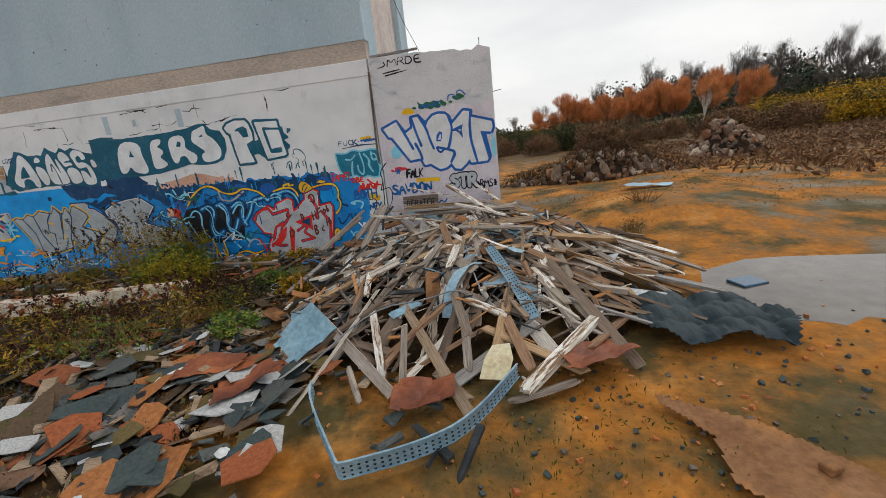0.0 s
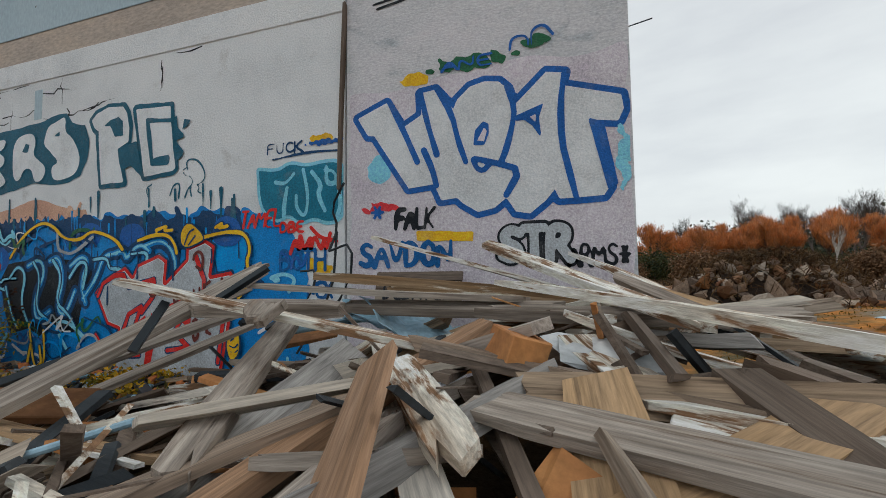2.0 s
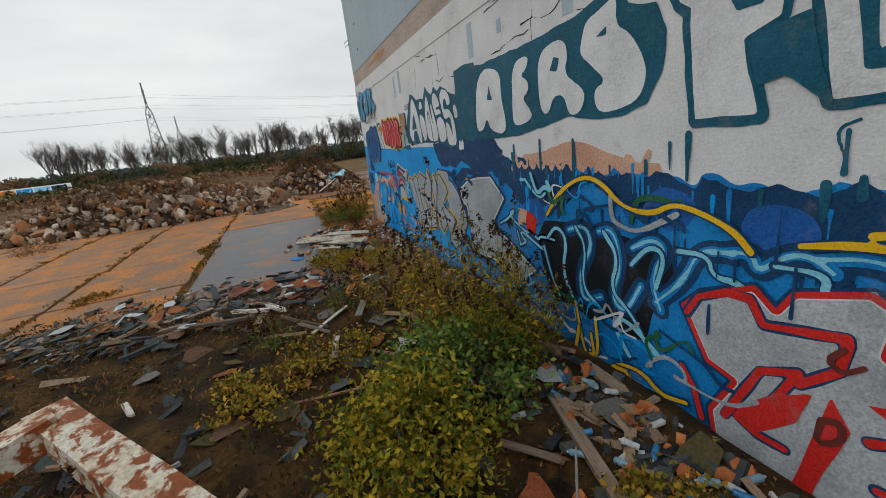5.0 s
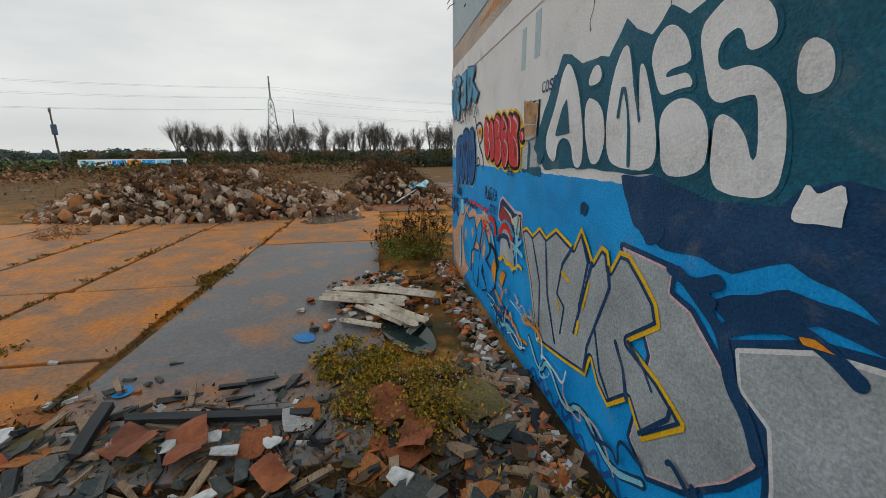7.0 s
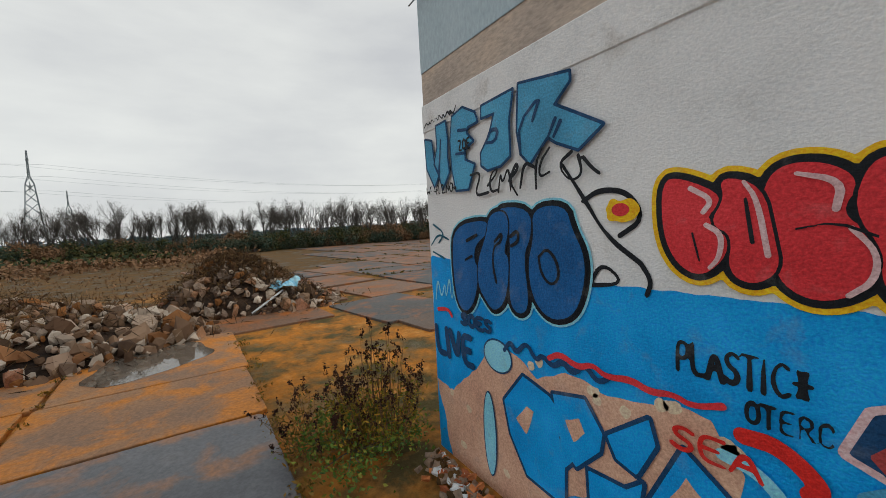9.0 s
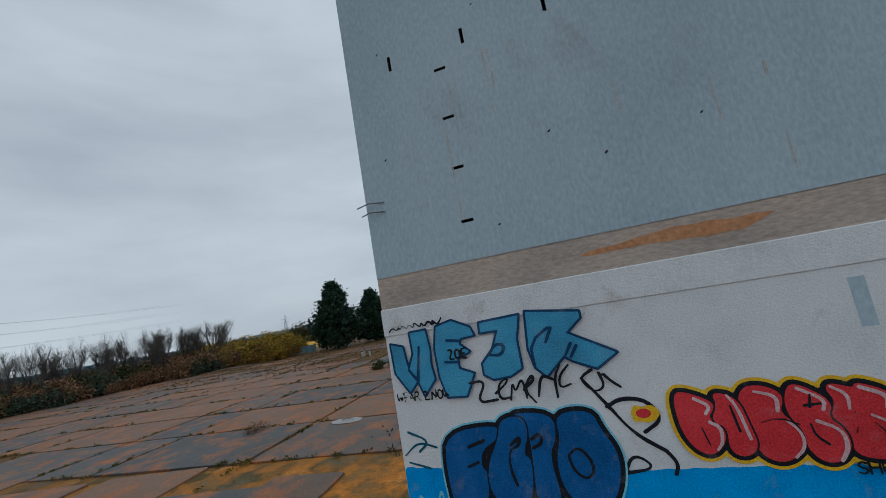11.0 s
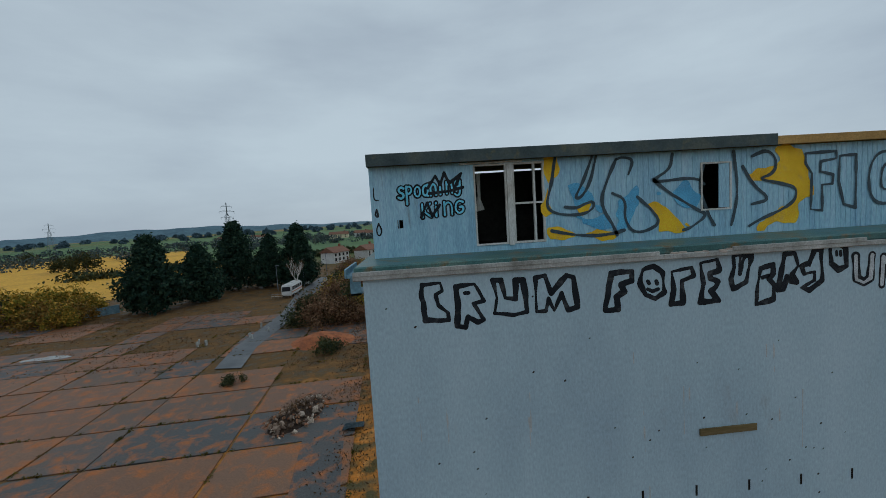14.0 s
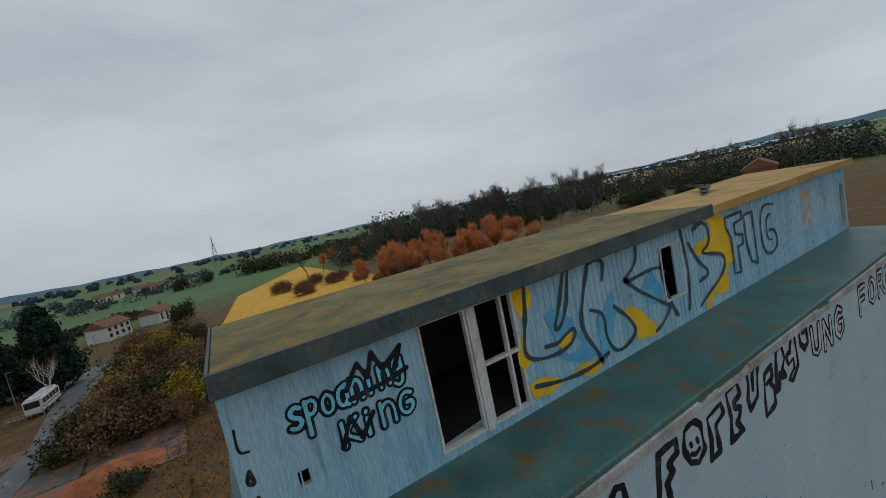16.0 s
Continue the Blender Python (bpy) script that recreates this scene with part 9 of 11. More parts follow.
layers("graffiti", [patch([(13.0, 2.0), (13.25, 1.9), (13.2, 1.6), (12.95, 1.65)], 0.02, 3, RED, 0.02), patch([(12.75, 2.05), (13.0, 2.0), (12.95, 1.75), (12.7, 1.7)], 0.02, 4, PEACH, 0.02)], tower, "small red and peach flash", lift=0.016)
block_letters(outlines(NEUR), [(0.0, YELLOW), (-0.042, NAVY), (-0.075, GREY_P)], tower, "angular grey letters with navy and yellow outline", lift=0.024, res=0.014)
lettering("graffiti", outlines(NEUR_LINE), [(0.022, NAVY)], tower, "navy inner lines of the grey letters", lift=0.0335, rough=0.006)
lettering("graffiti", outlines(NEUR_YEL), [(0.022, YELLOW)], tower, "small yellow slits", lift=0.037)
lettering("graffiti", strokes("6.9,0.55 7.4,0.2 7.6,0.6 8.2,0.15 8.6,0.55 9.2,0.2 9.7,0.5", "9.9,0.3 10.1,0.7 10.3,0.2"), [(0.055, NAVY), (0.03, LIGHT_BLUE)], tower, "blue underline strokes", lift=0.012)
lettering("graffiti", scribble(7.0, 10.2, 0.0, 0.3, 33, 22), [(0.03, ROYAL)], tower, "blue tags at the foot", lift=0.010)
layers("graffiti", [patch([(10.4, 2.78), (11.2, 2.84), (12.2, 2.85), (11.4, 3.08), (10.2, 3.1), (9.95, 2.95)], 0.08, 23, NAVY, 0.03, 8), (blob(8.3, 2.75, 0.09, 0.07, 0.02, 1), (8, 8.6, 2.5, 3), 0.02, NAVY), (blob(9.45, 2.7, 0.13, 0.08, 0.03, 2), (9, 9.8, 2.5, 3), 0.02, NAVY)], tower, "navy cloud of spray", lift=0.009)

q_f = np.random.default_rng(19)
for n in range(34):
    x, z = q_f.uniform(12.5, 15.6), q_f.uniform(0.0, 0.7) if n % 3 else q_f.uniform(1.9, 2.3)
    w_, h_ = q_f.uniform(0.4, 0.9), q_f.uniform(0.25, 0.6)
    lettering("graffiti", tangle(x, x + w_, z, h_, 200 + n, int(q_f.integers(5, 9))), [(q_f.uniform(0.012, 0.034), (NAVY, LIGHT_BLUE, ROYAL, NAVY, SKY_BLUE, GREY_P, GREEN_P, WHITE_P)[n % 8])], tower, "overlapping tags low on the wall", lift=0.036 + 0.0004 * n)
for n in range(16):
    x, z = q_f.choice([q_f.uniform(4.6, 6.8), q_f.uniform(6.8, 10.0)]), q_f.uniform(0.0, 0.8)
    lettering("graffiti", tangle(x, x + q_f.uniform(0.3, 0.8), z, q_f.uniform(0.2, 0.5), 240 + n, 7), [(q_f.uniform(0.012, 0.03), (NAVY, LIGHT_BLUE, PEACH, ORANGE, WHITE_P, ROYAL)[n % 6])], tower, "overlapping tags low on the wall", lift=0.056 + 0.0004 * n)

# Peach piece at the corner.
filled(PEACH_CLOUD, PEACH, tower, "peach cloud", 0.010, 0.03, 31)
for n, (x, z) in enumerate(outlines(SPOTS)[0]):
    layers("graffiti", [(blob(x, z, 0.055 + 0.012 * (n % 3), 0.06, 0.01, n), (x - 0.2, x + 0.2, z - 0.2, z + 0.2), 0.015, SAND)], tower, "cream paint spot", lift=0.0125)
for n, shape_ in enumerate(outlines(PEACH_LET)):
    block_letters([shape_], [(0.042, NAVY), (0.0, SKY_BLUE)], tower, "angular blue letter with navy outline", lift=0.022 + 0.0005 * n)
filled(PEACH_IN, PEACH, tower, "peach fill of the blue letters", 0.030, 0.02, 71)
layers("graffiti", [(blob(1.68, 1.93, 0.30, 0.235), (1.2, 2.2, 1.6, 2.3), 0.015, NAVY), (blob(1.68, 1.93, 0.275, 0.21), (1.2, 2.2, 1.6, 2.3), 0.015, LIGHT_BLUE), (blob(1.45, 0.75, 0.15, 0.62), (1.1, 1.8, 0, 1.6), 0.015, NAVY), (blob(1.45, 0.75, 0.125, 0.6), (1.1, 1.8, 0, 1.6), 0.015, LIGHT_BLUE)], tower, "pale blue oval shapes", lift=0.020)
lettering("graffiti", word("LIVE", 0.12, 1.62, 0.42, 0.26, 0.15, -0.1), [(0.055, NAVY)], tower, "navy letters", lift=0.024)
lettering("graffiti", word("SOES", 0.85, 2.22, 0.17, 0.17) + scribble(1.8, 3.4, 2.05, 0.22, 41, 12), [(0.03, NAVY)], tower, "navy tag", lift=0.026)
lettering("graffiti", scribble(2.6, 4.4, 2.15, 0.10, 42, 10) + strokes("0.2,2.35 0.5,2.4 0.6,2.3"), [(0.03, ROSE)], tower, "rose tag", lift=0.028)
lettering("graffiti", scribble(0.15, 0.7, 2.5, 0.5, 44, 8), [(0.014, LIGHT_BLUE)], tower, "pale blue tag", lift=0.012)
arch = outlines(ARCH)
block_letters(arch[:1], [(0.05, PINK), (0.0, NAVY)], tower, "navy wedge with pink edge", lift=0.012)
for shape_, mat_, name_ in zip(arch[1:], (MAROON, WHITE_P, SAND, SILVER, ORANGE), ("maroon panel", "white band", "cream panel", "silver arch", "orange flame")):
    block_letters([shape_], [(0.012, NAVY), (0.0, mat_)], tower, name_ + " of the arched piece", lift=0.020)
arcs = outlines(ARCS, 2)
for k, (w_, mat_, name_) in enumerate(((0.05, STEEL_BLUE, "steel blue arc"), (0.055, RED, "red arc"), (0.045, NAVY, "navy arc"), (0.06, RED, "red arc"), (0.05, LIGHT_BLUE, "pale blue arc"), (0.05, BLACK_P, "black arc"), (0.03, YELLOW, "yellow zigzag"))):
    lettering("graffiti", [arcs[k]], [(w_, mat_)], tower, name_ + " over the arched piece", lift=0.026 + 0.002 * k)
lettering("graffiti", outlines(STARS), [(0.030, LIGHT_BLUE)], tower, "pale blue crossed strokes", lift=0.042, rough=0.01)
lettering("graffiti", tangle(4.7, 5.7, 0.1, 0.6, 61, 9) + tangle(5.6, 6.6, 0.1, 0.6, 66, 9), [(0.04, NAVY), (0.02, LIGHT_BLUE)], tower, "tangled navy and blue strokes", lift=0.046)
lettering("graffiti", tangle(4.9, 6.4, 0.25, 0.5, 63, 7), [(0.03, ORANGE)], tower, "orange strokes", lift=0.034)
layers("graffiti", [patch([(4.75, 1.0), (4.95, 1.35), (5.1, 1.2), (5.0, 0.8)], 0.02, 5, ORANGE, 0.02)], tower, "orange flame", lift=0.036)
lettering("graffiti", word("PLASTIC*", 4.05, 2.42, 0.25, 0.105), [(0.016, BLACK_P)], tower, "black tag", lift=0.010)
lettering("graffiti", word("OTERO", 4.55, 2.18, 0.16, 0.09), [(0.014, BLACK_P)], tower, "black tag", lift=0.038)
lettering("graffiti", word("SEA", 4.0, 1.75, 0.2, 0.2), [(0.018, RED)], tower, "red tag", lift=0.036)

# Blue bubble letters, red bubble letters and the pale blue word near the corner.
bubble = rounded(BUBBLE)
block_letters(bubble, [(0.105, LIGHT_BLUE), (0.078, BLACK_P)], tower, "black and pale blue outline of the bubble word", lift=0.016)
for k, shape_ in enumerate(bubble):
    block_letters([shape_], [(0.038, BLACK_P), (0.016, DEEP_BLUE)], tower, "deep blue bubble letter", lift=0.024 + 0.004 * (k % 2), res=0.014)
lettering("graffiti", outlines(BUBBLE_IN, 2), [(0.020, BLACK_P)], tower, "black letter counters", lift=0.036, res=0.012)
fat = rounded(FAT)
block_letters(fat, [(0.105, YELLOW), (0.065, BLACK_P)], tower, "black and yellow outline of the red word", lift=0.016)
for k, shape_ in enumerate(fat):
    block_letters([shape_], [(0.034, BLACK_P), (0.012, ROSE)], tower, "rose red bubble letter", lift=0.024 + 0.004 * (k % 2), res=0.014)
lettering("graffiti", outlines(FATHI, 2), [(0.018, PINK)], tower, "pink highlight strokes", lift=0.036, res=0.012)
lettering("graffiti", outlines(FATIN, 1) + word("SHE", 5.62, 2.98, 0.13, 0.1), [(0.010, BLACK_P)], tower, "thin black inner lines", lift=0.038, res=0.012)
layers("graffiti", [(blob(3.60, 3.78, 0.16, 0.11, 0.02, 4), (3.3, 3.9, 3.5, 4), 0.015, YELLOW), (blob(3.58, 3.79, 0.09, 0.06), (3.3, 3.9, 3.5, 4), 0.015, ROSE)], tower, "yellow and red spray drops", lift=0.034)
lettering("graffiti", strokes("2.9,4.3 3.15,3.95 3.4,3.55 3.75,3.3", "3.15,3.9 3.35,4.0 3.65,3.95 3.8,3.7 3.55,3.55", "2.7,3.95 3.0,3.85 3.1,3.4 3.2,3.05", "3.2,3.05 3.35,3.3 3.6,3.1 3.2,3.05", "3.75,3.3 3.85,3.15 3.8,3.02"), [(0.022, BLACK_P)], tower, "black outline sketch", lift=0.012)
block_letters(outlines(STEEL_WORD), [(0.026, NAVY), (-0.008, STEEL_BLUE)], tower, "steel blue letters with navy outline", lift=0.044, res=0.015)
lettering("graffiti", outlines(STEEL_LINES, 1), [(0.020, NAVY)], tower, "navy inner lines of the blue word", lift=0.052, res=0.012)
lettering("graffiti", strokes("1.30,4.40 1.57,4.42 1.37,4.10 1.69,4.13", "1.68,4.22 1.87,4.35 1.89,4.43 1.73,4.34 1.73,4.12 1.90,4.15", "1.89,4.11 1.95,4.37 1.97,4.19 2.10,4.43 2.12,4.11", "2.09,4.23 2.27,4.35 2.24,4.44 2.10,4.23 2.24,4.04", "2.29,4.12 2.37,4.42 2.52,4.34", "2.55,4.09 2.55,4.36 2.66,4.53", "2.77,4.51 2.62,4.37 2.60,4.20 2.76,4.25", "3.06,4.41 2.87,4.31 3.02,4.11 3.19,4.16 3.14,4.36", "3.20,4.33 3.29,4.22 3.38,4.15"), [(0.016, BLACK_P)], tower, "black tag", lift=0.050)
lettering("graffiti", word("WEAR.2.NOW", 0.08, 4.22, 0.14, 0.085) + word("ZOE", 1.05, 4.78, 0.14, 0.09), [(0.012, BLACK_P)], tower, "small black tag", lift=0.054)
lettering("graffiti", scribble(0.12, 1.0, 5.32, 0.13, 71, 18), [(0.012, BLACK_P)], tower, "small black scribble", lift=0.048)
lettering("graffiti", strokes("0.05,3.4 0.3,3.6 0.6,3.5", "0.15,3.75 0.5,3.6 0.3,3.45", "0.1,3.3 0.45,3.2"), [(0.014, TEAL)], tower, "thin teal lines", lift=0.010)
lettering("graffiti", word("COSEY", 6.93, 4.12, 0.14, 0.11) + word("18", 7.32, 3.86, 0.17, 0.1), [(0.012, NAVY)], tower, "small navy tag", lift=0.010)

# Bare brick where the plaster has fallen, washed grey below.
layers("wall_paint", [patch([(6.24, 3.10), (6.95, 3.10), (6.95, 3.60), (6.24, 3.60)], 0.04, 91, SILVER, 0.03, 8), patch([(6.2, 3.05), (7.0, 3.05), (7.0, 3.14), (6.2, 3.12)], 0.04, 92, TEAL, 0.02, 9),
                      patch([(6.5, 3.12), (6.6, 3.12), (6.6, 3.5), (6.52, 3.5)], 0.03, 93, TEAL, 0.02, 9)], tower, "grey wash with teal runs", lift=0.008)
BARE = surface("bare_sand_brick", [(0.26, 0.15, 0.08), (0.40, 0.25, 0.14), (0.50, 0.34, 0.20)], 0.9, 3.0, 22.0, bump=0.7, size=0.012, stain=((0.30, 0.11, 0.03), 0.55, 0.7))
layers("bare_patch", [patch([(6.31, 4.12), (6.52, 4.06), (6.62, 4.10), (6.75, 4.03), (6.90, 4.05), (6.86, 3.57), (6.42, 3.54), (6.36, 3.80)], 0.015, 94, RENDER_GREY, 0.012), patch([(6.34, 4.07), (6.6, 4.05), (6.88, 4.0), (6.84, 3.74), (6.39, 3.77)], 0.012, 95, BARE, 0.012),
                      patch([(6.39, 3.75), (6.84, 3.72), (6.83, 3.59), (6.43, 3.57)], 0.012, 96, BARE, 0.012)], tower, "sandy brick where the plaster has fallen", lift=0.036, step=0.004)

# Letters along the top of the tall wall.
for n, shape_ in enumerate(outlines(FACADE)):
    lettering("graffiti", [np.concatenate([shape_, shape_[:1]])], [(0.052, BLACK_P)], tower, "hollow black letter along the wall top", lift=0.005, rough=0.026, seed=20 + n, res=0.018)
lettering("graffiti", outlines(FACADE_IN), [(0.04, BLACK_P)], tower, "black marks inside the hollow letters", lift=0.005, rough=0.01)
lettering("graffiti", word("UNG", 11.45, 14.55, 0.68, 0.50, 0.45, round_=0, jitter=0.09, seed=12) + word("FORU", 14.6, 14.6, 0.66, 0.50, 0.5, round_=0, jitter=0.09, seed=14), [(0.10, BLACK_P), (0.045, WALL_P)], tower, "hollow black letters continuing along the wall top", lift=0.005, rough=0.02)

# Cracks, drips and stains on the walls.
q_cr = np.random.default_rng(88)
cracks = []
for n in range(26):
    x, z = q_cr.uniform(7, 20.2), q_cr.choice([4.95, 4.6, 4.3, 5.15]) + q_cr.uniform(-0.15, 0.15)
    k = int(q_cr.integers(4, 9))
    step_ = np.stack([q_cr.uniform(0.08, 0.3, k), q_cr.normal(0, 0.04, k)], 1) if n % 3 else np.stack([q_cr.normal(0, 0.03, k), q_cr.uniform(-0.14, -0.05, k)], 1)
    cracks.append(np.concatenate([[(x, z)], (x, z) + step_.cumsum(0)]))
cracks = [c for c in cracks if c[:, 0].max() < 20.4]
lettering("crack", cracks, [(0.007, BLACK_P)], tower, "hairline cracks", lift=0.0025, res=0.012, stuff=True)
drips = [np.array([(x, z), (x + 0.01, z - l)]) for x, z, l in zip(q_cr.uniform(0.6, 20, 46), q_cr.choice([9.7, 9.4, 8.5, 12.5, 13.4], 46) + q_cr.uniform(-0.6, 0.4, 46), q_cr.uniform(0.25, 1.5, 46))]
lettering("stain", drips, [(0.012, surface("pale_drip", [(0.36, 0.37, 0.37), (0.44, 0.45, 0.45)], 0.9))], tower, "pale run stains", lift=0.002, rough=0.010, res=0.03, stuff=True)
# Chips and bolt holes reuse the painted shade colour, laid flat.
lettering("chip", [np.array([(x, z), (x + 0.02, z + 0.015)]) for x, z in zip(q_cr.uniform(0.3, 20, 90), q_cr.uniform(6.4, 15.2, 90))], [(0.016, INNER_SHADE)], tower, "small chips and bolt holes", lift=0.002, rough=0.008, res=0.012, stuff=True)
layers("stain", [patch([(3.0, 5.95), (4.2, 6.1), (5.6, 6.05), (5.2, 5.9), (4.0, 5.92)], 0.03, 7, surface("rust_run", [(0.42, 0.20, 0.09), (0.50, 0.27, 0.14)], 0.9, 2.0), 0.03, 6)], tower, "orange rust stain on the band", y=0.012, lift=0.003)

# Hut graffiti, cut by the ribs.
HY = HUT_Y
HUT_TEXT = surface("dark_grey_outline_spray", [(0.03, 0.045, 0.06), (0.06, 0.085, 0.10)], 0.6, 2.0)
SOFT_BLUE = paint("soft_blue_spray", (0.13, 0.36, 0.60))
for shape_ in outlines(HUT_YELLOW):
    layers("graffiti", [patch(shape_, 0.13, 3, YELLOW, 0.02, 7)], hut, "yellow sprayed patch", HY, lift=0.014)
for shape_ in outlines(HUT_BLUE):
    layers("graffiti", [patch(shape_, 0.12, 4, SOFT_BLUE, 0.02, 7)], hut, "soft blue sprayed patch", HY, lift=0.018)
for k, line_ in enumerate(outlines(HUT_LINES, 2)):
    lettering("graffiti", [line_], [(0.040, HUT_TEXT)], hut, "dark outline stroke of a large letter", HY, 0.023, rough=0.012)
for shape_ in outlines(HUT_FUG):
    lettering("graffiti", [np.concatenate([shape_, shape_[:1]])], [(0.035, HUT_TEXT)], hut, "dark outline of a tall pale letter", HY, 0.023, rough=0.012)
lettering("graffiti", strokes("14.62,17.75 14.0,17.85 13.7,17.4 13.72,16.7 14.0,16.35 14.65,16.45 14.62,17.0 14.25,17.05", "14.4,17.5 14.1,17.45 14.05,16.8 14.35,16.75"), [(0.035, HUT_TEXT)], hut, "dark outline of a tall pale letter", HY, 0.023, rough=0.012)
lettering("graffiti", outlines(CROWN), [(0.036, BLACK_P)], hut, "black spiky shading behind the small words", HY, 0.020)
layers("graffiti", [(blob(17.0, 17.2, 0.35, 0.6, 0.15, 8), (16.4, 17.6, 16.2, 18.0), 0.03, paint("pale_orange_spray", (0.48, 0.30, 0.20)))], hut, "faded orange spray", HY, 0.003)
lettering("graffiti", scribble(15.7, 19.5, 16.4, 1.3, 77, 9), [(0.10, surface("pale_grey_outline", [(0.40, 0.46, 0.48), (0.46, 0.52, 0.55)], 0.6))], hut, "pale grey letters", HY, 0.005)
spo = word("Spoaning", 0.82, 17.28, 0.30, 0.17, 0.22, rise=0.06) + word("KinG", 1.42, 16.78, 0.34, 0.24, 0.16, rise=0.05)
lettering("graffiti", spo, [(0.062, BLACK_P), (0.024, LIGHT_BLUE)], hut, "pale blue letters with black outline", HY, 0.011)
lettering("graffiti", strokes("0.22,17.6 0.2,17.3 0.32,17.28", "0.26,17.05 0.2,16.9 0.3,16.85 0.26,17.05", "0.28,16.7 0.2,16.5 0.28,16.35 0.36,16.5 0.28,16.7"), [(0.018, BLACK_P)], hut, "black marks at the corner", HY, 0.0105)


# ---------- plants near the tower ----------
def put(ob, x, y, turn=0.0, size=1.0, z=None):
    ob.matrix_basis = pose(x, y, land_at(x, y) if z is None else z, 0, 0, turn) @ Matrix.Scale(size, 4)
    return ob


def copies(ob, spots, group):
    ob["group"] = group
    for x, y, turn, size in spots:
        c = copy_thing(ob, pose(x, y, land_at(x, y), 0, 0, turn))
        c.scale = (size, size, size)


def weed_clump(name, label, radius, height, seed, stems=26, leaf=LEAF_GREEN, leaves=900, heads=True):
    """Upright thin stems with sparse narrow leaves and dark seed heads."""
    q = np.random.default_rng(seed)
    ob = new(name)
    tagged(ob, label, "weeds")
    runs, lv, sd = [], [], []
    for k in range(stems):
        a, f = q.uniform(0, 6.28), radius * np.sqrt(q.uniform(0, 1))
        b = np.array([0.45 * f * math.cos(a), 0.45 * f * math.sin(a), -0.05])
        e = np.array([f * math.cos(a) + q.normal(0, 0.08), f * math.sin(a) + q.normal(0, 0.08), height * (1.05 - 0.6 * f / radius) * q.uniform(0.6, 1.05)])
        p = chaikin(np.array([b, (b + e) / 2 + q.normal(0, 0.06, 3), e]), 1)
        runs.append((p, np.linspace(0.008, 0.003, len(p))))
        m = max(2, leaves // stems)
        t = q.uniform(0.05, 0.9, (m, 1)) ** 0.8
        lv.append(b * (1 - t) + e * t + q.normal(0, 0.09, (m, 3)))
        if heads:
            t = q.uniform(0, 1, (22, 1))
            sd.append(e + np.array([0.10 * q.normal(), 0.10 * q.normal(), 0.16]) * t + q.normal(0, 0.018, (22, 3)))
    part("stem", tube_mesh("stem", runs, TWIG_BROWN, 4), ob)["kind"] = "stuff"
    part("foliage", leaf_cloud("foliage", np.concatenate(lv), 0.026, leaf, q, 0.8, 3.6), ob)
    if heads:
        part("seed_head", leaf_cloud("seed_head", np.concatenate(sd), 0.028, SEED, q, 1.2, 2.0), ob, "dark dead seed heads")["kind"] = "stuff"
    return ob


put(weed_clump("buddleia", "tall leggy buddleia against the painted wall", 1.0, 2.9, 1, 52, LEAF_OLIVE, 3600), 12.6, -1.35, z=0.05)
put(weed_clump("buddleia", "tall yellow-green buddleia beside the wall", 0.9, 2.4, 2, 44, LEAF_LIME, 4000), 13.9, -1.0, z=0.05)
put(weed_clump("buddleia", "sparse buddleia with dead seed heads", 0.9, 2.1, 3, 34, LEAF_OLIVE, 1200), 11.2, -2.0, z=0.05)
put(bushy("bramble_bush", 0.8, 0.9, 4, LEAF_LIME, "low yellow-green bramble bush on rubbish", leaves=5200, size=0.042, clumps=44), 15.1, -2.9, z=0.02)
put(bushy("bramble_bush", 0.9, 0.9, 5, LEAF_GREEN, "dark green bramble bush on rubbish", leaves=4200, size=0.05, clumps=26), 14.2, -1.9, z=0.02)
put(weed_clump("weed_clump", "sparse olive weeds growing over the fallen frame", 1.0, 1.0, 6, 34, LEAF_OLIVE, 700), 17.4, -4.6, z=0.0)
put(bushy("bramble_bush", 0.8, 0.35, 26, LEAF_DARK, "low dark weeds before the fallen frame", leaves=1500, size=0.035, clumps=26), 17.7, -4.0, z=0.0)
for n, (x, y, s, h) in enumerate(((16.6, -5.1, 0.7, 1.25), (17.6, -4.6, 0.6, 0.95), (15.8, -5.7, 0.8, 1.2), (17.1, -6.2, 0.8, 0.9), (17.3, -5.4, 0.7, 1.7), (16.3, -6.4, 0.7, 1.6))):
    put(weed_clump("weed_clump", "thin dead weeds with dark seed heads in front of the frame", s, h, 160 + n, 24, (LEAF_OLIVE, LEAF_GREEN)[n % 2], 420), x, y, z=0.0)
put(weed_clump("weed_clump", "thin weeds with dark seed heads by the frame", 1.1, 1.5, 7, 40, LEAF_OLIVE, 1000), 15.4, -6.6, z=0.0)
put(weed_clump("weed_clump", "thin brown weeds by the fallen frame", 1.0, 1.3, 8, 36, LEAF_OLIVE, 900), 14.2, -8.0, z=0.0)
put(weed_clump("dock_plant", "dead dock with rusty seed heads", 0.55, 1.0, 9, 14, LEAF_GREEN, 260), 10.5, -3.0, z=0.03)
put(weed_clump("dock_plant", "dead dock with rusty seed heads", 0.5, 0.9, 10, 12, LEAF_GREEN, 220), 11.3, -4.2, z=0.03)
put(bushy("bramble_bush", 0.95, 0.36, 11, LEAF_OLIVE, "low golden weeds on broken slates", leaves=4200, size=0.028, clumps=40), 7.4, -1.9, z=0.0)
put(bushy("bramble_bush", 0.6, 0.3, 12, LEAF_OLIVE, "low olive weeds by the wall foot", leaves=1800, size=0.04, clumps=18), 6.3, -2.7, z=0.0)
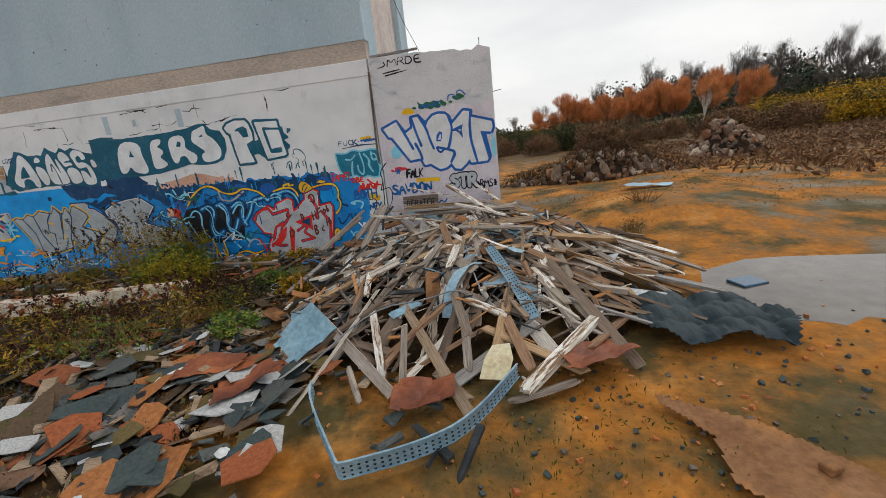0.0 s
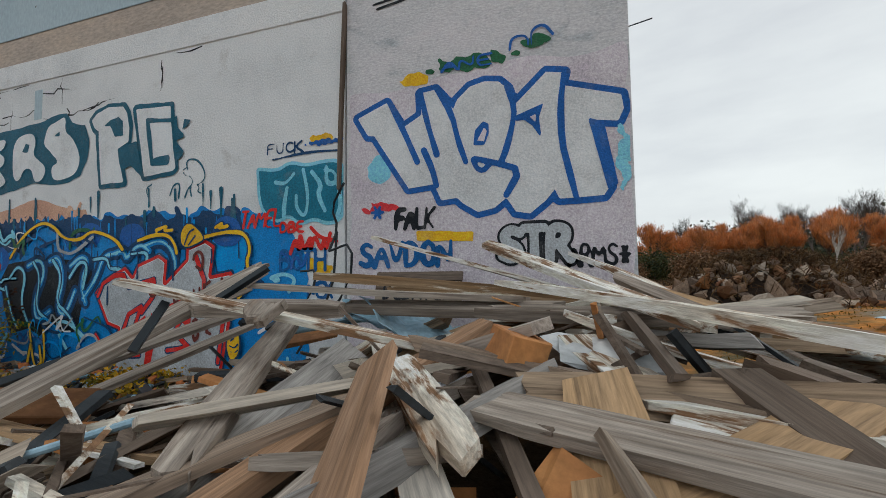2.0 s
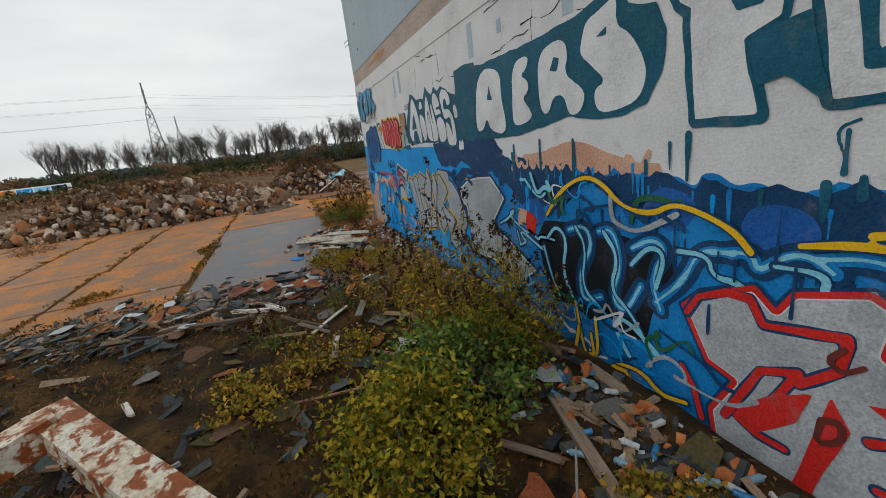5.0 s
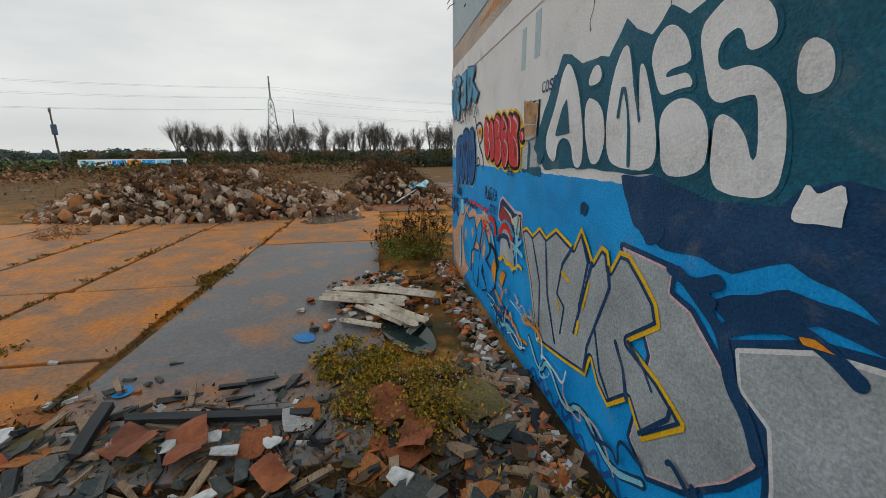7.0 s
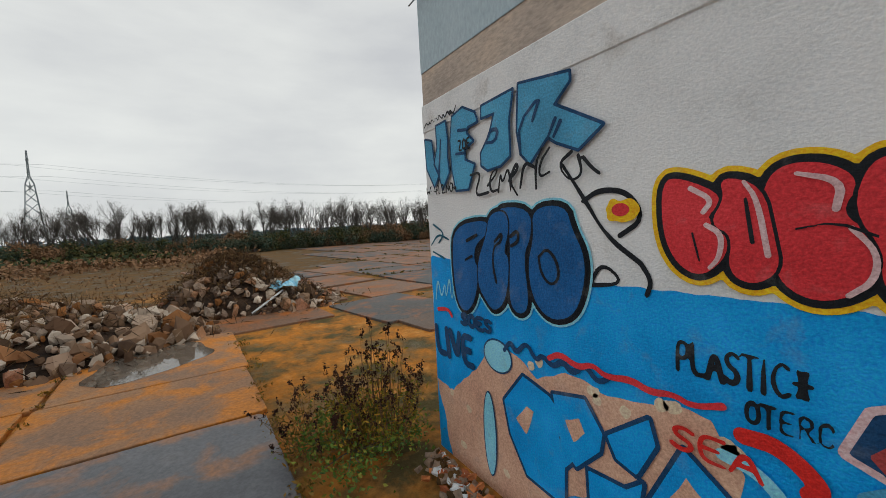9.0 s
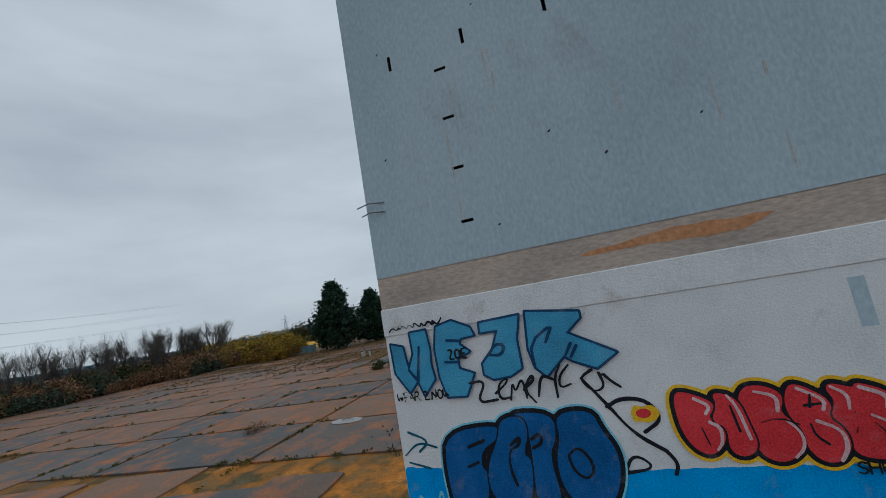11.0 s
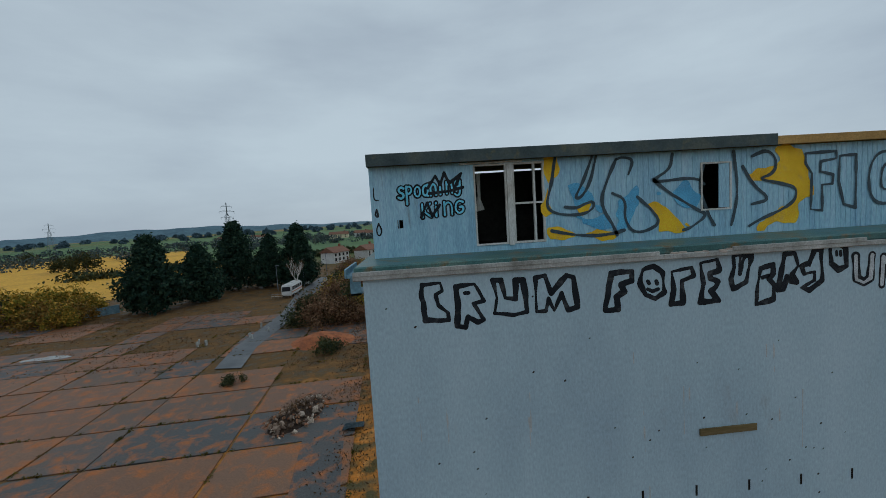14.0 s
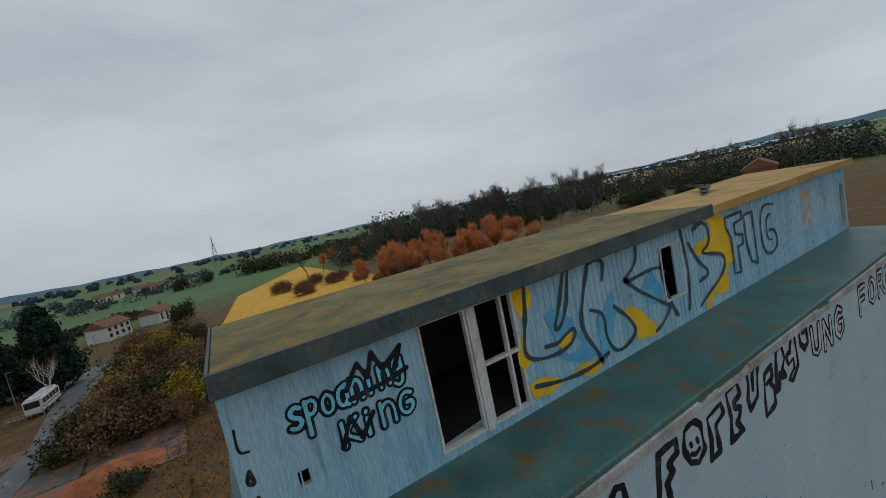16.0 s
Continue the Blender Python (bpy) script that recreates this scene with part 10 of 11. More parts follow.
put(bushy("corner_bush", 1.1, 0.6, 13, LEAF_GREEN, "low dark green shrub at the tower corner", leaves=2400, size=0.04, clumps=34), -0.6, -1.3, z=0.0)
put(weed_clump("weed_clump", "tall weeds with seed heads at the tower corner", 1.0, 1.8, 14, 60, LEAF_OLIVE, 1500), -0.7, -1.0, z=0.0)
put(weed_clump("weed_clump", "tall brown weeds with seed heads against the corner", 0.8, 2.3, 24, 46, LEAF_OLIVE, 900), -0.45, -0.8, z=0.0)
put(weed_clump("weed_clump", "sparse weeds in front of the corner shrub", 0.9, 1.2, 15, 36, GRASS_DRY, 900), -1.2, -1.8, z=0.0)
put(weed_clump("weed_clump", "brown weeds at the edge of the timber heap", 0.5, 0.55, 16, 30, GRASS_DRY, 260, False), 27.6, -0.6, z=0.1)
put(weed_clump("weed_clump", "brown weeds behind the timber heap", 0.7, 0.6, 17, 44, GRASS_DRY, 90, False), 28.6, 1.6)
put(weed_clump("weed_clump", "dry weed clump on the yard slabs", 0.9, 1.0, 18, 50, TWIG_BROWN, 900, False), -17.4, 14.2)
put(bushy("shrub", 1.1, 0.9, 19, LEAF_DARK, "small dark green shrub on the yard slabs", leaves=1500, size=0.1), -26.2, 31.8)
put(bushy("shrub", 2.0, 1.6, 20, LEAF_DARK, "dark green shrub by the red earth", leaves=2600, size=0.14), -19.3, 41.2)
put(weed_clump("weed_clump", "brown weed clump at the yard edge", 1.2, 0.9, 21, 50, TWIG_BROWN, 900, False), -6.2, -15.5)
put(weed_clump("weed_clump", "dry weeds beside the slab", 0.9, 0.7, 22, 40, TWIG_BROWN, 600, False), -4.0, -20.5)
for n, (x, y, s) in enumerate(((16.6, -1.2, 0.5), (18.0, -2.6, 0.6), (17.6, -0.7, 0.5), (12.2, -3.4, 0.7), (10.2, -1.2, 0.6), (19.0, -3.6, 0.5), (13.0, -4.6, 0.6), (18.6, -5.6, 0.5))):
    put(bushy("weed_patch", s, 0.35, 130 + n, (LEAF_OLIVE, LEAF_GREEN, LEAF_GOLD)[n % 3], "low weeds growing through rubbish", "weeds", 1100, 0.04, clumps=14), x, y, z=0.02)


def tufts(label, spots, mat, size, blades, height):
    """Grass and moss too fine to count."""
    q = np.random.default_rng(len(spots) + 3)
    c = []
    for x, y, r_, z in spots:
        m = blades
        c.append(np.stack([x + q.normal(0, r_, m), y + q.normal(0, r_, m), z + np.abs(q.normal(0, height, m))], 1))
    thing("grass", label, "grass", leaf_cloud("grass", np.concatenate(c), size, mat, q, 1.3, 3.0), kind="stuff")


q_g = np.random.default_rng(44)
joint_spots = []
for j in range(-3, 9):
    for n in range(90):
        a = q_g.uniform(-60, 9)
        p = np.array([-18.4, 18.9]) + U * a + V * (6.05 * j - 0.05)
        if p[1] > 4 and p[0] < -7 and ragged(p[0], p[1], 5, 0.4) > -0.2:
            joint_spots.append((p[0], p[1], 0.12, 0.02))
for a in (-54.7, -49.8, -39.8, -29.9, -24.9, -14.9, -9.95, 0.0, 9.6):
    for n in range(80):
        p = np.array([-18.4, 18.9]) + U * (a - 0.05) + V * q_g.uniform(-16, 36)
        if p[1] > 4 and p[0] < -7 and ragged(p[0], p[1], 6, 0.4) > -0.2:
            joint_spots.append((p[0], p[1], 0.12, 0.02))
tufts("moss and weeds in the slab joints", joint_spots, MOSS, 0.06, 14, 0.05)
apron = [(q_g.uniform(-10, 8), y + q_g.normal(0, 0.08), 0.09, 0.03) for y in (-2.3, -6.81, -10.18, -13.55) for n in range(34)]
apron += [(0.9 + q_g.normal(0, 0.35), -6.9 + q_g.normal(0, 0.12), 0.1, 0.03) for n in range(40)] + [(5.0 + q_g.normal(0, 0.3), -9.2 + q_g.normal(0, 0.3), 0.1, 0.03) for n in range(25)]
tufts("moss and dry weeds along the apron joints", apron, GRASS_DRY, 0.035, 16, 0.025)
tufts("dry grass and weeds on the orange bank", [(x, y, 0.35, land_at(x, y)) for x, y in zip(q_g.normal(33, 5, 420), q_g.normal(6, 5, 420)) if y > 0.5 and x > 24.6], GRASS_DRY, 0.022, 22, 0.035)
tufts("brown scrub and dead stems beyond the bank", [(x, y, 0.9, land_at(x, y)) for x, y in zip(q_g.uniform(34, 74, 520), q_g.uniform(2, 44, 520)) if y > 0.15 * x], TWIG_BROWN, 0.13, 40, 0.30)
tufts("rough brown grass across the far yard", [(x, y, 1.0, land_at(x, y)) for x, y in zip(q_g.uniform(-100, -22, 420), q_g.uniform(-60, 4, 420))], TWIG_BROWN, 0.09, 24, 0.3)
tufts("brown weeds on the derelict yard", [(x, y, 1.1, land_at(x, y)) for x, y in zip(q_g.uniform(-90, -16, 330), q_g.uniform(34, 74, 330)) if abs(x + 12 + 0.38 * y) > 4.5], TWIG_BROWN, 0.10, 26, 0.22)
tufts("dead leaf litter over the rubbish", [(x, y, 0.28, max(0.02, sh(x, y))) for x, y in zip(q_g.uniform(7, 20.4, 700), q_g.uniform(-10.5, -0.4, 700))], LITTER, 0.03, 26, 0.03)
tufts("dead stems and twigs over the rubbish", [(x, y, 0.3, max(0.03, sh(x, y))) for x, y in zip(q_g.uniform(9, 20.0, 420), q_g.uniform(-9.5, -0.6, 420))], BRAMBLE, 0.012, 9, 0.09)
tufts("dead brown weeds behind the tower corner", [(x, y, 0.8, land_at(x, y)) for x, y in zip(q_g.uniform(-20, -2, 420), q_g.uniform(9, 58, 420)) if x > -9 - 0.22 * (y - 9)], BRAMBLE, 0.07, 26, 0.22)
tufts("dry scrub behind the tower corner", [(x, y, 0.8, land_at(x, y)) for x, y in zip(q_g.uniform(-24, -2, 260), q_g.uniform(26, 62, 260)) if x > -9 - 0.22 * (y - 9)], TWIG_BROWN, 0.09, 30, 0.4)
tufts("olive grass at the wall foot", [(q_g.uniform(9, 20), -0.25 - abs(q_g.normal(0, 0.5)), 0.15, 0.1) for n in range(90)], LEAF_OLIVE, 0.03, 16, 0.06)
tufts("moss on the mud before the timber heap", [(q_g.normal(24.5, 1.6), q_g.normal(-8.4, 0.9), 0.25, 0.0) for n in range(60)], MOSS, 0.02, 14, 0.015)

# Red earth heap.
def earth(X, Y):
    return land(X, Y) + 1.5 * np.clip(1 - np.hypot((X + 21.5) / 5.0, (Y - 46) / 4.0) ** 1.3, 0, 1) * (1 + 0.3 * bumps(X, Y, 61, 1.0)) - 0.05


thing("earth_mound", "mound of red-brown earth beside the lane", "earth mound", sheet("earth_mound", earth, -27, -16, 41.5, 50.5, 40, 36, surface("red_earth", [(0.13, 0.045, 0.018), (0.26, 0.085, 0.03), (0.32, 0.12, 0.045)], 0.95, 0.8, 7.0, bump=0.8, size=0.06)))


# ---------- trees ----------
far = [bare_tree("bare_tree", 12.5, 30 + n, BARK_GREY, TWIG_GREY, "bare winter tree in the far row", depth=5, spread=0.36, twigs=1100, fine=0.0016, long=40.0, bole=0.24, forks=3) for n in range(4)]
row = []
for n in range(132):
    t = n / 131
    x, y = -113 + 22 * t + q_g.normal(0, 3.0), -58 + 134 * t + q_g.normal(0, 1.0)
    row.append((x, y, q_g.uniform(0, 360), q_g.uniform(0.62, 1.02)))
for n, ob in enumerate(far):
    put(ob, row[n][0], row[n][1], 0, 1.0)
    copies(ob, row[4 + n::4], "row of bare trees")
hedge = [bushy("hedge_bush", 3.2, 3.4, 40 + n, (TWIG_BROWN, LEAF_DARK, LEAF_WOOD)[n], "scrubby hedge bush under the bare trees", "bush", 2600, 0.22, long=2.6) for n in range(3)]
thick = [(-112 + 29 * t + q_g.normal(0, 2), 40 + 40 * t + q_g.normal(0, 2), q_g.uniform(0, 360), q_g.uniform(0.9, 1.35)) for t in np.linspace(0, 1, 36)]
spots = [(-107 + 20 * t + q_g.normal(0, 3.0), -80 + 160 * t, q_g.uniform(0, 360), q_g.uniform(0.55, 1.2)) for t in np.linspace(0, 1, 120)]
for n, ob in enumerate(hedge):
    put(ob, *spots[n][:2])
    copies(ob, spots[3 + n::3], "scrubby hedge")
copies(hedge[0], thick, "scrubby hedge")

CON = [(-56.5, 80, 6.2, 16.0), (-51.5, 90, 5.6, 13.0), (-50, 106, 6.6, 18.0), (-41, 107, 4.8, 14.0), (-32.5, 105, 5.4, 16.5)]
for n, (x, y, r_, h) in enumerate(CON):
    put(conifer("conifer", r_, h, 50 + n, "dense dark green conifer at the yard edge"), x, y)["group"] = "conifers"

scrub = [bushy("scrub_bush", 3.4, 4.2, 60 + n, (TWIG_BROWN, LEAF_DARK, BRAMBLE, LEAF_OLIVE)[n], "overgrown scrub beside the lane", "bush", 3200, 0.2, long=2.2) for n in range(4)]
lane_side = [(-30 + 14 * q_g.uniform() - 0.16 * (y - 55), y, q_g.uniform(0, 360), q_g.uniform(0.6, 1.2)) for y in np.linspace(55, 120, 40)]
lane_side += [(-22 + q_g.normal(0, 3), 60 + q_g.normal(0, 4), q_g.uniform(0, 360), q_g.uniform(0.6, 1.0)) for n in range(10)]
lane_side += [(x, y, q_g.uniform(0, 360), q_g.uniform(0.6, 1.0)) for x, y in zip(np.linspace(-20, 40, 22), 92 + q_g.normal(0, 5, 22))]
for n, ob in enumerate(scrub):
    put(ob, *lane_side[n][:2])
    copies(ob, lane_side[4 + n::4], "lane-side scrub")
west_scrub = [bushy("west_scrub", 3.0, 3.6, 75 + n, (LEAF_OLIVE, GRASS_DRY)[n], "olive and orange scrub between yard and field", "bush", 3000, 0.2, long=2.2) for n in range(2)]
west = [(-68 - 48 * t + q_g.normal(0, 1.5), 77 + 12 * t + q_g.normal(0, 2.5), q_g.uniform(0, 360), q_g.uniform(1.0, 1.6)) for t in np.linspace(0, 1, 40)]
for n, ob in enumerate(west_scrub):
    put(ob, *west[n][:2])
    copies(ob, west[2 + n::2], "scrub before the field")
put(bare_tree("birch_tree", 9.0, 70, BIRCH_BARK, TWIG_BROWN, "pale bare birch in the scrub", depth=3, spread=0.5, twigs=400), -29.5, 92)
put(bare_tree("birch_tree", 7.0, 71, BIRCH_BARK, TWIG_BROWN, "pale slender birch before the russet thicket", depth=3, spread=0.3, twigs=300), 58, 62)

# North-east thicket: russet trees, gold and dark shrubs, bare crowns behind.
russet = [bare_tree("russet_tree", 9.5, 80 + n, BARK, TWIG_RED, "russet leafless thicket tree", depth=4, spread=0.5, twigs=6500) for n in range(2)]
brown = [bare_tree("bare_tree", 12.5, 84 + n, BARK, TWIG_GREY, "tall bare woodland tree", depth=5, spread=0.42, twigs=2600, fine=0.0018, long=36.0, bole=0.26, forks=3) for n in range(3)]
gold = [bushy("gold_shrub", 4.0, 4.4, 90 + n, (LEAF_GOLD, LEAF_DARK, TWIG_BROWN)[n], ("yellowing ivy-clad shrub", "dark evergreen shrub", "brown leafless shrub")[n] + " at the thicket edge", "bush", 6500, 0.2, clumps=26, long=1.9) for n in range(3)]


def arc(n, a0, a1, d0, d1, s0, s1):
    out = []
    for k in range(n):
        a, d = math.radians(a0 + (a1 - a0) * (k + q_g.uniform()) / n), q_g.uniform(d0, d1)
        out.append((23.7 + d * math.cos(a), -12.5 + d * math.sin(a), q_g.uniform(0, 360), q_g.uniform(s0, s1)))
    return out


for ob, sp in ((russet[0], arc(15, 60, 84, 100, 130, 0.75, 1.2)), (russet[1], arc(14, 60, 81, 110, 140, 0.85, 1.3)), (brown[0], arc(18, 40, 76, 165, 205, 1.3, 1.75)), (brown[1], arc(14, 40, 88, 170, 215, 0.9, 1.4)),
               (brown[2], arc(14, 36, 62, 150, 200, 0.6, 0.85)), (gold[0], arc(20, 38, 60, 66, 96, 0.7, 1.05)), (gold[1], arc(24, 34, 94, 70, 100, 0.55, 0.95)), (gold[2], arc(22, 34, 93, 60, 100, 0.4, 0.75))):
    put(ob, *sp[0][:2])
    copies(ob, sp[1:], "north-east thicket")
for ob, sp in ((russet[0], arc(6, 74, 86, 210, 260, 0.8, 1.05)), (gold[1], arc(22, 22, 66, 170, 240, 0.8, 1.2)), (brown[1], arc(16, 30, 62, 200, 260, 0.9, 1.2)), (gold[2], arc(14, 72, 92, 120, 180, 0.6, 0.9))):
    copies(ob, sp, "north-east thicket")


def far_woods(label, a0, a1, d0, d1, count, h, mat, seed, centre=(0, 0), leaf=1.5):
    """Distant belts of woodland, too far to pick out trees."""
    q = np.random.default_rng(seed)
    c = []
    for k in range(count):
        a, d = math.radians(q.uniform(a0, a1)), q.uniform(d0, d1)
        x, y, s = centre[0] + d * math.cos(a), centre[1] + d * math.sin(a), q.uniform(0.5, 1.2)
        m = 90
        dx, dy = np.clip(q.normal(0, 1, (2, m)), -1.6, 1.6)
        c.append(np.stack([x + 4.2 * s * dx, y + 4.2 * s * dy, h * s * 0.8 * (0.06 + 0.94 * q.uniform(0, 1, m) ** 0.8) * (1 - 0.22 * (dx * dx + dy * dy) / 1.6)], 1))
    thing("woodland", label, "woodland", leaf_cloud("woodland", np.concatenate(c), leaf, mat, q, 1.0, 1.6), kind="stuff")


# Far belts use the woodland colour that has haze mixed in.
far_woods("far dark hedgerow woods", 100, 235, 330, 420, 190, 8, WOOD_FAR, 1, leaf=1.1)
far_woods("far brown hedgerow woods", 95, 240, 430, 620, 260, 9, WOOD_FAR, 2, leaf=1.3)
# The farthest woods get flat blue tones as painted haze.
far_woods("distant woods towards the horizon", 20, 240, 900, 1700, 420, 16, surface("haze_painted_woods", [(0.05, 0.085, 0.11), (0.08, 0.115, 0.14)], 1.0, 0.05, 0.4, bump=0), 3, leaf=4.0)
far_woods("dark woodland beyond the golden field", 60, 88, 330, 400, 110, 13, LEAF_DARK, 4, leaf=1.6)
far_woods("dark woodland north-east of the tower", 50, 69, 205, 300, 300, 27, LEAF_WOOD, 5, leaf=0.9)
far_woods("dark green wood behind the russet thicket", 44, 82, 205, 265, 300, 17, LEAF_WOOD, 12, centre=(23.7, -12.5), leaf=0.8)
far_woods("dark woodland east of the tower", 12, 53, 235, 330, 360, 22, LEAF_WOOD, 9, leaf=0.9)
poplar = bare_tree("poplar_tree", 21.0, 97, BARK, TWIG_BROWN, "tall slim bare poplar above the woods", depth=5, spread=0.13, twigs=2600, fine=0.002, long=30.0, bole=0.22, forks=3)
put(poplar, 226, 72)
copies(poplar, [(234, 66, 40, 0.9), (160, 196, 80, 1.0), (171, 190, 10, 0.85), (120, 226, 60, 0.8), (300, 150, 0, 0.9), (306, 142, 0, 0.85), (312, 134, 0, 0.9)], "poplars")
far_woods("low scrub along the yard edge", 186, 236, 75, 150, 210, 2.6, LEAF_DARK, 6, leaf=0.5)
far_woods("brown scrub along the yard edge", 180, 236, 60, 140, 230, 2.0, TWIG_BROWN, 7, leaf=0.35)
far_woods("hedge between the fields", 108, 140, 205, 225, 46, 4, LEAF_DARK, 8, leaf=0.9)
field_trees = bushy("field_tree", 6.0, 9.0, 95, LEAF_DARK, "round dark tree in the green field", "tree", 2600, 0.5)
put(field_trees, -190, 170)
copies(field_trees, [(-215, 182, 40, 0.8), (-75, 330, 10, 0.9), (-62, 352, 80, 0.7), (-20, 395, 0, 0.8), (-36, 150, 30, 0.7), (-330, 260, 0, 0.8)], "field trees")


# ---------- distant structures ----------
def pylon(label, x, y, height, turn):
    ob = thing("electricity_pylon", label, "pylon", at=pose(x, y, land_at(x, y), 0, 0, turn))
    w = lambda z: 3.6 * (1 - z) ** 1.25 + 0.55 if z < 0.72 else 0.62 * (1.25 - z)
    runs, zs = [], [0, 0.14, 0.27, 0.39, 0.5, 0.6, 0.68, 0.76, 0.84, 0.92, 1.0]
    k = height / 45
    for a, b in zip(zs, zs[1:]):
        for sx, sy in ((1, 1), (1, -1), (-1, -1), (-1, 1)):
            runs.append((np.array([(sx * w(a) * k, sy * w(a) * k, a * height), (sx * w(b) * k, sy * w(b) * k, b * height)]), 0.17 * k))
        for (p, q), (r_, s) in ((((1, 1), (-1, 1))), ((1, -1), (-1, -1)), ((1, 1), (1, -1)), ((-1, 1), (-1, -1))):
            runs.append((np.array([(p * w(a) * k, q * w(a) * k, a * height), (r_ * w(b) * k, s * w(b) * k, b * height)]), 0.09 * k))
            runs.append((np.array([(r_ * w(a) * k, s * w(a) * k, a * height), (p * w(b) * k, q * w(b) * k, b * height)]), 0.09 * k))
    part("lattice", tube_mesh("lattice", runs, STEEL, 4), ob)
    for z, l in ((0.66, 6.2), (0.79, 7.6), (0.91, 5.4)):
        for s in (-1, 1):
            tip = (s * l * k, 0, z * height)
            part("crossarm", tube_mesh("crossarm", [(np.array([(0, 0.5 * k, z * height), tip]), 0.12 * k), (np.array([(0, -0.5 * k, z * height), tip]), 0.12 * k), (np.array([(0, 0, (z + 0.045) * height), tip]), 0.10 * k),
                                                    (np.array([tip, (s * l * k, 0, z * height - 2.0 * k)]), 0.13 * k)], STEEL, 4), ob)
    return ob


pylon("tall grey lattice pylon beyond the rubble", -229.3, -60.5, 44, 15)
pylon("second grey lattice pylon farther off", -396.6, -81.7, 44, 15)
pylon("lattice pylon above the conifers", -246, 372, 44, 60)
pylon("lattice pylon in the green fields", -89, 590, 44, 80)
pylon("faint lattice pylon near the horizon", -560, 640, 44, 60)
wires = []
for z, l in ((27, 6.2), (33, 7.6), (38, 5.4)):
    for s in (-1, 1):
        a, b = np.array([-229.3 + 0.25 * s * l, -60.5 + s * l, z]), np.array([-130, -330 + s * l, z + 3])
        t = np.linspace(0, 1, 14)[:, None]
        wires.append((a * (1 - t) + b * t - np.array([0, 0, 5]) * 4 * t * (1 - t), 0.035))
        a2, b2 = np.array([-229.3 + 0.25 * s * l, -60.5 + s * l, z]), np.array([-260, 190 + s * l, z])
        wires.append((a2 * (1 - t) + b2 * t - np.array([0, 0, 6]) * 4 * t * (1 - t), 0.035))
power_line = thing("power_line", "thin sagging power lines from the pylon", "cables")
for run in wires:
    part("wire", tube_mesh("wire", [run], STEEL, 3), power_line)

pole = thing("utility_pole", "dark timber utility pole with a transformer", "pole", at=pose(-63.5, -54.3, land_at(-63.5, -54.3), 0, 0, 40))
part("shaft", tube_mesh("shaft", [(np.array([(0, 0, -0.2), (0, 0, 5), (0.05, 0, 10.6)]), [0.17, 0.15, 0.11])], BARK, 8), pole)
part("crossarm", box("crossarm", -1.3, 1.3, -0.07, 0.07, 10.2, 10.38, BARK, 0.02), pole)
part("transformer", box("transformer", 0.2, 1.0, -0.35, 0.35, 6.6, 8.2, surface("blue_grey_tank", [(0.03, 0.06, 0.10), (0.05, 0.09, 0.14)], 0.5), 0.06), pole, "blue-grey transformer tank")
for s in (-1.15, 0, 1.15):
    part("insulator", tube_mesh("insulator", [(np.array([(s, 0, 10.38), (s, 0, 10.75)]), 0.07)], STEEL, 6), pole)

far_wall = thing("graffitied_wall", "long low wall covered in blue graffiti", "wall")
part("wall", box("wall", 0, 17, -0.15, 0.15, 0, 2.6, RENDER_WHITE, 0.02), far_wall, "", pose(-71.3, -57, land_at(-71.3, -57), 0, 0, 112))
for n in range(7):
    m_ = (LIGHT_BLUE, WHITE_P, SKY_BLUE, ORANGE, SKY_BLUE, LIGHT_BLUE, NAVY)[n]
    part("mural", box("mural", 0.4 + 2.3 * n, 2.5 + 2.3 * n, -0.17, -0.154, 0.2, 2.4, m_, 0.0, 0.0), far_wall, "", pose(-71.3, -57, land_at(-71.3, -57), 0, 0, 112))
    part("mural_letter", tube_mesh("mural_letter", [(np.array([(0.7 + 2.3 * n, 0, 0.5), (1.1 + 2.3 * n, 0, 2.3), (1.7 + 2.3 * n, 0, 0.9), (2.2 + 2.3 * n, 0, 2.2)]), 0.16)], (NAVY, SKY_BLUE, WHITE_P, NAVY, WHITE_P, ROYAL, LIGHT_BLUE)[n], 4), far_wall, "", pose(-71.3, -57, land_at(-71.3, -57), 0, 0, 112) @ pose(0, -0.12, 0))


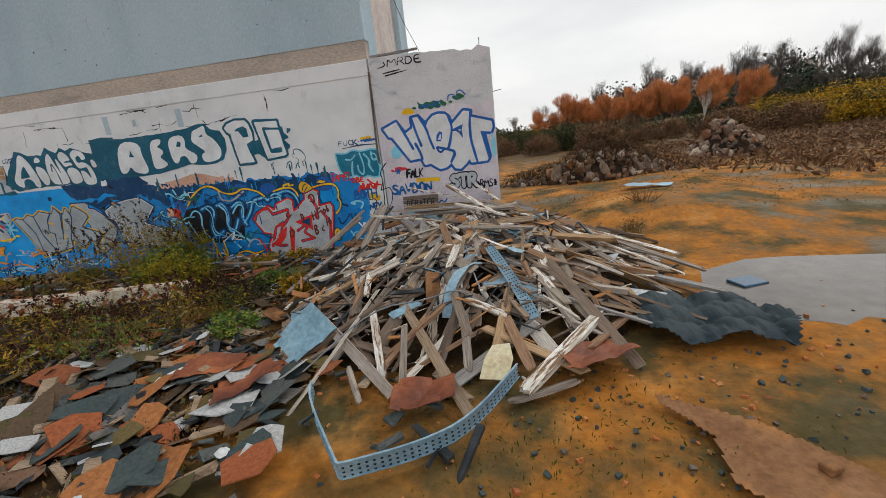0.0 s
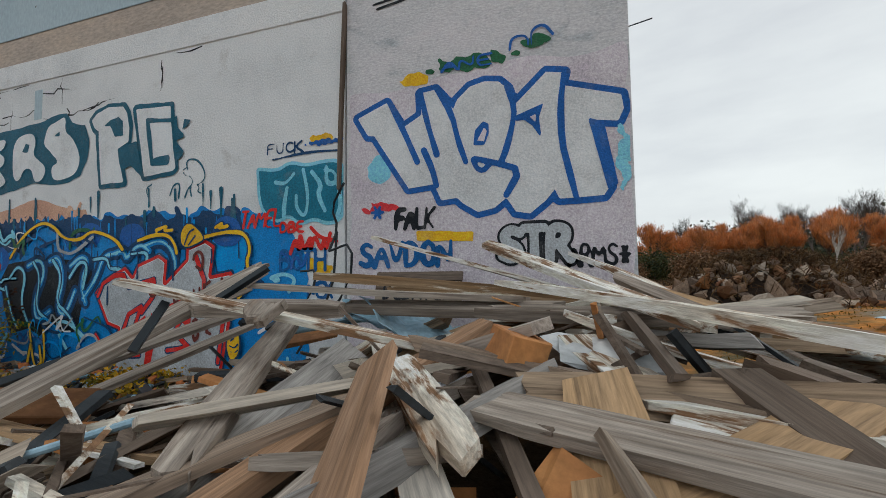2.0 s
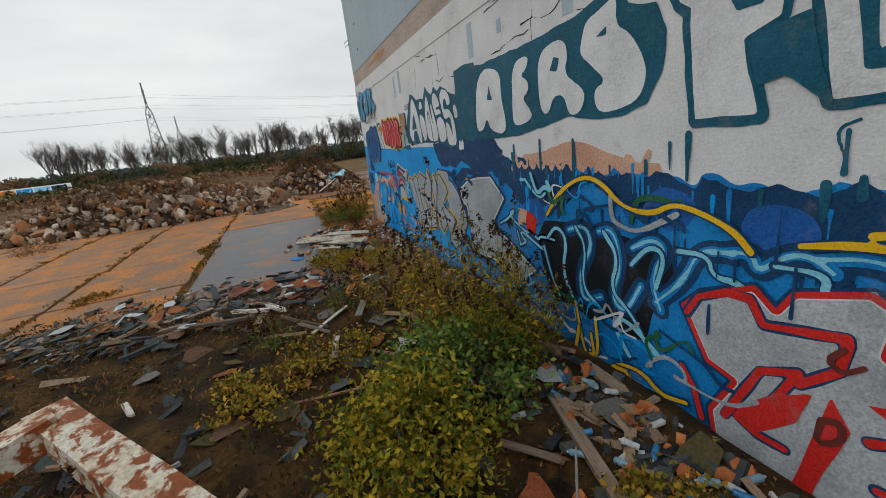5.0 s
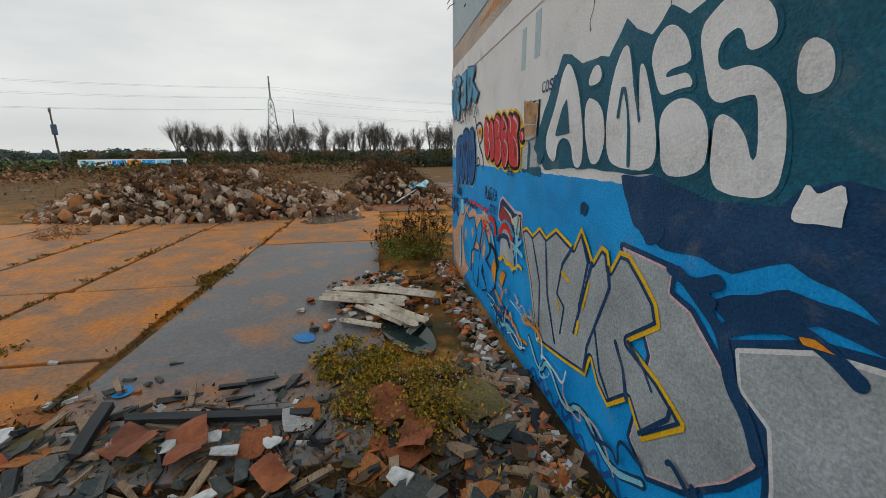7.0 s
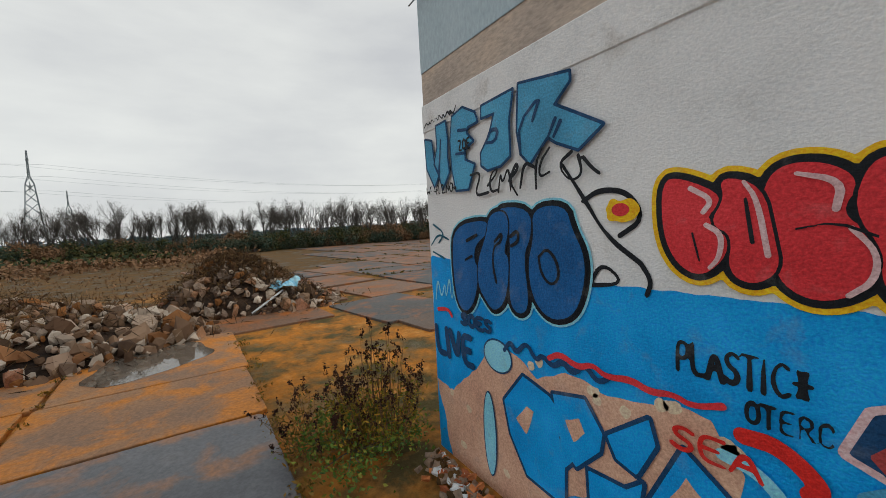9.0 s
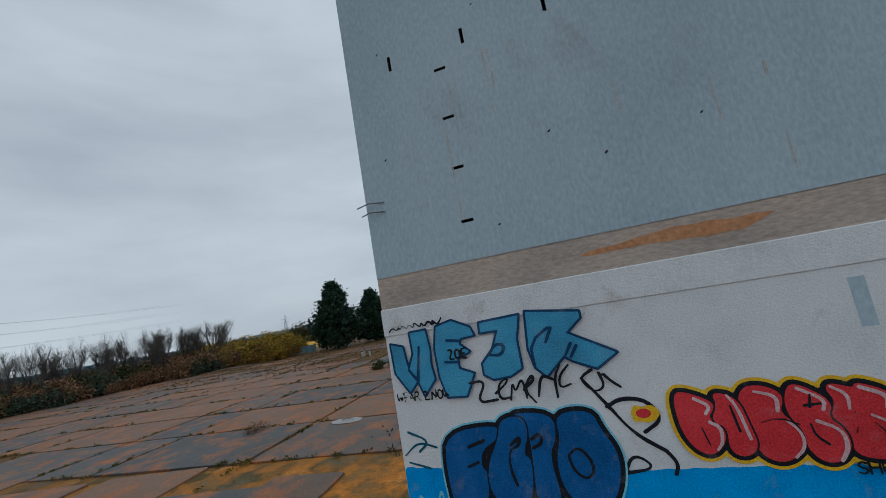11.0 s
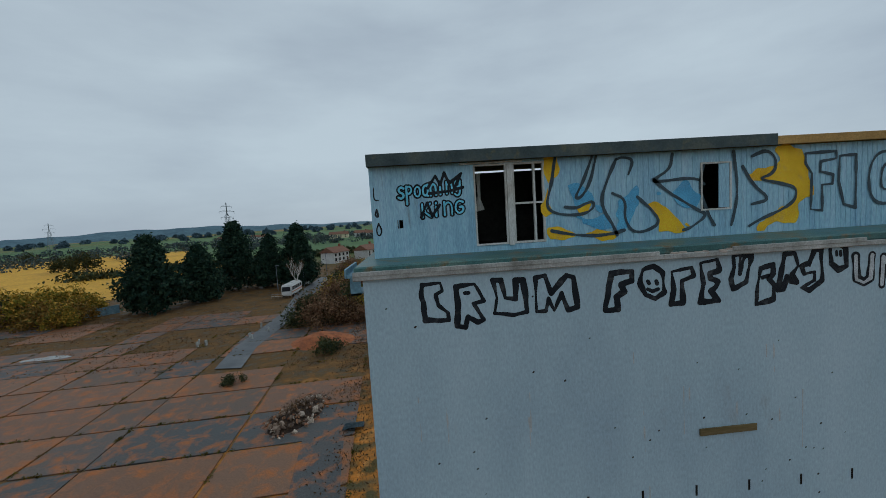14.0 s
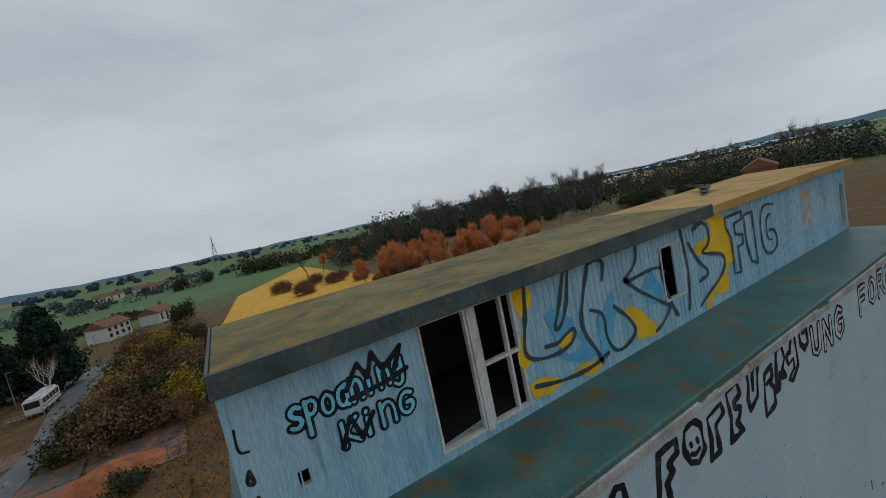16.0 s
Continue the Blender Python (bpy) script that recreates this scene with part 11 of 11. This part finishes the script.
def coach(x, y, turn):
    ob = thing("coach", "old dirty white coach parked on the lane", "coach", at=pose(x, y, 0.06, 0, 0, turn))
    bm = bmesh.new()
    v, f = box_data(-4.2, 4.2, -1.2, 1.2, 0.45, 3.0)
    vs = [bm.verts.new(p) for p in v]
    for q in f:
        bm.faces.new([vs[i] for i in q])
    bmesh.ops.bevel(bm, geom=bm.edges[:], offset=0.28, segments=3, affect="EDGES")
    me = bpy.data.meshes.new("body")
    bm.to_mesh(me)
    bm.free()
    me.materials.append(COACH)
    part("body", me, ob, "dirty white panelled body")
    for s in (-1, 1):
        for k in range(5):
            part("window", box("window", -3.6 + 1.45 * k, -2.35 + 1.45 * k, s * 1.205 - 0.012, s * 1.205 + 0.012, 1.7, 2.5, GLASS_DARK, 0.004), ob)
        for wx in (-2.7, 2.6):
            wheel = part("wheel", None, ob, "", pose(wx, s * 1.12, 0.45, 90, 0, 0))
            part("tyre", tube_mesh("tyre", [(np.array([(0, 0, -0.14), (0, 0, 0.14)]), 0.46)], RUBBER, 18), wheel)
            part("rim", tube_mesh("rim", [(np.array([(0, 0, -0.155), (0, 0, 0.155)]), 0.24)], STEEL, 14), wheel)
    part("windscreen", box("windscreen", -4.215, -4.19, -0.95, 0.95, 1.55, 2.6, GLASS_DARK, 0.005), ob)
    part("roof_vent", box("roof_vent", -0.5, 0.7, -0.5, 0.5, 2.99, 3.2, COACH, 0.05), ob)
    part("side_stripe", box("side_stripe", -3.9, 3.9, -1.216, -1.2, 1.2, 1.4, BRICK, 0.0), ob)
    return ob


coach(-44.2, 84.0, 98)


def van(x, y, turn, label):
    ob = thing("van", label, "van", at=pose(x, y, 0.06, 0, 0, turn))
    prof = [(-2.3, 0.4), (-2.35, 1.0), (-1.7, 1.15), (-1.1, 1.95), (2.2, 2.0), (2.3, 0.4)]
    n = len(prof)
    vs = [(a, -0.9, b) for a, b in prof] + [(a, 0.9, b) for a, b in prof]
    fs = [tuple(range(n)), tuple(range(2 * n - 1, n - 1, -1))] + [((i + 1) % n, i, n + i, n + (i + 1) % n) for i in range(n)]
    part("body", mesh_of("body", vs, fs, [COACH]), ob)
    for s in (-1, 1):
        part("window", box("window", -1.2, -0.3, s * 0.905 - 0.008, s * 0.905 + 0.008, 1.25, 1.8, GLASS_DARK), ob)
        for wx in (-1.5, 1.5):
            part("wheel", tube_mesh("wheel", [(np.array([(wx, s * 0.78, 0.33), (wx, s * 0.95, 0.33)]), 0.33)], RUBBER, 14), ob)
    return ob


van(-47.0, 99, 100, "white van parked behind the coach")


def house(label, x, y, w, d, h, turn, wall, roof, windows=4):
    ob = thing("house", label, "house", at=pose(x, y, land_at(x, y), 0, 0, turn))
    part("wall", box("wall", -w / 2, w / 2, -d / 2, d / 2, -0.3, h, wall, 0.03), ob)
    e, r_ = 0.4, d * 0.32
    vs = [(sx * (w / 2 + e), sy * (d / 2 + e), h) for sx in (-1, 1) for sy in (-1, 1)] + [(sx * (w / 2 + e), 0, h + r_) for sx in (-1, 1)]
    vs += [(a, b, c - 0.18) for a, b, c in vs[:4]]
    part("roof", mesh_of("roof", vs, [(0, 2, 5, 4), (3, 1, 4, 5), (1, 0, 4), (2, 3, 5), (6, 8, 2, 0), (9, 7, 1, 3), (7, 6, 0, 1), (8, 9, 3, 2), (6, 7, 9, 8)], [roof]), ob)
    part("chimney", box("chimney", w * 0.28, w * 0.28 + 0.8, -0.4, 0.4, h + r_ * 0.5, h + r_ + 1.0, BRICK_RED, 0.03), ob)
    for s in (-1, 1):
        for k in range(windows):
            for z in (1.0, h - 1.7):
                cx = -w / 2 + w * (k + 0.5) / windows
                win = part("window", box("window", cx - 0.55, cx + 0.55, s * (d / 2 + 0.01) - 0.02, s * (d / 2 + 0.01) + 0.02, z, z + 1.2, GLASS_DARK, 0.004), ob)
    return ob


house("white rendered house with a brown roof beyond the lane", -60, 158, 10, 7, 4.6, 70, HOUSE_WHITE, ROOF_TILE)
house("small white farm building beyond the conifers", -50, 172, 10, 7, 4.0, 75, HOUSE_WHITE, ROOF_TILE, 3)
house("red brick house among trees east of the fields", 178, 66, 18, 10, 6.0, 20, BRICK_RED, ROOF_TILE)
for n, (x, y, w, t) in enumerate(((-150, 420, 20, 10), (-128, 432, 16, 30), (-110, 415, 14, 0), (-40, 440, 24, 20), (-22, 420, 14, 60), (-8, 432, 16, 10), (60, 520, 20, 20), (-300, 520, 20, 0), (-340, 505, 16, 30), (420, 330, 60, 10), (520, 360, 70, 10), (330, 420, 40, 0))):
    house("small distant cream farmhouse in the fields" if n < 9 else "long pale distant shed in the fields", x, y, w, 9, 4.5, t, HOUSE_WHITE if n % 3 else CREAM, ROOF_TILE if n < 9 else COACH)

for n, (x, y, h) in enumerate(((-46.5, 96, 7.5), (-52, 92, 6.5), (-43, 104, 8.0))):
    lamp = thing("street_lamp", "slim grey lamp post near the conifers", "lamp post", at=pose(x, y, 0, 0, 0, 30 * n))
    part("post", tube_mesh("post", [(np.array([(0, 0, -0.1), (0, 0, h * 0.5), (0, 0, h)]), [0.11, 0.08, 0.06])], STEEL, 8), lamp)
    part("head", box("head", -0.12, 0.75, -0.1, 0.1, h, h + 0.12, STEEL, 0.02), lamp)
fence = thing("fence", "grey metal site fence beside the conifer", "fence", at=pose(-81.5, 65.5, land_at(-81, 66), 0, 0, 62))
for k in range(4):
    part("post", box("post", 2.4 * k - 0.04, 2.4 * k + 0.04, -0.04, 0.04, -0.1, 2.0, STEEL), fence)
    if k < 3:
        part("panel", box("panel", 2.4 * k + 0.05, 2.4 * k + 2.35, -0.02, 0.02, 0.1, 1.9, ZINC), fence)
pallet_fence = thing("fence", "rough timber barrier beside the coach", "fence", at=pose(-47.5, 80, 0.05, 0, 0, 5))
for k in range(7):
    part("post", box("post", 0.8 * k - 0.04, 0.8 * k + 0.04, -0.04, 0.04, -0.1, 1.1, TIMBER), pallet_fence)
for z in (0.4, 0.85):
    part("rail", box("rail", -0.1, 4.9, 0.041, 0.07, z, z + 0.12, TIMBER), pallet_fence)
for n, (x, y) in enumerate(((-33.5, 48), (-34.4, 49), (-33, 52), (-39.5, 46), (-40.3, 45.2), (-41, 46.5), (-36, 55))):
    thing("marker_post", "short pale concrete stump on the yard", "post", box("marker_post", -0.16, 0.16, -0.13, 0.13, -0.1, 0.75, PALE_EDGE, 0.03, 0.02, n), pose(x, y, 0, 4, -5, 25 * n), group="concrete stumps")

# Everything that stands on the northern land turns with it.
for ob in [o for o in scene.objects if o.parent is None and o.type in {"MESH", "EMPTY"}]:
    if ob.name.split(".")[0] in {"ground", "backdrop", "pavement", "puddle", "conifer", "tower_block", "rooftop_hut", "annexe", "russet_tree", "gold_shrub", "birch_tree", "bare_tree", "hedge_bush", "west_scrub"}:
        continue
    mid = sum((Vector(c) for c in ob.bound_box), Vector()) / 8 if ob.type == "MESH" else Vector()
    mid = ob.matrix_basis @ mid
    if mid.y > 20 and mid.x < 30 and mid.length < 700:
        ob.matrix_basis = NORTH @ ob.matrix_basis
